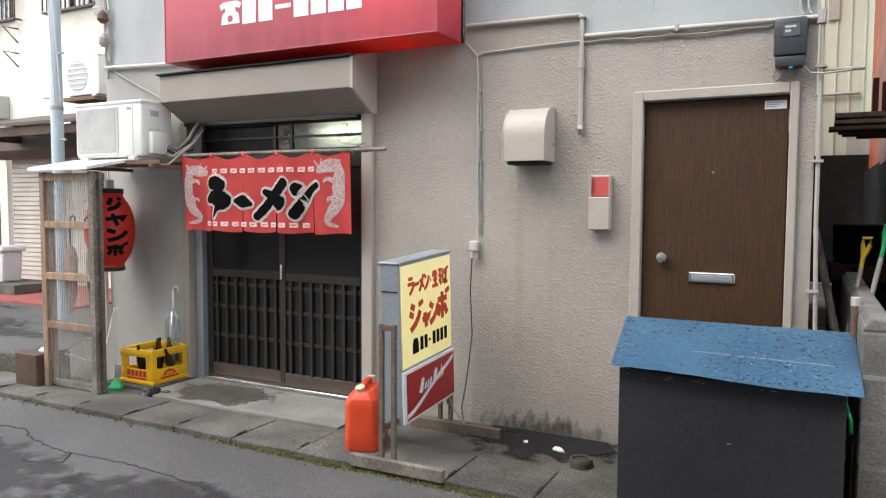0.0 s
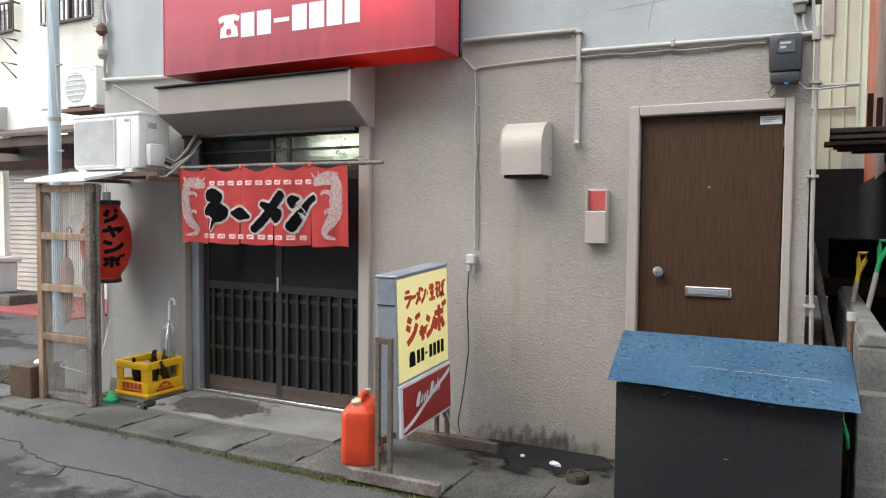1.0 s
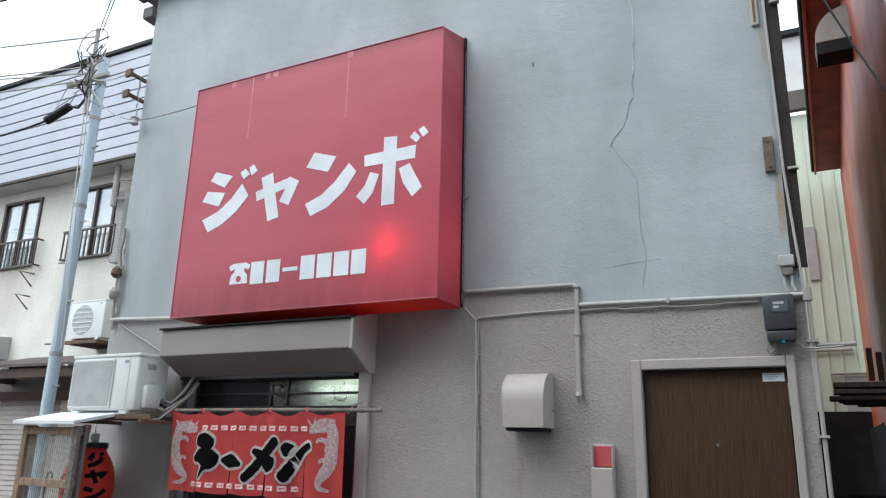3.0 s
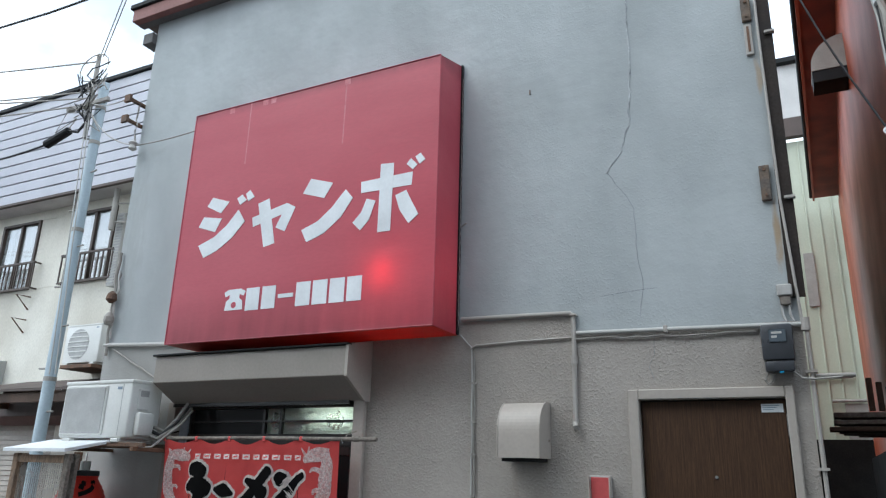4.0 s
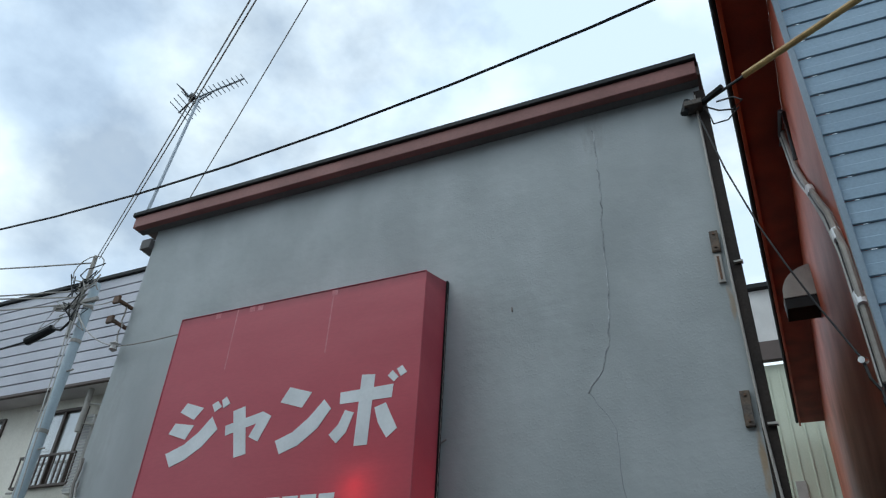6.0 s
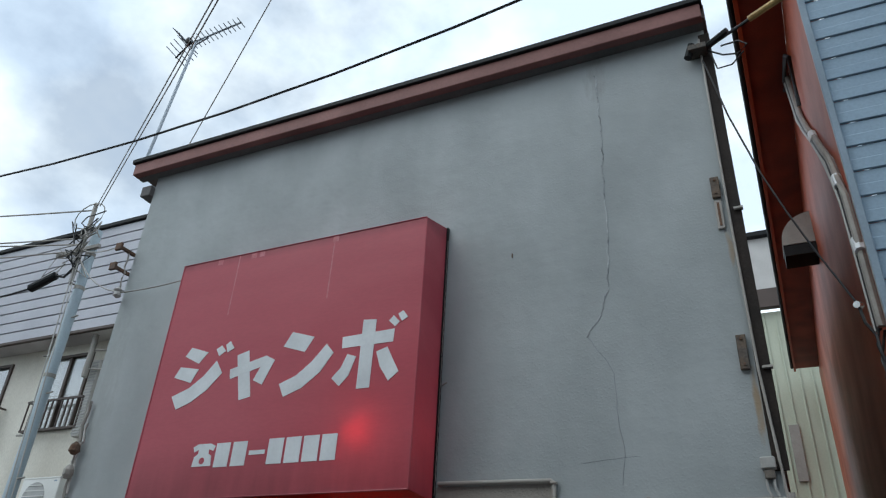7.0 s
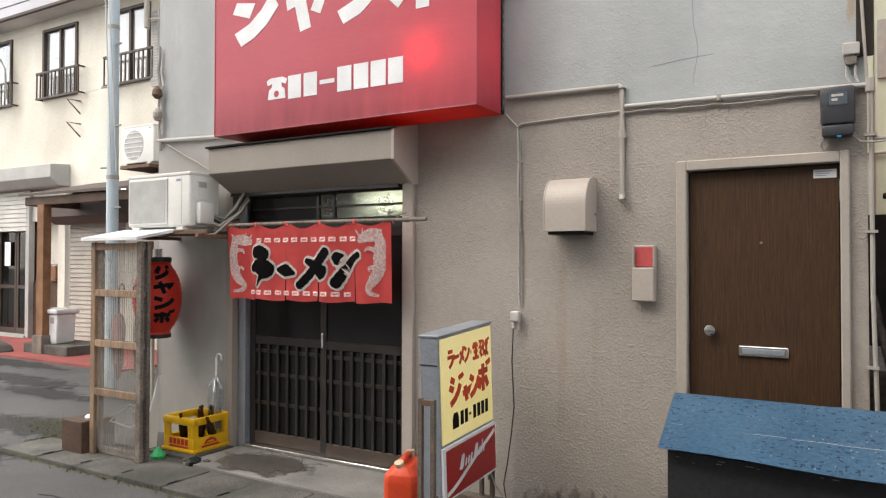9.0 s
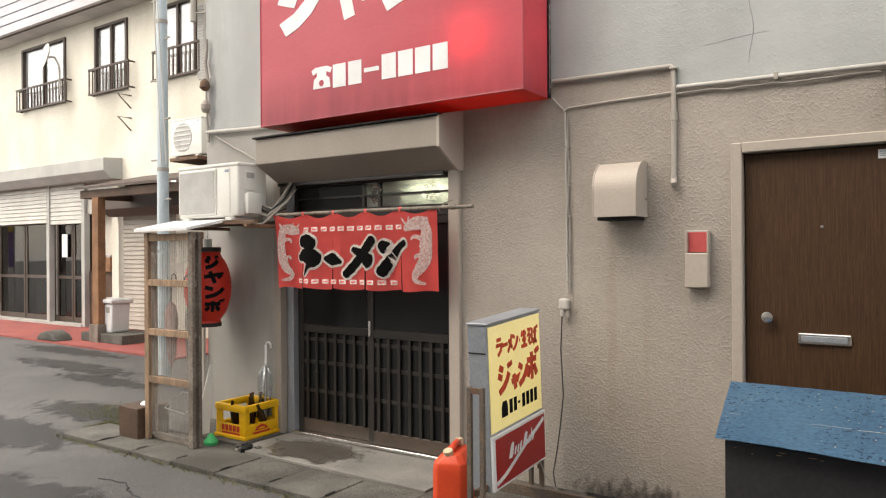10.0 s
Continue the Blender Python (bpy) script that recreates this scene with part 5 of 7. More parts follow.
part("tube_right", tube([(-1.265, -0.022, 2.492), (-0.60, -0.022, 2.480), (0.02, -0.022, 2.466)], 0.0135, 10), PIPEW, conduit, "", True)
part("clip", box(-0.735, -0.715, -0.042, -0.002, 2.462, 2.505, 0.003), PIPE, conduit)
part("clip", box(-1.302, -1.262, -0.042, -0.002, 2.60, 2.614, 0.003), PIPE, conduit)
part("end_elbow", cyl((0.015, -0.022, 2.43), (0.015, -0.022, 2.50), 0.024, seg=10), PIPE, conduit)
riser = thing("downpipe", (0.02, -0.02, 0.0), "thin painted pipe on the building's corner", "pipe")
part("pipe_run", tube([(0.018, -0.022, 2.45), (0.020, -0.022, 1.4), (0.034, -0.022, 0.82), (0.036, -0.022, 0.75)], 0.0115, 8), PIPE, riser, "", True)
part("pipe_run", tube([(0.0, -0.03, 2.50), (-0.035, -0.03, 3.2), (-0.045, -0.03, 4.2), (-0.045, -0.03, 5.86)], 0.008, 8), PIPE, riser, "", True)
for z in (1.0, 1.7, 2.2, 3.2, 4.3):
    part("strap", box(-0.012, 0.045, -0.042, -0.002, z, z + 0.014), PIPE, riser)
wirerun = thing("wall_cable", (-1.98, -0.01, 1.2), "grey cable clipped along the wall to an outlet", "cable")
part("cable_run", tube(wavy((-2.07, -0.012, 2.53), (-1.985, -0.012, 2.44), 0.003, 4) + wavy((-1.98, -0.012, 2.43), (-1.972, -0.012, 1.26), 0.004, 10, 3)[1:], 0.006), PIPEW, wirerun)
part("cable_run", tube(wavy((-1.965, -0.012, 2.40), (-1.955, -0.012, 1.26), 0.004, 10, 4), 0.005), CABLE, wirerun)
part("cable_run", tube([(-1.99, -0.012, 2.43), (-1.955, -0.012, 2.452), (-1.7, -0.012, 2.462), (-1.30, -0.012, 2.468)], 0.007), PIPE, wirerun)
part("cable_run", tube(wavy((-1.27, -0.018, 2.455), (-0.24, -0.018, 2.44), 0.006, 14, 5), 0.006), CABLE, wirerun)
for z in (2.2, 1.95, 1.75, 1.5, 1.33):
    part("clip", box(-1.985, -1.95, -0.02, -0.002, z, z + 0.012), PIPE, wirerun)
outlet = thing("power_outlet", (-2.0, -0.03, 1.12), "beige weatherproof wall outlet with a hanging plug", "outlet")
part("cover", box(-2.022, -1.958, -0.055, -0.002, 1.155, 1.225, 0.012, seg=2), PIPEW, outlet)
part("plug", box(-2.01, -1.99, -0.05, -0.025, 1.112, 1.154, 0.004), PIPEW, outlet)
part("plug", box(-1.975, -1.955, -0.045, -0.02, 1.10, 1.154, 0.004), CABLE, outlet)
cord = thing("extension_cable", (-2.02, -0.05, 0.0), "thin black cord hanging to the lit board", "cable")
part("cord", tube([(-2.0, -0.04, 1.115), (-2.008, -0.045, 0.9), (-1.995, -0.04, 0.6), (-2.02, -0.035, 0.4), (-2.045, -0.04, 0.22), (-2.06, -0.06, 0.10), (-2.03, -0.09, 0.02), (-1.97, -0.11, 0.0), (-1.90, -0.10, 0.0)], 0.0045), BLACKCABLE, cord, "", True)

meter = thing("electric_meter", (-0.125, -0.06, 2.22), "dark grey electricity meter beside the brown door", "meter")
part("case", box(-0.212, -0.052, -0.105, -0.004, 2.265, 2.462, 0.014, seg=2), METER, meter, "", True)
part("terminal_cover", box(-0.205, -0.059, -0.095, -0.004, 2.205, 2.264, 0.012, seg=2), METER, meter, "", True)
part("window", box(-0.17, -0.085, -0.110, -0.1055, 2.36, 2.43, 0.004), METERWIN, meter, "grey display window")
for k in range(2):
    part("marking", box(-0.158, -0.105 - 0.025 * k, -0.1115, -0.1102, 2.405 - 0.022 * k, 2.417 - 0.022 * k), PIPEW, meter)
part("seal", box(-0.135, -0.115, -0.1, -0.08, 2.196, 2.2045), mat("blue seal", (0.02, 0.25, 0.45), 0.4), meter, "small blue seal")
part("tail_cable", tube([(-0.19, -0.04, 2.21), (-0.215, -0.03, 2.17), (-0.20, -0.025, 2.145), (-0.175, -0.02, 2.165), (-0.165, -0.03, 2.20)], 0.008), CABLE, meter)
part("tail_cable", tube([(-0.07, -0.05, 2.21), (-0.03, -0.05, 2.17), (0.03, -0.05, 2.165), (0.16, -0.03, 2.175)], 0.006), CABLE, meter)
part("side_pipe", cyl((0.03, -0.02, 2.185), (0.22, 0.02, 2.19), 0.012, seg=8), PIPE, meter)
jb = thing("junction_box", (-0.065, -0.03, 2.58), "small beige junction box over the meter", "box")
part("lid", box(-0.108, -0.03, -0.06, -0.002, 2.625, 2.69, 0.006), PIPEW, jb)
part("base", box(-0.095, -0.042, -0.05, -0.002, 2.575, 2.624, 0.004), GREYWOOD, jb)
for x in (-0.09, -0.052):
    part("tail", tube([(x, -0.03, 2.575), (x, -0.03, 2.52), (x + 0.015, -0.03, 2.485)], 0.007), PIPEW, jb)
for z0, z1, holder in ((3.205, 3.425, False), (4.42, 4.585, True)):
    pl = thing("rusty_plate", (-0.085, -0.02, z0), "rusty steel plate fixed to the upper wall", "plate")
    part("plate", box(-0.13, -0.074, -0.03, -0.002, z0, z1, 0.004), PLATE, pl)
    if holder:
        part("bracket", box(-0.125, -0.08, -0.02, -0.002, 4.18, 4.40, 0.003), PIPE, pl)
        part("slot", box(-0.11, -0.095, -0.024, -0.0205, 4.2, 4.38), RUST, pl)
    for z in (z0 + 0.03, z1 - 0.03):
        part("bolt", cyl((-0.102, -0.03, z), (-0.102, -0.04, z), 0.009, seg=6), RUST, pl)
hk = thing("wall_hook", (-2.06, -0.01, 3.3), "small steel hook on the upper wall", "hook")
part("hook", tube([(-2.08, 0.0, 3.31), (-2.05, -0.03, 3.31), (-2.03, -0.03, 3.32)], 0.006), CABLE, hk)

nail = thing("wall_nail", (-1.56, -0.01, 4.26), "small dark nail in the upper wall", "nail")
part("shank", box(-1.563, -1.557, -0.010, -0.001, 4.238, 4.275, 0.001), RUST, nail)

# cracks in the upper render
def crack(points, r, material, seed, label):
    rnd = random.Random(seed)
    pts = []
    for (x0, z0), (x1, z1) in zip(points, points[1:]):
        n = max(2, int(math.hypot(x1 - x0, z1 - z0) / 0.045))
        pts += [(x0 + (x1 - x0) * i / n + rnd.uniform(-.008, .008), -0.0005, z0 + (z1 - z0) * i / n) for i in range(n)]
    pts.append((points[-1][0], -0.0005, points[-1][1]))
    return tagged(part("wall_crack", tube(pts, r, 5), material), label, "crack", kind="structure")


crack([(-0.86, 5.80), (-0.84, 5.2), (-0.855, 4.8), (-0.845, 4.3), (-0.87, 4.0), (-0.88, 3.86), (-0.94, 3.68), (-1.02, 3.58), (-1.038, 3.54)], 0.0055, CRACK, 1, "filled crack running down the upper wall")
crack([(-1.038, 3.54), (-0.95, 3.42), (-0.875, 3.27), (-0.865, 2.9), (-0.845, 2.75), (-0.87, 2.58)], 0.0018, CRACKD, 2, "dark hairline crack in the upper wall")
crack([(-1.1, 2.72), (-0.95, 2.735), (-0.76, 2.745)], 0.0014, CRACKD, 3, "fine level crack in the upper wall")
crack([(-0.79, 2.46), (-0.80, 2.34), (-0.83, 2.27), (-0.81, 2.19)], 0.0014, CRACKD, 4, "fine crack over the brown door")

# left end of the shop wall: brackets, conduits, cable bundle
for z in (5.02, 4.80):
    br = thing("steel_bracket", (-5.6, -0.1, z), "rusty bracket at the end of the upper wall", "bracket")
    part("arm", box(-5.62, -5.585, -0.16, 0.02, z, z + 0.03, 0.003), RUST, br)
    part("clamp", box(-5.66, -5.58, -0.19, -0.161, z - 0.02, z + 0.06, 0.004), RUST, br)
end = thing("cable_bundle", (-5.55, -0.04, 2.6), "tangle of wires and clamps on the wall's end", "cable")
part("wire", tube(wavy((-5.60, -0.06, 5.05), (-5.58, -0.05, 4.55), 0.03, 8, 11), 0.008), CABLE, end)
part("wire", tube(wavy((-5.54, -0.03, 3.5), (-5.52, -0.03, 2.55), 0.02, 9, 12), 0.014), CABLE, end)
part("wire", tube(wavy((-5.50, -0.03, 3.3), (-5.5, -0.03, 2.7), 0.03, 8, 13), 0.009), PIPEW, end)
part("wire", tube(wavy((-5.44, -0.02, 2.60), (-4.7, -0.02, 2.24), 0.01, 8, 14), 0.007), CABLE, end)
part("clamp", lathe([(0.03, 0.0), (0.045, 0.03), (0.045, 0.07), (0.02, 0.11)], (-5.52, -0.06, 2.82), 10), CABLE, end)
part("clamp", lathe([(0.02, 0.0), (0.05, 0.03), (0.04, 0.08), (0.01, 0.11)], (-5.53, -0.06, 3.02), 10), RUST, end)
part("insulator", lathe([(0.01, 0.0), (0.04, 0.02), (0.03, 0.06), (0.045, 0.08), (0.01, 0.11)], (-5.54, -0.10, 4.5), 10), PIPEW, end)
part("wire", tube(sag((-5.54, -0.10, 4.55), (-4.43, -0.05, 4.62), 0.03), 0.006), CABLE, end)
lp = thing("conduit", (-5.0, -0.02, 2.6), "white painted pipe beside the red sign", "pipe")
part("tube_run", tube([(-5.56, -0.025, 2.645), (-5.0, -0.025, 2.622), (-4.44, -0.025, 2.602)], 0.017, 8), PIPEW, lp, "", True)

# ---- lit standing board ----
board = thing("standing_sign", (-2.11, -0.62, 0.0), "yellow standing light box sign on a rusty angle frame", "sign")
BX0, BX1, BY0, BY1, BZ0, BZ1 = -2.178, -2.052, -0.882, -0.236, 0.208, 1.143
part("case", box(BX0, BX1 - 0.004, BY0, BY1, BZ0, BZ1, 0.004), GALV, board, "grey sheet-metal case")
part("case_lid", box(BX0 - 0.006, BX1 + 0.006, BY0 - 0.006, BY1 + 0.006, BZ1 + 0.0005, BZ1 + 0.014, 0.003), GALV, board)
part("case_seam", box(BX0 + 0.004, BX1 - 0.01, BY0 - 0.004, BY0 - 0.0005, 0.985, 0.991), BLACKTIN, board)
part("yellow_panel", box(BX1 - 0.0035, BX1 + 0.002, BY0 + 0.014, BY1 - 0.01, 0.535, BZ1 - 0.012, 0.001), PANELY, board, "pale yellow plastic panel")
part("red_panel", box(BX1 - 0.0035, BX1 + 0.012, BY0 + 0.002, BY1 + 0.004, BZ0 + 0.005, 0.520, 0.002), WHITE, board, "white edge of the red panel")
part("red_field", box(BX1 + 0.0125, BX1 + 0.014, BY0 + 0.03, BY1 - 0.008, BZ0 + 0.02, 0.502), PANELR, board, "red panel with a white wave")
for x in (BX0 + 0.03, BX1 - 0.03):
    part("rivet", cyl((x, BY0 - 0.004, 1.02), (x, BY0 - 0.0002, 1.02), 0.006, seg=8), GALV, board)
UY = (0, 1, 0)
FX = BX1 + 0.0025
y = BY0 + 0.085
for key, w in (("ra", .085), ("bar", .075), ("me", .075), ("n", .075), ("dot", .05), ("nama", .085), ("so", .075), ("ba", .08)):
    part("letter", kana(key, (FX, y, 0.955), UY, V, w * 0.92, 0.105, 0.021), ORANGEINK, board, "orange-red letter")
    y += w * 0.84
for key, y, z, w, h in (("ji", BY0 + 0.10, 0.735, .155, .165), ("ya", BY0 + 0.255, 0.73, .095, .095), ("n", BY0 + 0.34, 0.735, .125, .145), ("bo", BY0 + 0.45, 0.74, .15, .185)):
    part("letter", kana(key, (FX, y, z), UY, V, w, h, 0.036), ORANGEINK, board, "orange-red letter")
part("telephone_mark", prism([(BY0 + .13, .60), (BY0 + .20, .60), (BY0 + .20, .66), (BY0 + .185, .69), (BY0 + .145, .69), (BY0 + .13, .66)], "x", FX, FX + 0.002), INK, board)
for i, w in enumerate((.045, .045, .03, .045, .045, .045, .045)):
    hh = 0.04 if i != 2 else 0.007
    part("number_bar", box(FX, FX + 0.002, BY0 + .222 + i * .052, BY0 + .222 + i * .052 + w * 0.8, .645 - hh, .645 + hh), INK, board)
RX = BX1 + 0.0145


def red_panel_marks():
    bm = bmesh.new()
    pts = [(BY0 + 0.03 + 0.595 * i / 20, 0.30 + 0.05 * math.sin(i / 20 * 4.2 - 1.2) + 0.17 * (i / 20) ** 3) for i in range(21)]
    ribbon(bm, pts, 0.026, lambda q, d: Vector((RX + d, q.x, q.y)), 0.001)
    part("white_wave", bm, WHITE, board)
    for a, h, w in ((.17, .085, .05), (.235, .045, .022), (.268, .045, .022), (.30, .05, .022), (.34, .085, .048), (.405, .045, .022), (.436, .08, .014), (.46, .045, .022)):
        y0, z0 = BY0 + a, .352 + 0.10 * (a - .13)
        part("white_mark", prism([(y0, z0), (y0 + w * 0.7, z0 - 0.004), (y0 + w, z0 + 0.010), (y0 + w + h * 0.2, z0 + h * 0.85), (y0 + w * 0.8 + h * 0.2, z0 + h), (y0 + w * 0.3 + h * 0.2, z0 + h * 0.9)], "x", RX + 0.0012, RX + 0.0022), WHITE, board)


red_panel_marks()
for y, foot0, foot1 in ((-1.005, -2.285, -1.70), (-0.215, -2.34, -1.70)):
    foot = part("foot_bar", box(foot0, foot1, y - 0.05, y - 0.01, -0.012, 0.055, 0.003), GREYWOOD if y < -0.5 else PLATE, board, "old foot bar")
    near = y < -0.5
    for x in ((-2.125, -2.045) if near else (-2.16, -2.085)):
        part("upright", box(x, x + 0.026, y, y + 0.026, 0.0, 0.80 if near else 0.30, 0.002), PLATE, board, "rusty angle iron")
    if near:
        part("crossbar", box(-2.099, -2.045, y + 0.002, y + 0.02, 0.765, 0.795), RUST, board)
    part("crossbar", box(-2.099, -2.085, y + 0.002, y + 0.02, 0.16, 0.185), RUST, board)
part("base_bar", box(-2.10, -2.08, -0.97, -0.28, 0.20, 0.235), RUST, board)
# the case leans a little towards the road on its frame
LEAN, PIV = radians(3.4), Vector((-2.115, -0.56, 0.676)) - ORIGIN[board]
for ob in board.children:
    if not ob.name.startswith(("foot_bar", "upright", "crossbar", "base_bar")):
        ob.location = PIV + Matrix.Rotation(LEAN, 3, "X") @ (ob.location - PIV)
        ob.rotation_euler = (LEAN, 0, 0)
part("power_lead", tube([(-2.06, -0.30, 0.30), (-2.03, -0.25, 0.15), (-1.98, -0.2, 0.05), (-1.95, -0.12, 0.0)], 0.005), CABLE, board)

# ---- jerrycan ----
can = thing("jerrycan", (-2.392, -0.71, -0.012), "red plastic fuel can with cream caps on the pavement", "jerrycan")
CC = Vector((-2.392, -0.71, -0.012))


def can_body():
    """A chamfered upright body whose shoulder steps in towards the top."""
    bm = bmesh.new()
    rings = []
    for z, hx, hy, c in ((0.0, 0.092, 0.150, 0.03), (0.012, 0.103, 0.163, 0.032), (0.10, 0.105, 0.165, 0.034), (0.16, 0.103, 0.163, 0.034), (0.28, 0.103, 0.163, 0.034),
                         (0.318, 0.098, 0.158, 0.034), (0.356, 0.066, 0.132, 0.030), (0.366, 0.056, 0.122, 0.026)):
        ring = [(-hx + c, -hy), (hx - c, -hy), (hx, -hy + c), (hx, hy - c), (hx - c, hy), (-hx + c, hy), (-hx, hy - c), (-hx, -hy + c)]
        rings.append([bm.verts.new(CC + Vector((x, y, z))) for x, y in ring])
    for a, b in zip(rings, rings[1:]):
        for k in range(8):
            bm.faces.new((a[k], a[(k + 1) % 8], b[(k + 1) % 8], b[k]))
    bm.faces.new(rings[0])
    bm.faces.new(rings[-1][::-1])
    bmesh.ops.bevel(bm, geom=bm.edges[:], offset=0.006, segments=2, affect="EDGES", profile=0.5)
    return bm


part("can_body", can_body(), CANRED, can, "", True)
part("grip", tube([CC + Vector(v) for v in ((0, -0.06, 0.345), (0, -0.055, 0.385), (0, -0.03, 0.398), (0, 0.05, 0.398), (0, 0.075, 0.385), (0, 0.08, 0.345))], 0.018, 10), CANRED, can, "", True)
part("cap", cyl(CC + Vector((-0.012, -0.100, 0.352)), CC + Vector((-0.016, -0.112, 0.388)), 0.029, seg=18), CREAMCAP, can, "cream screw cap")
part("cap_rim", cyl(CC + Vector((-0.011, -0.097, 0.338)), CC + Vector((-0.012, -0.100, 0.353)), 0.038, seg=18), CANRED, can)
part("cap", cyl(CC + Vector((0.0, 0.103, 0.355)), CC + Vector((0.0, 0.106, 0.405)), 0.026, seg=16), CREAMCAP, can, "cream screw cap")
part("moulded_mark", tube([CC + Vector((0.012 * math.cos(a) - 0.03, -0.166, 0.09 + 0.016 * math.sin(a))) for a in [k * 0.7 for k in range(10)]], 0.0025, 5), CANRED, can)
can.rotation_euler = (0, 0, radians(19))
# ---- black box with blue lid ----
bin_ = thing("storage_box", (-0.33, -0.78, 0.0), "black painted plywood box with a sloping blue lid", "box")
part("front_board", prism([(-0.772, -0.03), (0.15, -0.03), (0.15, 0.690), (-0.772, 0.714)], "y", -1.065, -1.045), BLACKPLY, bin_)
part("back_board", box(-0.772, 0.15, -0.53, -0.51, -0.012, 0.84, 0.002), BLACKPLY, bin_)
for x in (-0.772, 0.13):
    part("side_board", prism([(-1.0445, -0.012), (-0.5305, -0.012), (-0.5305, 0.815), (-1.0445, 0.685)], "x", x, x + 0.02), BLACKPLY, bin_)


def lid():
    bm = bmesh.new()
    nx, ny = 24, 6
    corners = [Vector((-0.80, -1.125, 0.734)), Vector((0.208, -1.125, 0.708)), Vector((0.198, -0.47, 0.866)), Vector((-0.876, -0.47, 0.868))]
    g = []
    for j in range(ny + 1):
        row = []
        for i in range(nx + 1):
            u, v = i / nx, j / ny
            p = (corners[0] * (1 - u) + corners[1] * u) * (1 - v) + (corners[3] * (1 - u) + corners[2] * u) * v
            p.z += 0.004 * math.sin(u * 7) * (1 - v) + random.uniform(-.0015, .0015)
            row.append(bm.verts.new(p))
        g.append(row)
    for j in range(ny):
        for i in range(nx):
            bm.faces.new((g[j][i], g[j][i + 1], g[j + 1][i + 1], g[j + 1][i]))
    bmesh.ops.solidify(bm, geom=bm.faces[:], thickness=0.014)
    return bm


part("lid", lid(), BLUELID, bin_, "blue painted lid with worn paint flecks")
rnd = random.Random(8)
for label, material, count in (("pale paint flecks", PIPEW, 60), ("darker blue scuffs in the paint", LIDSCUFF, 420)):
    flecks = bmesh.new()
    for k in range(count):
        u, v = rnd.random(), rnd.random()
        yy = -1.11 + 0.62 * v
        x = -0.79 - 0.07 * v + (0.985 + 0.06 * v) * u
        f = (yy + 1.125) / 0.655
        z = (0.734 - 0.026 * u) * (1 - f) + (0.868 - 0.002 * u) * f + 0.0005
        w, d = rnd.uniform(.002, .010 if material is LIDSCUFF else .004), rnd.uniform(.0008, .002)
        box(x - w, x + w, yy - d, yy + d, z - 0.004, z + 0.0022, bm=flecks)
    tagged(part("worn_paint", flecks, material, bin_, label), kind="stuff")

def lid_z(x, y):
    u, f = (x + 0.86) / 1.04, (y + 1.125) / 0.655
    return (0.734 - 0.026 * u) * (1 - f) + (0.868 - 0.002 * u) * f


seam = [(-0.80 + 0.065 * k, -0.86 + 0.004 * math.sin(k * 2.1)) for k in range(15)]
part("paint_seam", tube([(x, y, lid_z(x, y) + 0.0015) for x, y in seam], 0.0011, 4), PIPEW, bin_, "pale seam line across the lid")
rnd = random.Random(31)
for k in range(9):
    x = rnd.uniform(-0.74, 0.10)
    w = rnd.uniform(.004, .016)
    z = 0.704 - 0.024 * (x + 0.772) / 0.92 - rnd.uniform(0.0, 0.03) - (0.25 * rnd.random() if k % 5 == 4 else 0)
    part("scratch", box(x - w, x + w, -1.0662, -1.0645, z - 0.0012, z + 0.0012), OLDWOOD, bin_)

# ---- block wall with tools in the alley ----
bw = thing("block_wall", (0.27, 0.3, 0.0), "weathered concrete block wall at the mouth of the alley", "wall")
part("mortar_core", box(0.212, 0.318, -0.895, 1.6, -0.03, 0.965), MORTAR, bw)
bl = mesh_of("block", box(-0.06, 0.06, -0.1955, 0.1955, -0.091, 0.091, 0.006), BLOCK)
for j in range(5):
    for i in range(6):
        piece("block", bl, (0.265, -0.70 + i * 0.40 + (0.2 if j % 2 else 0.0), 0.075 + j * 0.192), bw)
hb = mesh_of("half_block", box(-0.06, 0.06, -0.096, 0.096, -0.091, 0.091, 0.006), BLOCK)
for j in (1, 3):
    piece("half_block", hb, (0.265, -0.80, 0.075 + j * 0.192), bw)
part("cap_mortar", prism([(0.20, 0.94), (0.335, 0.94), (0.31, 0.995), (0.235, 1.0)], "y", -0.90, 1.55, bevel=0.01), BLOCK, bw, "rough mortar capping")
for x0, z0, x1, z1, y0, y1, m, lab, nm in ((0.15, 0.55, 0.285, 1.22, 0.15, 0.52, YELPLAST, "tool with a grey shaft and yellow grip leaning in the alley", "snow_shovel"), (0.17, 0.55, 0.375, 1.30, 0.0, 0.32, GREENPLAST, "tool with a steel shaft and green grip leaning in the alley", "snow_shovel")):
    ob = thing(nm, (x0, y0, 0.0), lab, "shovel", "tools in the alley")
    a, b = Vector((x0 - 0.05, y0 - 0.1, 0.1)), Vector((x1, y1, z1))
    part("shaft", cyl(a, a.lerp(b, 0.9), 0.014, seg=8), CABLE, ob)
    part("grip", tube([a.lerp(b, 0.86), a.lerp(b, 0.95), b + Vector((-0.012, 0, 0.02)), b + Vector((-0.008, 0, 0.06)), b + Vector((0.03, 0, 0.06)), b + Vector((0.026, 0, 0.02)), a.lerp(b, 0.95)], 0.013, 8), m, ob, "", True)
    part("blade", box(x0 - 0.12, x0 + 0.04, y0 - 0.14, y0 - 0.12, -0.012, 0.3, 0.006), m, ob)
pst = thing("leaning_pole", (0.12, 0.6, 0.0), "dark timber pole leaning behind the block wall", "pole")
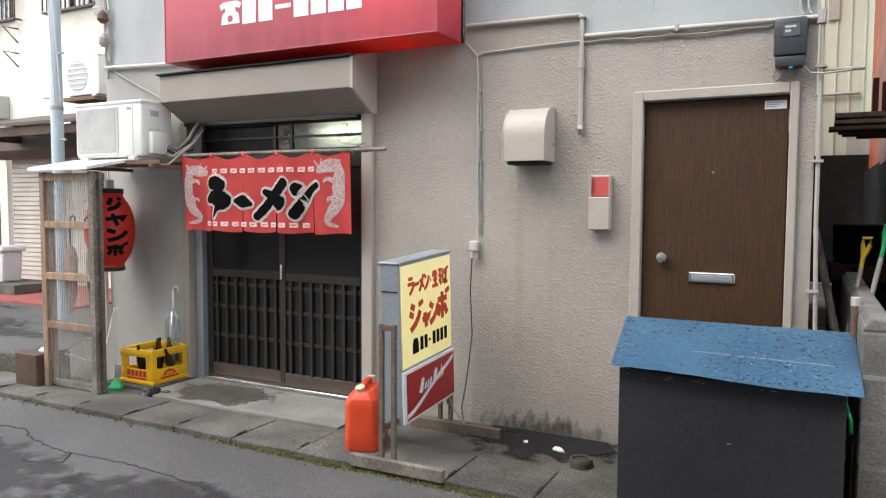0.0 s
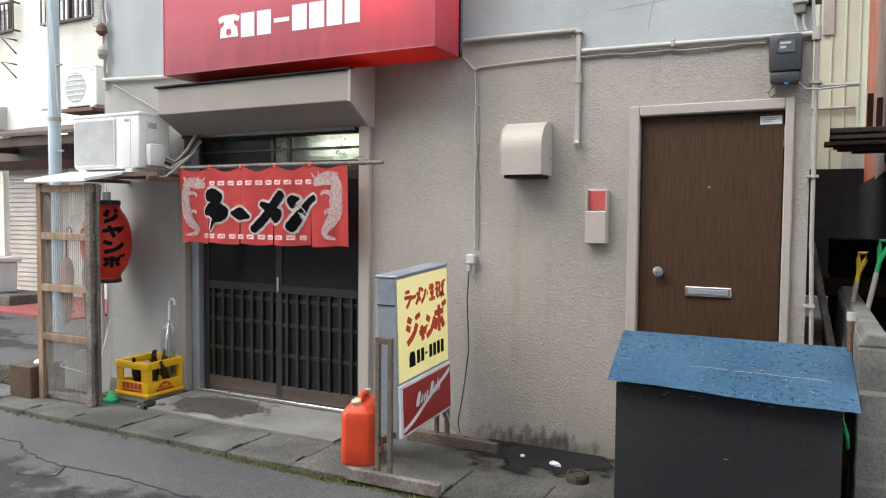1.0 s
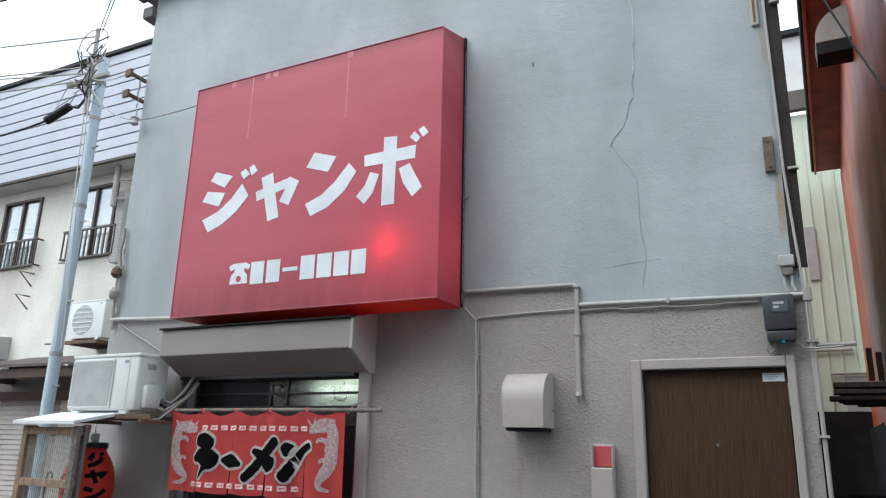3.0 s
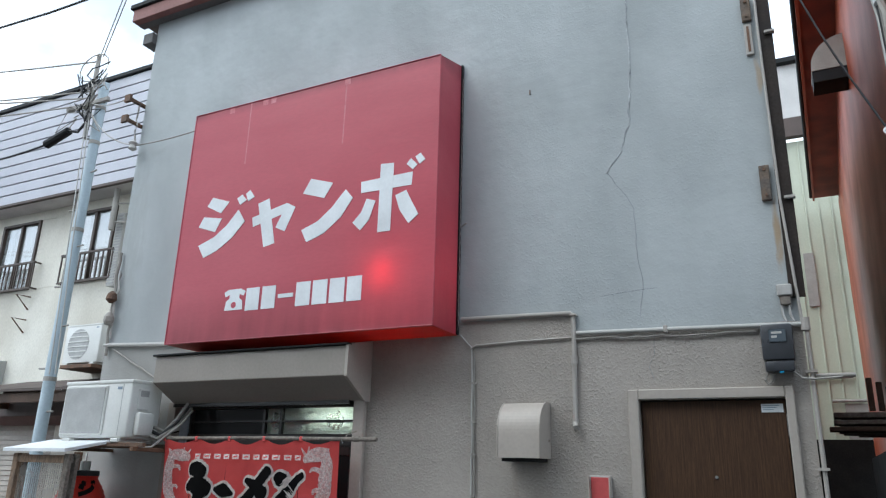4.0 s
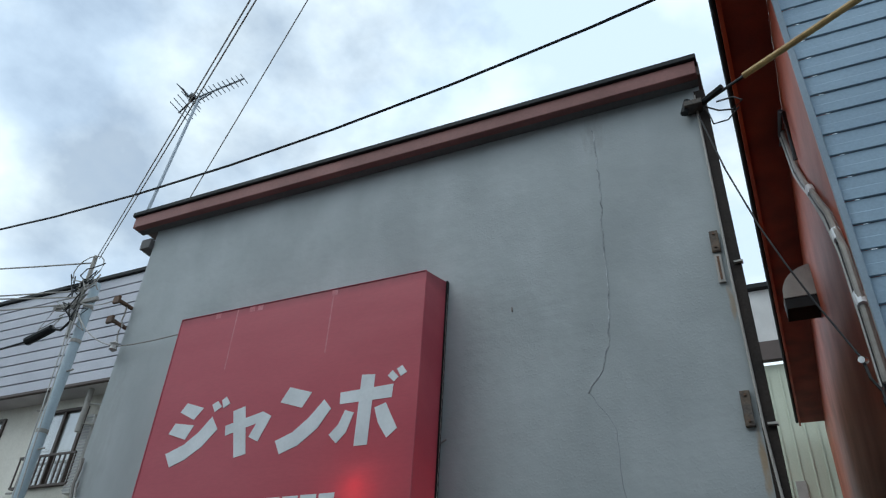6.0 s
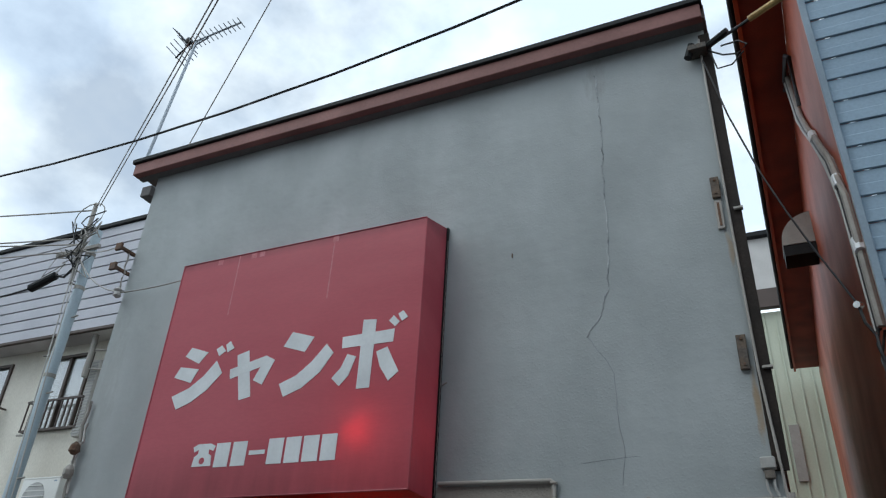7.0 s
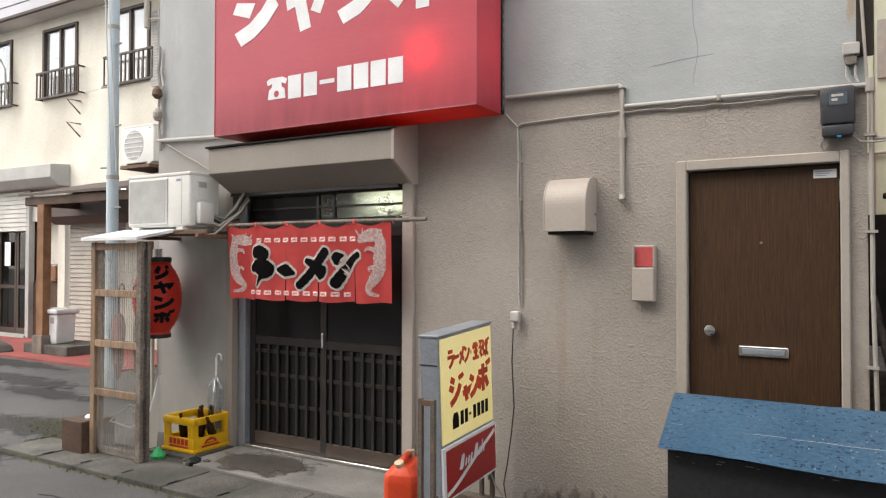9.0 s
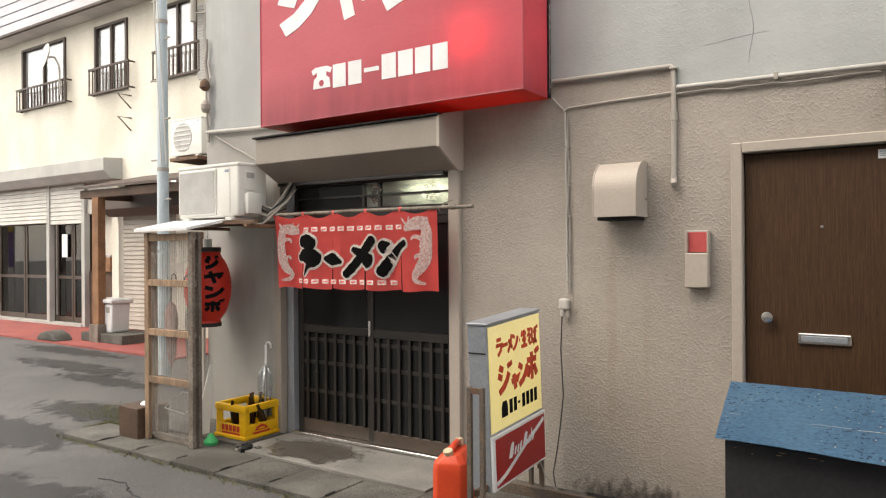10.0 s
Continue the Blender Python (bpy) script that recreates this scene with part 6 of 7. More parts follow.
part("pole", cyl((0.20, 0.1, 0.45), (0.03, 1.6, 1.3), 0.025, seg=8), GREYWOOD, pst)
bar = thing("iron_bar", (0.185, -0.6, 0.0), "rusty pipe standing beside the block wall", "pipe")
part("bar", cyl((0.185, -0.55, 0.0), (0.195, -0.5, 1.02), 0.014, seg=8), RUST, bar)
part("cap", cyl((0.195, -0.5, 1.0), (0.195, -0.5, 1.04), 0.02, seg=8), PIPEW, bar)
hs = thing("garden_hose", (0.17, -0.7, 0.0), "short green hose hung behind the black box", "hose")
part("hose", tube([(0.145, -0.95, 0.66), (0.16, -0.94, 0.60), (0.172, -0.92, 0.56), (0.178, -0.88, 0.50), (0.172, -0.80, 0.47), (0.165, -0.62, 0.40)], 0.009, 8), GREENPLAST, hs, "", True)
plk = thing("timber_offcut", (0.17, -0.62, 0.0), "broken timber offcut beside the box", "timber")
part("plank", prism([(0.135, 0.28), (0.18, 0.42), (0.205, 0.42), (0.16, 0.26)], "y", -0.66, -0.64), ORANGEWOOD, plk)

# ---- red building and blue siding at the alley ----
red = thing("red_building", (2.0, 3.0, 0.0), "rust-red metal building with a deep eave and blue front siding", "building")


def along(points, z0, z1):
    """An upright slab over a plan outline."""
    return prism(points, "z", z0, z1)


part("side_wall", along([(0.672, -0.02), (0.92, 11.2), (1.02, 11.2), (0.77, -0.02)], 2.05, 7.05), REDWALL, red)
part("eave_soffit", along([(0.302, -0.6), (0.492, 10.8), (0.912, 10.8), (0.672, 0.0), (0.672, -0.6)], 7.05, 7.10), REDSHADE, red)
part("eave_edge", along([(0.262, -0.6), (0.456, 10.82), (0.491, 10.82), (0.301, -0.6)], 7.0, 7.2), REDWALL, red)
part("gutter", cyl((0.235, -0.6, 7.08), (0.43, 10.8, 7.08), 0.028, seg=10), BLACKTIN, red)
# below the siding this near-black base stands in for shade
part("front_base", box(0.82, 6.0, 0.0, 0.1, 0.0, 9.0), ALLEYSHADE, red)
for k in range(31):
    z = 2.9 + k * 0.19
    part("siding_board", prism([(-0.022, z), (-0.034, z + 0.005), (-0.030, z + 0.085), (-0.025, z + 0.092), (-0.020, z + 0.188), (-0.001, z + 0.188)], "x", 0.706, 6.0), BLUESID, red)
part("corner_trim", box(0.662, 0.705, -0.062, -0.0205, 2.9, 8.8, 0.004), BLUETRIM, red)
part("shed_post", box(0.72, 0.80, 0.1, 0.18, 0.0, 2.05), DARKWOOD, red)
part("shed_post", box(0.60, 0.66, 2.6, 2.66, 0.0, 2.05), OLDWOOD, red)
# near-black closing boards, added to keep the open shed in shade
part("shed_wall", box(0.84, 0.88, 0.0, 11.0, -0.03, 2.1), ALLEYSHADE, red)
part("shed_ceiling", box(0.82, 1.36, -0.6, 6.1, 2.0, 2.045), ALLEYSHADE, red)
part("end_wall", box(0.72, 1.36, -0.62, -0.58, 0.0, 2.9), ALLEYSHADE, red)
vent = thing("vent_cowl", (0.65, 4.0, 6.0), "grey half-round vent cowl on the red wall", "vent")
arc = [(0.772, 6.05)] + [(0.772 - 0.365 * math.sin(a), 6.09 + 0.365 * math.cos(a)) for a in [i * math.pi / 2 / 8 for i in range(9)]] + [(0.407, 6.05)]
part("cowl", prism(arc, "y", 3.8, 4.15), CABLE, vent)
# solid black box paints the shade inside the cowl's mouth
part("opening", box(0.412, 0.768, 3.81, 4.14, 5.91, 6.049), BLACKTIN, vent, "black box standing in for the cowl's shaded mouth")
rc = thing("cable_bundle", (0.68, 0.3, 3.0), "taped cables running down the red wall", "cable")
RUN = [(1.95, 6.95), (1.65, 6.22), (1.30, 5.80), (0.957, 5.46), (0.62, 5.08), (0.357, 4.80), (0.20, 4.52), (0.086, 4.31), (0.05, 3.95), (0.04, 3.4)]
for k, (r, m) in enumerate(((0.024, CABLE), (0.016, BLACKCABLE), (0.013, PIPEW))):
    rnd = random.Random(60 + k)
    part("taped_cable", tube([(0.672 + 0.0221 * y - 0.03 - 0.012 * k, y + 0.03 * k + rnd.uniform(-.012, .012), z + rnd.uniform(-.01, .01)) for y, z in RUN], r, 7), m, rc, "", True)
part("taped_cable", tube([(0.69, 1.95, 6.9), (0.66, 2.2, 7.0), (0.66, 2.0, 6.98), (0.665, 1.5, 6.85), (0.66, 1.2, 6.55), (0.66, 1.35, 6.1)], 0.02, 7), BLACKCABLE, rc, "", True)
for y, z in ((0.957, 5.46), (0.20, 4.52), (0.05, 3.95)):
    part("tape_wrap", cyl((0.64 + 0.02 * y, y + 0.03, z + 0.05), (0.64 + 0.02 * y, y - 0.02, z - 0.06), 0.034, seg=8), WHITE, rc, "white tape wrap")
part("taped_cable", tube([(0.675, -0.03, 8.4), (0.675, -0.03, 5.5), (0.672, -0.03, 3.0)], 0.014, 6), PIPE, rc)
for k in range(3):
    part("loop_end", tube([(0.66, 0.1, 3.5 - 0.1 * k), (0.60, 0.04, 3.3 - 0.1 * k), (0.61, 0.0, 3.15 - 0.08 * k), (0.645, 0.0, 3.25 - 0.1 * k)], 0.008), BLACKCABLE, rc)
rack2 = thing("plank_rack", (0.45, 1.5, 1.95), "weathered planks stacked on a rack in the alley", "timber")
rnd = random.Random(4)
for k in range(11):
    x0, lay = 0.10 + 0.05 * (k % 4) + rnd.uniform(-.03, .03), k // 4
    yy = 1.05 + 0.20 * (k % 4) + 0.05 * lay
    part("plank", box(x0, 0.95, yy, yy + 0.16, 1.965 + 0.045 * lay, 1.99 + 0.045 * lay + rnd.uniform(0, .012), 0.003), GREYWOOD if k % 3 else DARKWOOD, rack2)
part("bearer", box(0.50, 0.55, 1.0, 1.95, 1.90, 1.96), DARKWOOD, rack2)
for k in range(4):
    part("stub", box(0.34 + 0.055 * k, 0.375 + 0.055 * k, 1.3, 1.34, 2.11, 2.33 - 0.03 * (k % 3), 0.003), DARKWOOD, rack2)
# made-up board stack that hides lit ground and keeps the alley black
stack = thing("timber_stack", (0.5, 2.4, 0.0), "added near-black board stack that darkens the alley", "timber")
for k in range(9):
    x0 = 0.10 + rnd.uniform(0.0, 0.08)
    part("board", box(x0, 0.80, 2.1 + rnd.uniform(-.06, .06), 2.75, -0.02 + 0.15 * k, 0.115 + 0.15 * k, 0.006), ALLEYSHADE if k % 3 else DARKWOOD, stack)

back = thing("rear_building", (0.5, 11.6, 0.0), "pale green corrugated metal building behind the alley", "building")
# fence coloured near-black, alley shade included
part("dark_fence", box(-1.0, 3.4, 11.28, 11.32, 0.0, 2.44), ALLEYSHADE, back, "lower fence in painted near-black alley shade")
part("tin_wall", box(-1.0, 3.4, 11.42, 11.6, 0.0, 8.60), GREENTIN, back)
rib = mesh_of("rib", box(-0.016, 0.016, -0.03, 0.0, -3.08, 3.08, 0.003), GREENTIN)
for k in range(18):
    piece("rib", rib, (-0.85 + k * 0.235, 11.418, 5.5), back)
part("eave_band", box(-1.0, 3.4, 11.25, 11.41, 8.66, 9.10, 0.006), BROWNCAN, back)
part("upper_wall", box(-1.0, 3.4, 11.5, 11.6, 9.12, 10.5), PALEWALL, back)
part("roof_edge", box(-1.1, 3.5, 11.35, 11.8, 10.51, 10.62), BLACKTIN, back)
part("side_window", box(0.17, 0.36, 11.36, 11.40, 5.0, 6.1, 0.004), CABLE, back, "narrow dark window")
part("cross_pipe", cyl((-0.3, 11.35, 3.6), (0.75, 11.35, 3.6), 0.03, seg=8), CABLE, back)
part("cross_pipe", cyl((0.35, 11.35, 3.15), (1.2, 11.35, 3.15), 0.03, seg=8), CABLE, back)
part("lower_sheet", box(0.55, 1.2, 11.38, 11.41, 2.4, 3.1), CABLE, back)
tagged(part("alley_ground", box(0.0, 1.3, 0.0, 11.2, -0.2, -0.02), DARKCON), "dark damp ground in the alley", "ground", kind="structure")

# ---- neighbouring building ----
nb = thing("neighbour_building", (-13.0, 4.5, 0.0), "cream two-storey row with shop shutters and a lilac-grey parapet", "building")


part("upper_wall", box(-19.0, -6.5, 4.0, 4.15, 2.9, 4.78), CREAMWALL, nb)
part("upper_wall", box(-19.0, -6.5, 4.0, 4.15, 6.182, 6.6), CREAMWALL, nb)
for x0, x1 in ((-19.0, -17.23), (-15.38, -14.26), (-13.11, -12.10), (-10.97, -6.5)):
    part("upper_wall", box(x0, x1, 4.0, 4.15, 4.782, 6.18), CREAMWALL, nb)
part("side_wall", box(-19.0, -18.85, 4.15, 9.0, 0.0, 8.2), CREAMWALL, nb)
part("wall_base", box(-13.68, -13.45, 3.98, 4.12, 0.0, 2.9), CREAMWALL, nb)
part("wall_base", box(-11.6, -6.5, 3.98, 4.12, 0.0, 2.9), CREAMWALL, nb)
part("parapet_back", box(-19.2, -6.5, 3.62, 4.6, 6.45, 8.58), SIDING, nb)
for k in range(10):
    z = 6.42 + k * 0.2165
    part("siding_panel", box(-19.2, -6.5, 3.57, 3.616, z + 0.018, z + 0.211, 0.004), SIDING, nb)
part("joint_backing", box(-19.2, -6.5, 3.612, 3.619, 6.42, 8.58), DARKGAP, nb)
part("fascia_trim", box(-19.25, -6.5, 3.54, 3.61, 6.375, 6.43, 0.004), BROWNCAN, nb)
part("parapet_cap", box(-19.3, -6.5, 3.52, 3.8, 8.59, 8.67, 0.006), BLACKTIN, nb)
part("soffit", box(-19.2, -6.5, 3.615, 4.0, 6.38, 6.44), PALEWALL, nb)


def nb_window(x0, x1, z0, z1, z_rail):
    wd = part("window", box(x0, x0 + 0.06, 3.96, 4.10, z0, z1), FRAMEBR, nb, "dark framed sash window with a balcony rail")
    part("frame", box(x1 - 0.06, x1, 3.96, 4.10, z0, z1), FRAMEBR, wd)
    part("frame", box(x0 + 0.06, x1 - 0.06, 3.96, 4.10, z0, z0 + 0.05), FRAMEBR, wd)
    part("frame", box(x0 + 0.06, x1 - 0.06, 3.96, 4.10, z1 - 0.05, z1), FRAMEBR, wd)
    xm = (x0 + x1) / 2
    part("sash_bar", box(xm - 0.03, xm + 0.03, 3.98, 4.06, z0 + 0.05, z1 - 0.05), FRAMEBR, wd)
    p = part("pane", box(x0 + 0.06, x1 - 0.06, 4.02, 4.026, z0 + 0.05, z1 - 0.05), PANE, wd, "clear pane")
    p.visible_shadow = False
    # curtain close behind the pane, toned to pass for reflected sky too
    part("curtain", box(x0 + 0.05, x1 - 0.05, 4.032, 4.04, z0 + 0.05, z1 - 0.05), CURTAIN, wd, "pale curtain with painted sky reflection")
    ra, rb = x0, x1 + 0.25
    zt = z_rail
    part("top_rail", box(ra, rb, 3.83, 3.87, zt, zt + 0.035), FRAMEBR, wd)
    part("bottom_rail", box(ra, rb, 3.83, 3.87, z0 - 0.03, z0), FRAMEBR, wd)
    for x in (ra, rb - 0.03):
        part("return_bar", box(x, x + 0.03, 3.87, 3.98, zt, zt + 0.03), FRAMEBR, wd)
        part("return_bar", box(x, x + 0.03, 3.87, 3.98, z0 - 0.03, z0), FRAMEBR, wd)
    me = mesh_of("baluster", box(-0.011, 0.011, -0.011, 0.011, (z0 - zt) / 2, (zt - z0) / 2), FRAMEBR)
    n = int((rb - ra) / 0.125)
    for i in range(n + 1):
        piece("baluster", me, (ra + 0.015 + (rb - ra - 0.03) * i / n, 3.85, (z0 + zt) / 2), wd)


nb_window(-17.23, -15.38, 4.78, 6.18, 5.21)
nb_window(-14.26, -13.11, 4.78, 6.18, 5.25)
nb_window(-12.10, -10.97, 4.78, 6.18, 5.27)
for z in (4.62, 4.18):
    part("wall_bracket", tube([(-13.0, 3.99, z), (-13.02, 3.72, z), (-13.02, 3.99, z - 0.24)], 0.016), RUST, nb, "rusty triangular bracket")
dish = thing("satellite_dish", (-15.85, 3.6, 5.3), "pale satellite dish fixed to the balcony rail", "dish")
dd = part("reflector", lathe([(0.0, 0.0), (0.12, 0.01), (0.22, 0.035), (0.29, 0.07), (0.285, 0.075), (0.2, 0.045), (0.0, 0.012)], (0, 0, 0), 24), PLASTICW, dish, "", True)
dd.rotation_euler = (radians(78), 0, radians(-12))
dd.location = Vector((-15.65, 3.70, 5.74)) - ORIGIN[dish]
part("dish_arm", tube([(-15.65, 3.73, 5.74), (-15.40, 3.76, 5.70), (-15.30, 3.80, 5.50), (-15.30, 3.82, 4.9)], 0.02, 8), CABLE, dish)

part("shop_canopy", prism([(4.0, 3.43), (3.6, 3.40), (3.6, 3.15), (3.75, 3.0), (4.0, 3.0)], "x", -19.0, -13.33, bevel=0.01), CANOPY, nb, "grey canopy casing")


def shutter(x0, x1, z0, z1, y, material, label):
    """A roller shutter of lapped slats."""
    n = int((z1 - z0) / 0.085)
    h = (z1 - z0) / n
    sh = part("roller_shutter", box(x0, x1, y + 0.001, y + 0.02, z0, z1), material, nb, label)
    me = mesh_of("slat", prism([(0.0, -h / 2), (-0.03, 0.008 - h / 2), (-0.012, h / 2), (0.0, h / 2)], "x", -(x1 - x0) / 2, (x1 - x0) / 2), material)
    for k in range(n):
        piece("slat", me, ((x0 + x1) / 2, y, z0 + h * (k + 0.5)), sh)
    return sh


shutter(-18.6, -16.12, 2.2, 2.98, 3.98, SHUTW, "half-raised white roller shutter")
shutter(-16.0, -14.72, 2.16, 2.98, 3.98, SHUTW, "half-raised white roller shutter")
shutter(-13.38, -11.6, 0.03, 2.26, 4.06, SHUTB, "closed beige roller shutter")
for x in (-18.75, -16.12, -14.72):
    part("shop_post", box(x, x + 0.12, 3.93, 4.05, 0.0, 3.0, 0.004), CANOPY, nb)
for x0, x1 in ((-18.6, -17.4), (-17.36, -16.13), (-15.99, -15.35), (-15.33, -14.73)):
    d = part("shop_door", box(x0, x0 + 0.06, 4.10, 4.14, 0.05, 2.18), FRAMEBR, nb, "dark framed glass shop door")
    part("stile", box(x1 - 0.06, x1, 4.10, 4.14, 0.05, 2.18), FRAMEBR, d)
    part("rail", box(x0 + 0.06, x1 - 0.06, 4.10, 4.14, 0.05, 0.16), FRAMEBR, d)
    part("rail", box(x0 + 0.06, x1 - 0.06, 4.10, 4.14, 0.98, 1.05), FRAMEBR, d)
    p = part("pane", box(x0 + 0.06, x1 - 0.06, 4.115, 4.121, 0.16, 2.18), SHOPPANE, d, "shop window glass")
    p.visible_shadow = False
part("shop_interior", box(-18.7, -13.7, 5.6, 5.7, 0.0, 3.0), DARKWOOD, nb, "dim shop interior")
# unseen ceiling, added to keep sky light out of the shop
part("shop_ceiling", box(-18.7, -13.7, 4.16, 5.7, 3.02, 3.08), DARKWOOD, nb)
part("shop_floor", box(-18.7, -13.7, 4.15, 5.6, -0.03, 0.03), DARKCON, nb)
part("shop_step", box(-18.7, -14.7, 3.9, 4.09, -0.02, 0.045), CANOPY, nb)
for x, w in ((-15.72, 0.22), (-16.32, 0.16)):
    part("notice", box(x, x + w, 4.06, 4.066, 1.45, 1.95), WHITE, nb, "white paper notice")
for x, z0, w, h in ((-17.9, 0.1, .5, .8), (-17.0, 0.1, .4, 1.0), (-15.7, .1, .5, .7), (-15.1, .1, .35, .9)):
    part("curtain", box(x, x + w, 4.60, 4.61, z0, z0 + h), CURTAIN, nb, "pale cloth behind the glass")
part("alcove_back", box(-14.6, -13.68, 4.25, 4.3, 1.15, 2.4), CREAMWALL, nb)
part("alcove_cabinet", box(-14.58, -13.7, 4.02, 4.24, 0.02, 1.15, 0.006), DARKWOOD, nb, "dark timber cabinet")
part("alcove_shutter", box(-14.6, -13.68, 4.0, 4.06, 2.35, 2.98), SHUTW, nb)
part("hanging_bulb", lathe([(0.01, 0.0), (0.045, 0.03), (0.05, 0.07), (0.015, 0.13), (0.012, 0.5)], (-13.95, 3.9, 1.75), 10), PIPEW, nb, "bare hanging bulb")
ph = thing("public_telephone", (-13.75, 3.9, 1.16), "orange-brown telephone on the dark cabinet", "telephone")
part("phone_body", box(-13.98, -13.72, 3.96, 4.10, 1.151, 1.45, 0.01), ORANGEWOOD, ph)
part("handset", tube([(-13.97, 4.0, 1.47), (-13.9, 3.98, 1.50), (-13.80, 3.98, 1.50), (-13.73, 4.0, 1.47)], 0.03, 8), PIPEW, ph)

pent = thing("pent_roof", (-11.5, 3.3, 2.4), "low brown pent roof on a timber post", "roof")
part("roof_sheet", prism([(2.62, 2.66), (2.62, 2.70), (4.0, 3.02), (4.0, 2.98)], "x", -12.62, -6.6), BROWNCAN, pent)
part("front_beam", box(-12.52, -6.6, 2.68, 2.76, 2.50, 2.64, 0.004), DARKWOOD, pent)
part("shutter_casing", prism([(3.98, 2.62), (3.62, 2.62), (3.62, 2.38), (3.8, 2.25), (3.98, 2.25)], "x", -13.5, -8.6, bevel=0.008), BROWNCAN, pent, "brown shutter casing")
part("side_beam", box(-12.52, -12.42, 2.77, 3.97, 2.5, 2.62), DARKWOOD, pent)
part("post", box(-12.12, -11.93, 2.66, 2.80, 0.0, 2.5, 0.006), ORANGEWOOD, pent, "brown timber post")
part("post_foot", box(-12.16, -11.89, 2.62, 2.84, -0.005, 0.3, 0.006), GREYWOOD, pent)
ac2 = outdoor_unit(-11.0, -10.16, 3.45, 3.75, 3.17, 3.83, "white air conditioner outdoor unit over the pent roof", True)
part("unit_stand", box(-10.96, -10.2, 3.4, 4.0, 3.11, 3.169, 0.004), RUST, ac2)
cl = thing("wall_conduit", (-10.75, 3.9, 4.2), "grey pipes and a slotted cable duct on the wall", "pipe")
part("duct", box(-10.78, -10.60, 3.86, 3.99, 4.6, 5.95, 0.006), PIPEW, cl)
slot = mesh_of("duct_rib", box(-0.085, 0.085, -0.012, 0.0, -0.012, 0.012), GRILLE)
for k in range(24):
    piece("duct_rib", slot, (-10.69, 3.858, 4.65 + k * 0.054), cl)
part("pipe_run", cyl((-10.75, 3.75, 5.6), (-10.75, 3.75, 6.9), 0.05, seg=10), CABLE, cl)
for z in (5.75, 6.1):
    part("stay", cyl((-10.75, 3.75, z), (-10.4, 3.9, z), 0.018, seg=6), CABLE, cl)
part("pipe_run", tube([(-10.55, 3.9, 4.6), (-10.5, 3.88, 4.2), (-10.52, 3.9, 3.7), (-10.45, 3.9, 3.1)], 0.03, 8), CABLE, cl)

binb = thing("waste_bin", (-11.93, 2.95, 0.15), "white plastic lidded bin on a concrete slab", "bin")
part("bin_body", prism([(-12.17, 0.15), (-11.75, 0.15), (-11.70, 0.66), (-12.22, 0.66)], "y", 2.78, 3.12, bevel=0.03), BINW, binb)
part("bin_lid", box(-12.26, -11.66, 2.74, 3.16, 0.66, 0.74, 0.025, seg=2), BINW, binb)
part("bin_label", box(-11.89, -11.79, 2.772, 2.779, 0.5, 0.6), CABLE, binb)
slab = thing("concrete_slab", (-11.93, 2.95, 0.0), "low concrete slab under the bin", "slab")
part("slab_block", box(-12.48, -11.23, 2.66, 3.3, -0.005, 0.149, 0.01), CONCRETE, slab)
stone = thing("kerb_stone", (-13.0, 2.5, 0.0), "loose grey stone on the red forecourt", "stone")
part("stone_block", prism([(-13.35, -0.005), (-12.65, -0.005), (-12.75, 0.10), (-13.0, 0.17), (-13.2, 0.12)], "y", 2.3, 2.62, bevel=0.03), CONCRETE, stone)

flag = thing("banner", (-19.6, 3.4, 0.0), "tall yellow and purple cloth banner on a pole", "banner")
part("pole", cyl((-19.45, 3.4, -0.03), (-19.45, 3.4, 2.9), 0.015, seg=8), PIPEW, flag)
part("upper_cloth", box(-20.05, -19.46, 3.395, 3.402, 2.1, 2.85), YELPLAST, flag, "yellow cloth")
part("lower_cloth", box(-20.05, -19.46, 3.395, 3.402, 1.2, 2.099), mat("purple cloth", (0.12, 0.05, 0.22), 0.8), flag, "purple cloth")

# ---- pole, wires and antenna ----
pole = thing("utility_pole", (-8.03, 1.2, 0.0), "pale blue steel utility pole with step bolts and wires", "pole")
part("shaft", cyl((-7.975, 1.2, -0.04), (-7.99, 1.2, 6.5), 0.074, 0.062, 18), POLE, pole, "", True)
part("top_pipe", cyl((-8.11, 1.14, 5.7), (-8.13, 1.14, 6.95), 0.03, seg=10), CABLE, pole)
part("bracket_bar", box(-8.55, -7.75, 1.10, 1.14, 6.16, 6.21), CABLE, pole)
for k in range(9):
    z = 2.2 + k * 0.5
    x = -7.975 - 0.002 * z
    s = -1 if k % 2 else 1
    part("step_bolt", cyl((x, 1.2, z), (x + s * 0.19, 1.17, z), 0.012, seg=6), CABLE, pole)
for z in (2.55, 4.4, 5.6, 6.1):
    part("band", cyl((-7.975 - 0.002 * z, 1.2, z), (-7.975 - 0.002 * z, 1.2, z + 0.05), 0.079 - 0.0018 * z, seg=16), CABLE, pole)
rnd = random.Random(15)
for k in range(12):
    a = Vector((-8.12 + rnd.uniform(-.15, .15), 1.12 + rnd.uniform(-.1, .05), 6.25 + rnd.uniform(-.4, .3)))
    pts = [a + Vector((rnd.uniform(-.28, .28), rnd.uniform(-.08, .08), rnd.uniform(-.22, .22))) for _ in range(5)]
    part("loose_wire", tube([a] + pts, 0.009, 5), BLACKCABLE if k % 2 else CABLE, pole)
part("ring_coil", tube([(-8.13 + 0.28 * math.cos(t), 1.1, 6.72 + 0.2 * math.sin(t)) for t in [i * 0.45 for i in range(15)]], 0.008, 5), CABLE, pole)
closure = thing("cable_closure", (-8.7, 1.1, 5.7), "dark splice closure hung on the overhead cable", "cable")
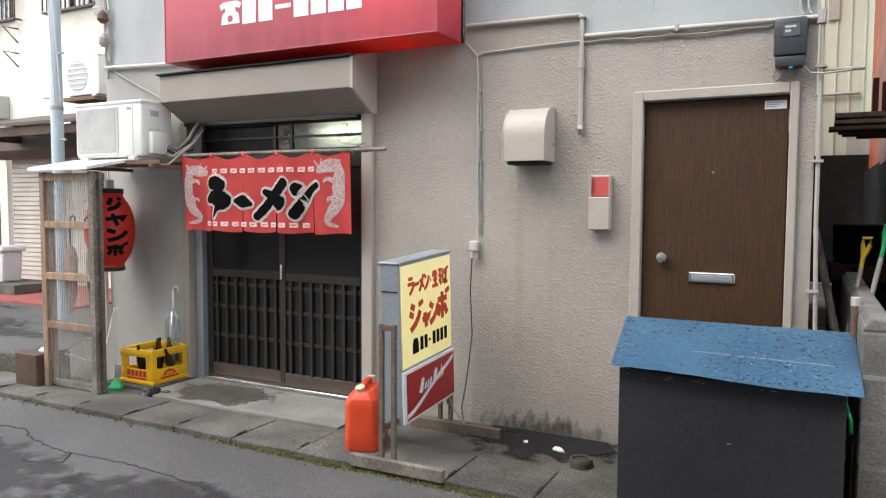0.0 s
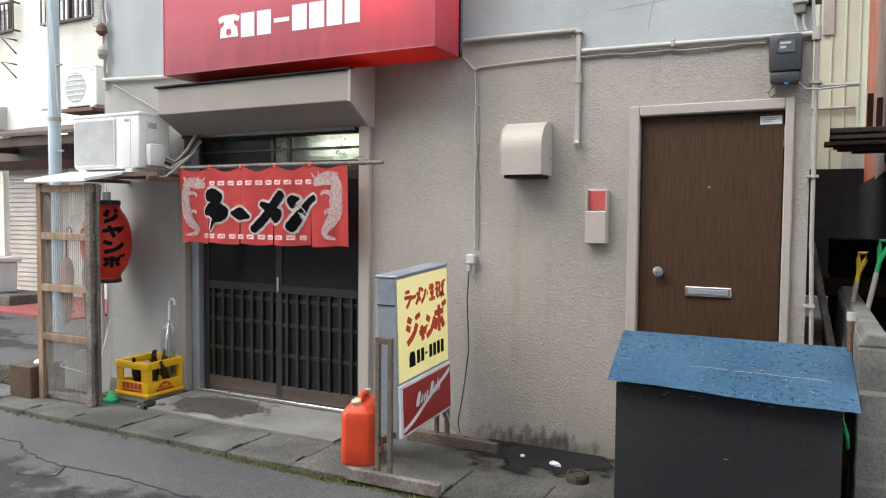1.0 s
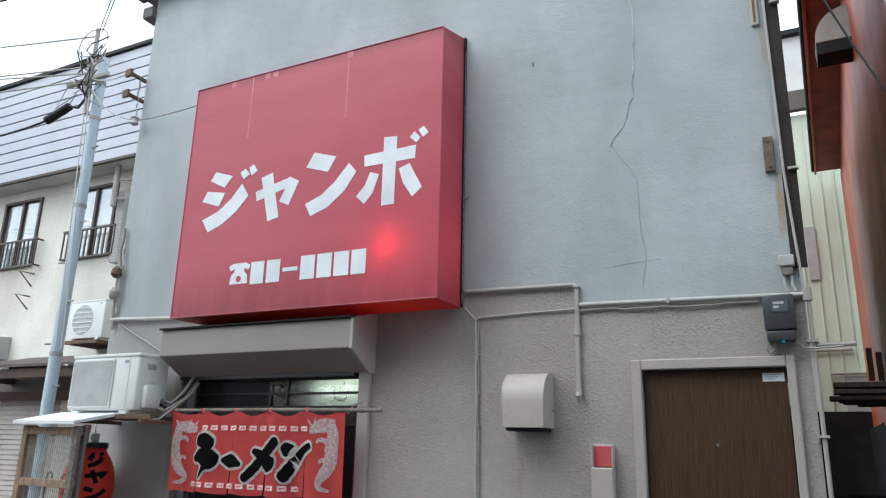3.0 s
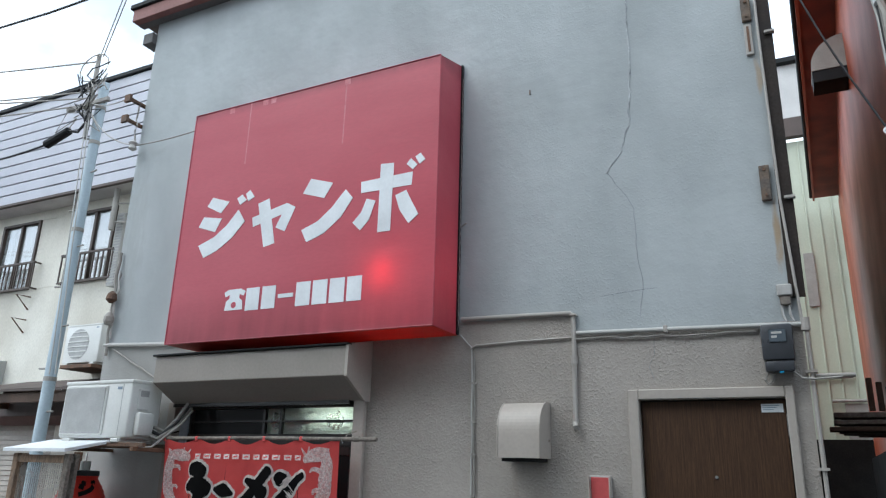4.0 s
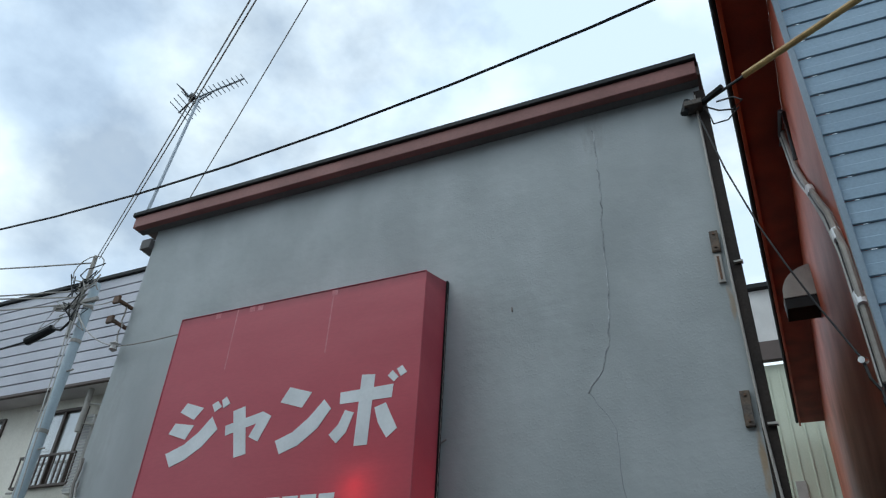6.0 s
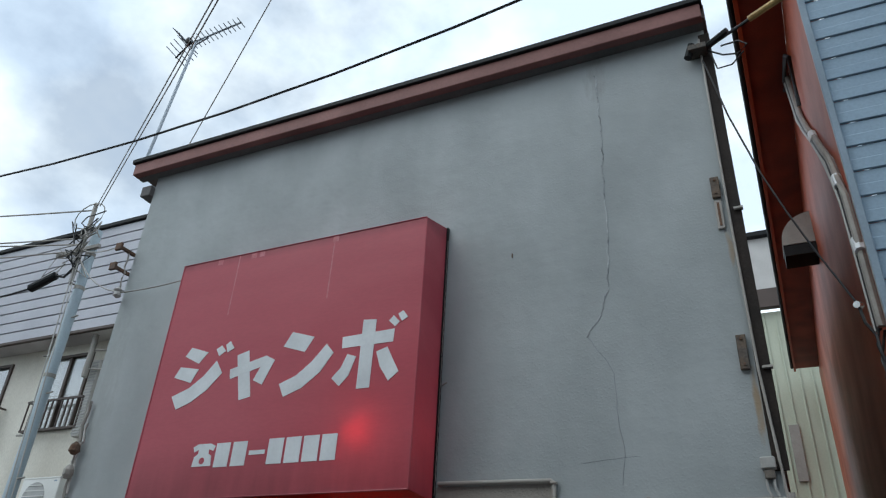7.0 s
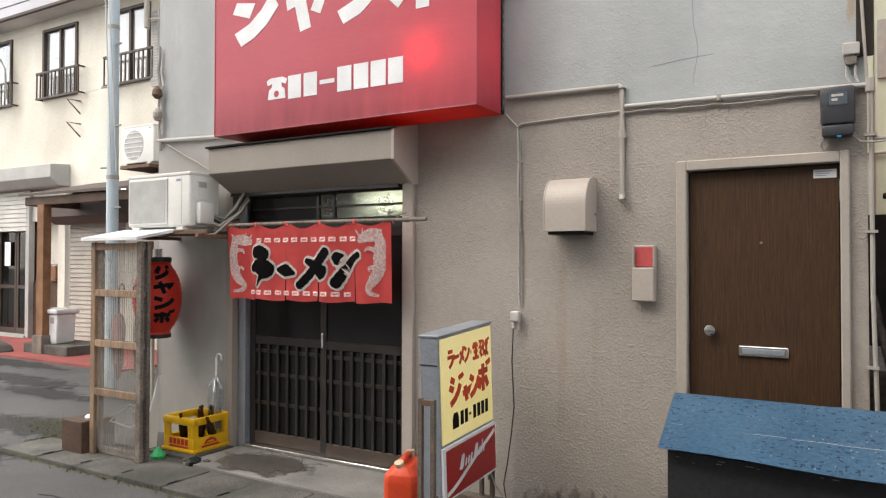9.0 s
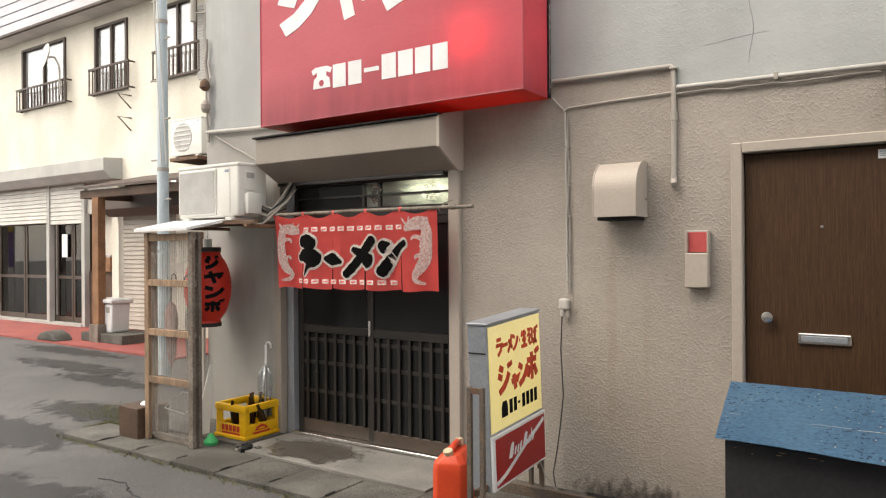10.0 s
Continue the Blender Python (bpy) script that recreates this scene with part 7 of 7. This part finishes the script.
part("closure_body", cyl((-8.82, 1.1, 5.72), (-8.40, 1.1, 5.84), 0.06, 0.055, 10), BLACKTIN, closure)
part("cable_left", tube(sag((-13.5, 0.2, 6.3), (-8.82, 1.1, 5.72), 0.45), 0.014), BLACKCABLE, closure)
part("cable_right", tube([(-8.40, 1.1, 5.84), (-8.25, 1.12, 5.8), (-8.15, 1.15, 5.95)], 0.018), BLACKCABLE, closure)


def wire(p, q, drop, r=0.008, material=None):
    return tagged(part("overhead_wire", tube(sag(p, q, drop), r, 5), material or BLACKCABLE), "thin overhead wire across the lane", "wire", "overhead wires")


wire((-13.0, -1.0, 6.9), (3.5, -1.0, 6.8), 1.35, 0.0105)
wire((-13.0, -1.02, 6.88), (3.5, -1.02, 6.79), 1.355, 0.006)
for dx in (0.0, 0.07):
    wire((-8.13 + dx, 1.15, 6.9), (1.5 + dx, -4.6, 5.42), 0.05, 0.0065, CABLE)
wire((-5.01, -0.21, 6.11), (-1.15, -2.2, 8.2), 0.02, 0.0055, CABLE)
for z, zz in ((6.85, 7.3), (6.3, 7.2), (6.4, 6.7), (6.2, 6.0)):
    wire((-8.15, 1.15, z), (-24, -2.0, zz + 1.2), 0.3, 0.011, CABLE)
wire((-8.12, 1.15, 6.1), (-5.56, -0.12, 4.56), 0.10, 0.007, CABLE)
wire((-8.1, 1.12, 6.2), (-5.62, -0.17, 5.05), 0.06, 0.007, CABLE)
for k in range(2):
    wire((-8.08 + 0.05 * k, 1.08, 6.2), (-7.75 + 0.10 * k, 1.02, 2.6), -0.02, 0.008, PIPEW)
mast = thing("tv_antenna", (-5.78, 0.0, 6.1), "rooftop television antenna on a slim steel mast", "antenna")
part("mast", cyl((-5.89, 0.0, 6.15), (-5.64, 0.0, 8.02), 0.018, seg=8), GALV, mast)
part("mast_arm", box(-5.93, -5.62, -0.03, 0.01, 6.14, 6.18), GALV, mast)
part("mast_arm", cyl((-5.84, 0.0, 6.36), (-5.6, -0.10, 6.13), 0.013, seg=6), GALV, mast)
H, T = Vector((-5.88, 0.05, 8.10)), Vector((-4.86, -0.10, 7.94))
part("boom", cyl(H, T, 0.013, seg=6), GALV, mast)
across = Vector((-0.08, 1.0, 0.0)).normalized()
for k in range(12):
    c = H.lerp(T, 0.14 + 0.86 * k / 11)
    L = 0.10 - 0.002 * k
    part("element", cyl(c - across * L, c + across * L, 0.006, seg=5), GALV, mast)
for s in (-1, 1):
    for k in range(4):
        o = H + Vector((0.04 - 0.045 * k, 0, s * (0.025 + 0.045 * k)))
        part("reflector_rod", cyl(o - across * 0.19, o + across * 0.19, 0.006, seg=5), GALV, mast)
    part("reflector_arm", cyl(H + Vector((0.06, 0, 0)), H + Vector((-0.11, 0, s * 0.17)), 0.011, seg=6), BLACKTIN, mast)
part("hub_box", box(-5.80, -5.74, -0.03, 0.03, 8.05, 8.115), BLACKTIN, mast)
part("lower_boom", cyl((-5.72, 0.0, 7.95), (-5.45, 0.0, 8.03), 0.012, seg=6), GALV, mast)
stub = thing("roof_bracket", (-5.72, 0.1, 5.7), "bent steel bars at the roof's end", "bracket")
for k in range(5):
    part("bar", tube(wavy((-6.1 + 0.1 * k, 0.6, 5.55 + 0.05 * k), (-5.98 + 0.09 * k, 0.6, 5.95 + 0.02 * k), 0.05, 4, 30 + k), 0.012, 5), RUST, stub)
part("end_block", box(-5.72, -5.585, -0.05, 0.1, 5.74, 5.86, 0.004), SOFFIT, stub)

drop = thing("service_drop", (0.2, -0.2, 5.7), "service cable with a yellow guard anchored at the roof corner", "cable")
part("anchor", box(-0.13, 0.0, -0.12, -0.002, 5.69, 5.74, 0.004), IRON, drop)
part("anchor_clamp", cyl((-0.14, -0.07, 5.66), (-0.10, -0.07, 5.78), 0.03, seg=8), BLACKTIN, drop)
part("strain_clamp", cyl((-0.02, -0.06, 5.72), (0.16, -0.17, 5.735), 0.026, seg=8), BLACKTIN, drop)
part("drop_cable", tube([(0.0, -0.06, 5.72), (0.37, -0.29, 5.70), (1.07, -0.60, 5.76), (3.5, -1.7, 6.1)], 0.012, 6), BLACKCABLE, drop)
part("yellow_guard", cyl((0.31, -0.26, 5.70), (1.6, -0.84, 5.82), 0.024, seg=10), YELTUBE, drop, "yellow plastic cable guard")
part("loop", tube([(0.0, -0.06, 5.70), (0.10, -0.10, 5.58), (0.2, -0.14, 5.52), (0.27, -0.17, 5.56), (0.22, -0.15, 5.63), (0.10, -0.1, 5.67)], 0.007, 5), BLACKCABLE, drop)
part("loop", tube([(0.02, -0.06, 5.68), (0.05, -0.08, 5.48), (0.15, -0.12, 5.45), (0.24, -0.15, 5.52)], 0.006, 5), BLACKCABLE, drop)
part("down_cable", tube([(-0.04, -0.05, 5.62), (0.06, -0.05, 5.06), (0.186, -0.05, 4.536), (0.29, -0.05, 4.2), (0.395, -0.05, 3.897), (0.545, -0.05, 3.512)], 0.0065, 5), BLACKCABLE, drop, "", True)
part("down_cable", tube(wavy((0.545, -0.05, 3.512), (0.64, -0.08, 2.9), 0.02, 6, 41), 0.009, 5), BLACKCABLE, drop)
part("eye_bolt", cyl((0.535, -0.075, 3.505), (0.56, -0.03, 3.515), 0.02, seg=10), CHROME, drop)

# ---- small things on the ground ----
dr = thing("drain_cap", (-1.12, -0.46, 0.0), "round rusty drain cap in the pavement", "drain")
part("cap_rim", lathe([(0.064, -0.012), (0.066, 0.02), (0.061, 0.036), (0.051, 0.034), (0.051, 0.02), (0.0, 0.02)], (-1.12, -0.46, 0.0), 22), IRON, dr)
for k in range(3):
    part("cap_rib", box(-1.158, -1.082, -0.487 + k * 0.023, -0.478 + k * 0.023, 0.0205, 0.03), IRON, dr)
for x, y, s, sd in ((-1.30, -0.32, 0.028, 1), (-1.53, -0.25, 0.013, 2)):
    pp = thing("paper_scrap", (x, y, 0.0), "crumpled white paper scrap on the pavement", "litter", "litter")
    rnd = random.Random(sd)
    bm = bmesh.new()
    bmesh.ops.create_icosphere(bm, subdivisions=2, radius=s)
    for v in bm.verts:
        v.co *= rnd.uniform(0.35, 1.3)
        v.co = Vector((x + v.co.x * 1.3, y + v.co.y * 0.8, 0.001 + abs(v.co.z) * 0.9))
    part("paper", bm, WHITE, pp)
rub = thing("broken_kerb", (-4.3, -0.50, 0.0), "broken concrete lumps at the apron's corner", "rubble")
rnd = random.Random(9)
for k in range(7):
    bm = bmesh.new()
    bmesh.ops.create_icosphere(bm, subdivisions=1, radius=rnd.uniform(.03, .06))
    ox, oy = -4.42 + rnd.uniform(-.14, .14), -0.50 + rnd.uniform(-.06, .06)
    for v in bm.verts:
        v.co = Vector((ox, oy, 0.0)) + v.co * rnd.uniform(.7, 1.15)
    part("lump", bm, DARKCON if k % 2 else BLACKTIN, rub)

tagged(sheet("grease_stain", -2.3, -0.9, -0.56, -0.001, -0.004, blotch("greasy black stain", (0.010, 0.0095, 0.010), 0.8, -1.45, -0.16, 0.66, 0.42, 0.98)), "black greasy stain on the pavement at the wall's foot", "stain", kind="structure")
for k, (cx, cy, rx, ry) in enumerate(((-4.6, -2.0, 1.2, 0.35), (-2.6, -1.9, 0.9, 0.3), (-6.8, -1.2, 1.0, 0.35), (-9.9, 1.1, 1.5, 0.28), (-8.5, 0.7, 1.0, 0.2), (-6.9, -0.35, 0.9, 0.3), (-11.5, 1.9, 1.5, 0.25))):
    tagged(sheet("road_patch", cx - 1.7 * rx, cx + 1.7 * rx, cy - 1.7 * ry, cy + 1.7 * ry, -0.0325 + 0.0006 * k, blotch("dark asphalt patch", (0.035, 0.035, 0.036), 0.6, cx, cy, rx * 1.3, ry * 1.3, 0.6)), "darker damp patch in the asphalt", "stain", kind="structure")

# weeds along the kerb
def weeds():
    rnd = random.Random(5)
    verts, faces = [], []
    for k in range(5200):
        x = rnd.choice((rnd.uniform(-6.3, -0.8), rnd.gauss(-2.75, 0.35), rnd.gauss(-1.65, 0.2), rnd.gauss(-2.45, 0.22)))
        y = -1.035 + rnd.gauss(0, 0.022)
        h, w, a = rnd.uniform(.004, .020), rnd.uniform(.003, .008), rnd.uniform(0, 6.3)
        dx, dy, lx = math.cos(a) * w, math.sin(a) * w, rnd.uniform(-.015, .015)
        i = len(verts)
        verts += [(x - dx, y - dy, -0.034), (x + dx, y + dy, -0.034), (x + lx, y - lx * .6, -0.034 + h)]
        faces.append((i, i + 1, i + 2))
    me = bpy.data.meshes.new("weeds")
    me.from_pydata(verts, [], faces)
    me.materials.append(MOSS)
    return tagged(new("weeds", me), "low moss and weeds along the kerb line", "weeds", kind="stuff")


weeds()
grass = random.Random(6)
verts, faces = [], []
for k in range(3200):
    x, y = (grass.gauss(-6.6, 0.35), grass.gauss(-0.25, 0.16)) if k % 2 else (grass.uniform(-6.4, -5.75), grass.gauss(-0.56, 0.09))
    h, w, a = grass.uniform(.004, .02), grass.uniform(.003, .007), grass.uniform(0, 6.3)
    i = len(verts)
    verts += [(x - math.cos(a) * w, y - math.sin(a) * w, -0.034), (x + math.cos(a) * w, y + math.sin(a) * w, -0.034), (x + grass.uniform(-.02, .02), y, -0.034 + h)]
    faces.append((i, i + 1, i + 2))
me = bpy.data.meshes.new("grass_patch")
me.from_pydata(verts, [], faces)
me.materials.append(MOSS)
tagged(new("grass_patch", me), "sparse grass at the edge of the asphalt", "grass", kind="stuff")

# road cracks
def road_crack(points, seed):
    rnd = random.Random(seed)
    pts = []
    for (x0, y0), (x1, y1) in zip(points, points[1:]):
        n = max(2, int(math.hypot(x1 - x0, y1 - y0) / 0.05))
        pts += [(x0 + (x1 - x0) * i / n + rnd.uniform(-.012, .012), y0 + (y1 - y0) * i / n + rnd.uniform(-.012, .012), -0.035) for i in range(n)]
    return tagged(part("road_crack", tube(pts, 0.006, 4), BLACKTIN), "dark crack in the asphalt", "crack", kind="structure")


road_crack([(-4.4, -1.55), (-4.0, -1.62), (-3.5, -1.58), (-2.9, -1.62), (-2.5, -1.7)], 1)
road_crack([(-4.4, -1.55), (-4.6, -1.45), (-4.9, -1.5)], 2)
road_crack([(-3.9, -1.62), (-3.8, -1.75), (-4.1, -1.85)], 3)

# ---- unseen plain walls behind the camera, added to hold back sky light ----
tagged(part("wall_opposite", box(-7.0, 14, -7.3, -7.0, -0.2, 7.8), PLAINWALL), "unseen plain wall added to shade the lower shop front", "wall", kind="structure")
tagged(part("wall_opposite_far", box(-40, -7.5, -13.3, -13.0, -0.2, 4.2), PLAINWALL), "unseen low wall added to leave more sky light on the left", "wall", kind="structure")

# ---- kerb slabs ----
rnd = random.Random(77)
for k in range(-1, 12):
    x = -5.7 + k * 0.5
    z = rnd.uniform(-0.006, 0.004)
    part("kerb_slab", box(x + 0.003, x + 0.497, -1.03, -0.60 + rnd.uniform(-.01, .01), -0.05, z, 0.004), CONCRETE, pavement)
sl = mesh_of("slot", box(-0.007, 0.007, -0.045, 0.045, -0.002, 0.002), BLACKTIN)
for k in range(12):
    piece("slot", sl, (-5.7 + k * 0.5, -0.93, 0.005), pavement).rotation_euler = (0, 0, rnd.uniform(-.1, .1))
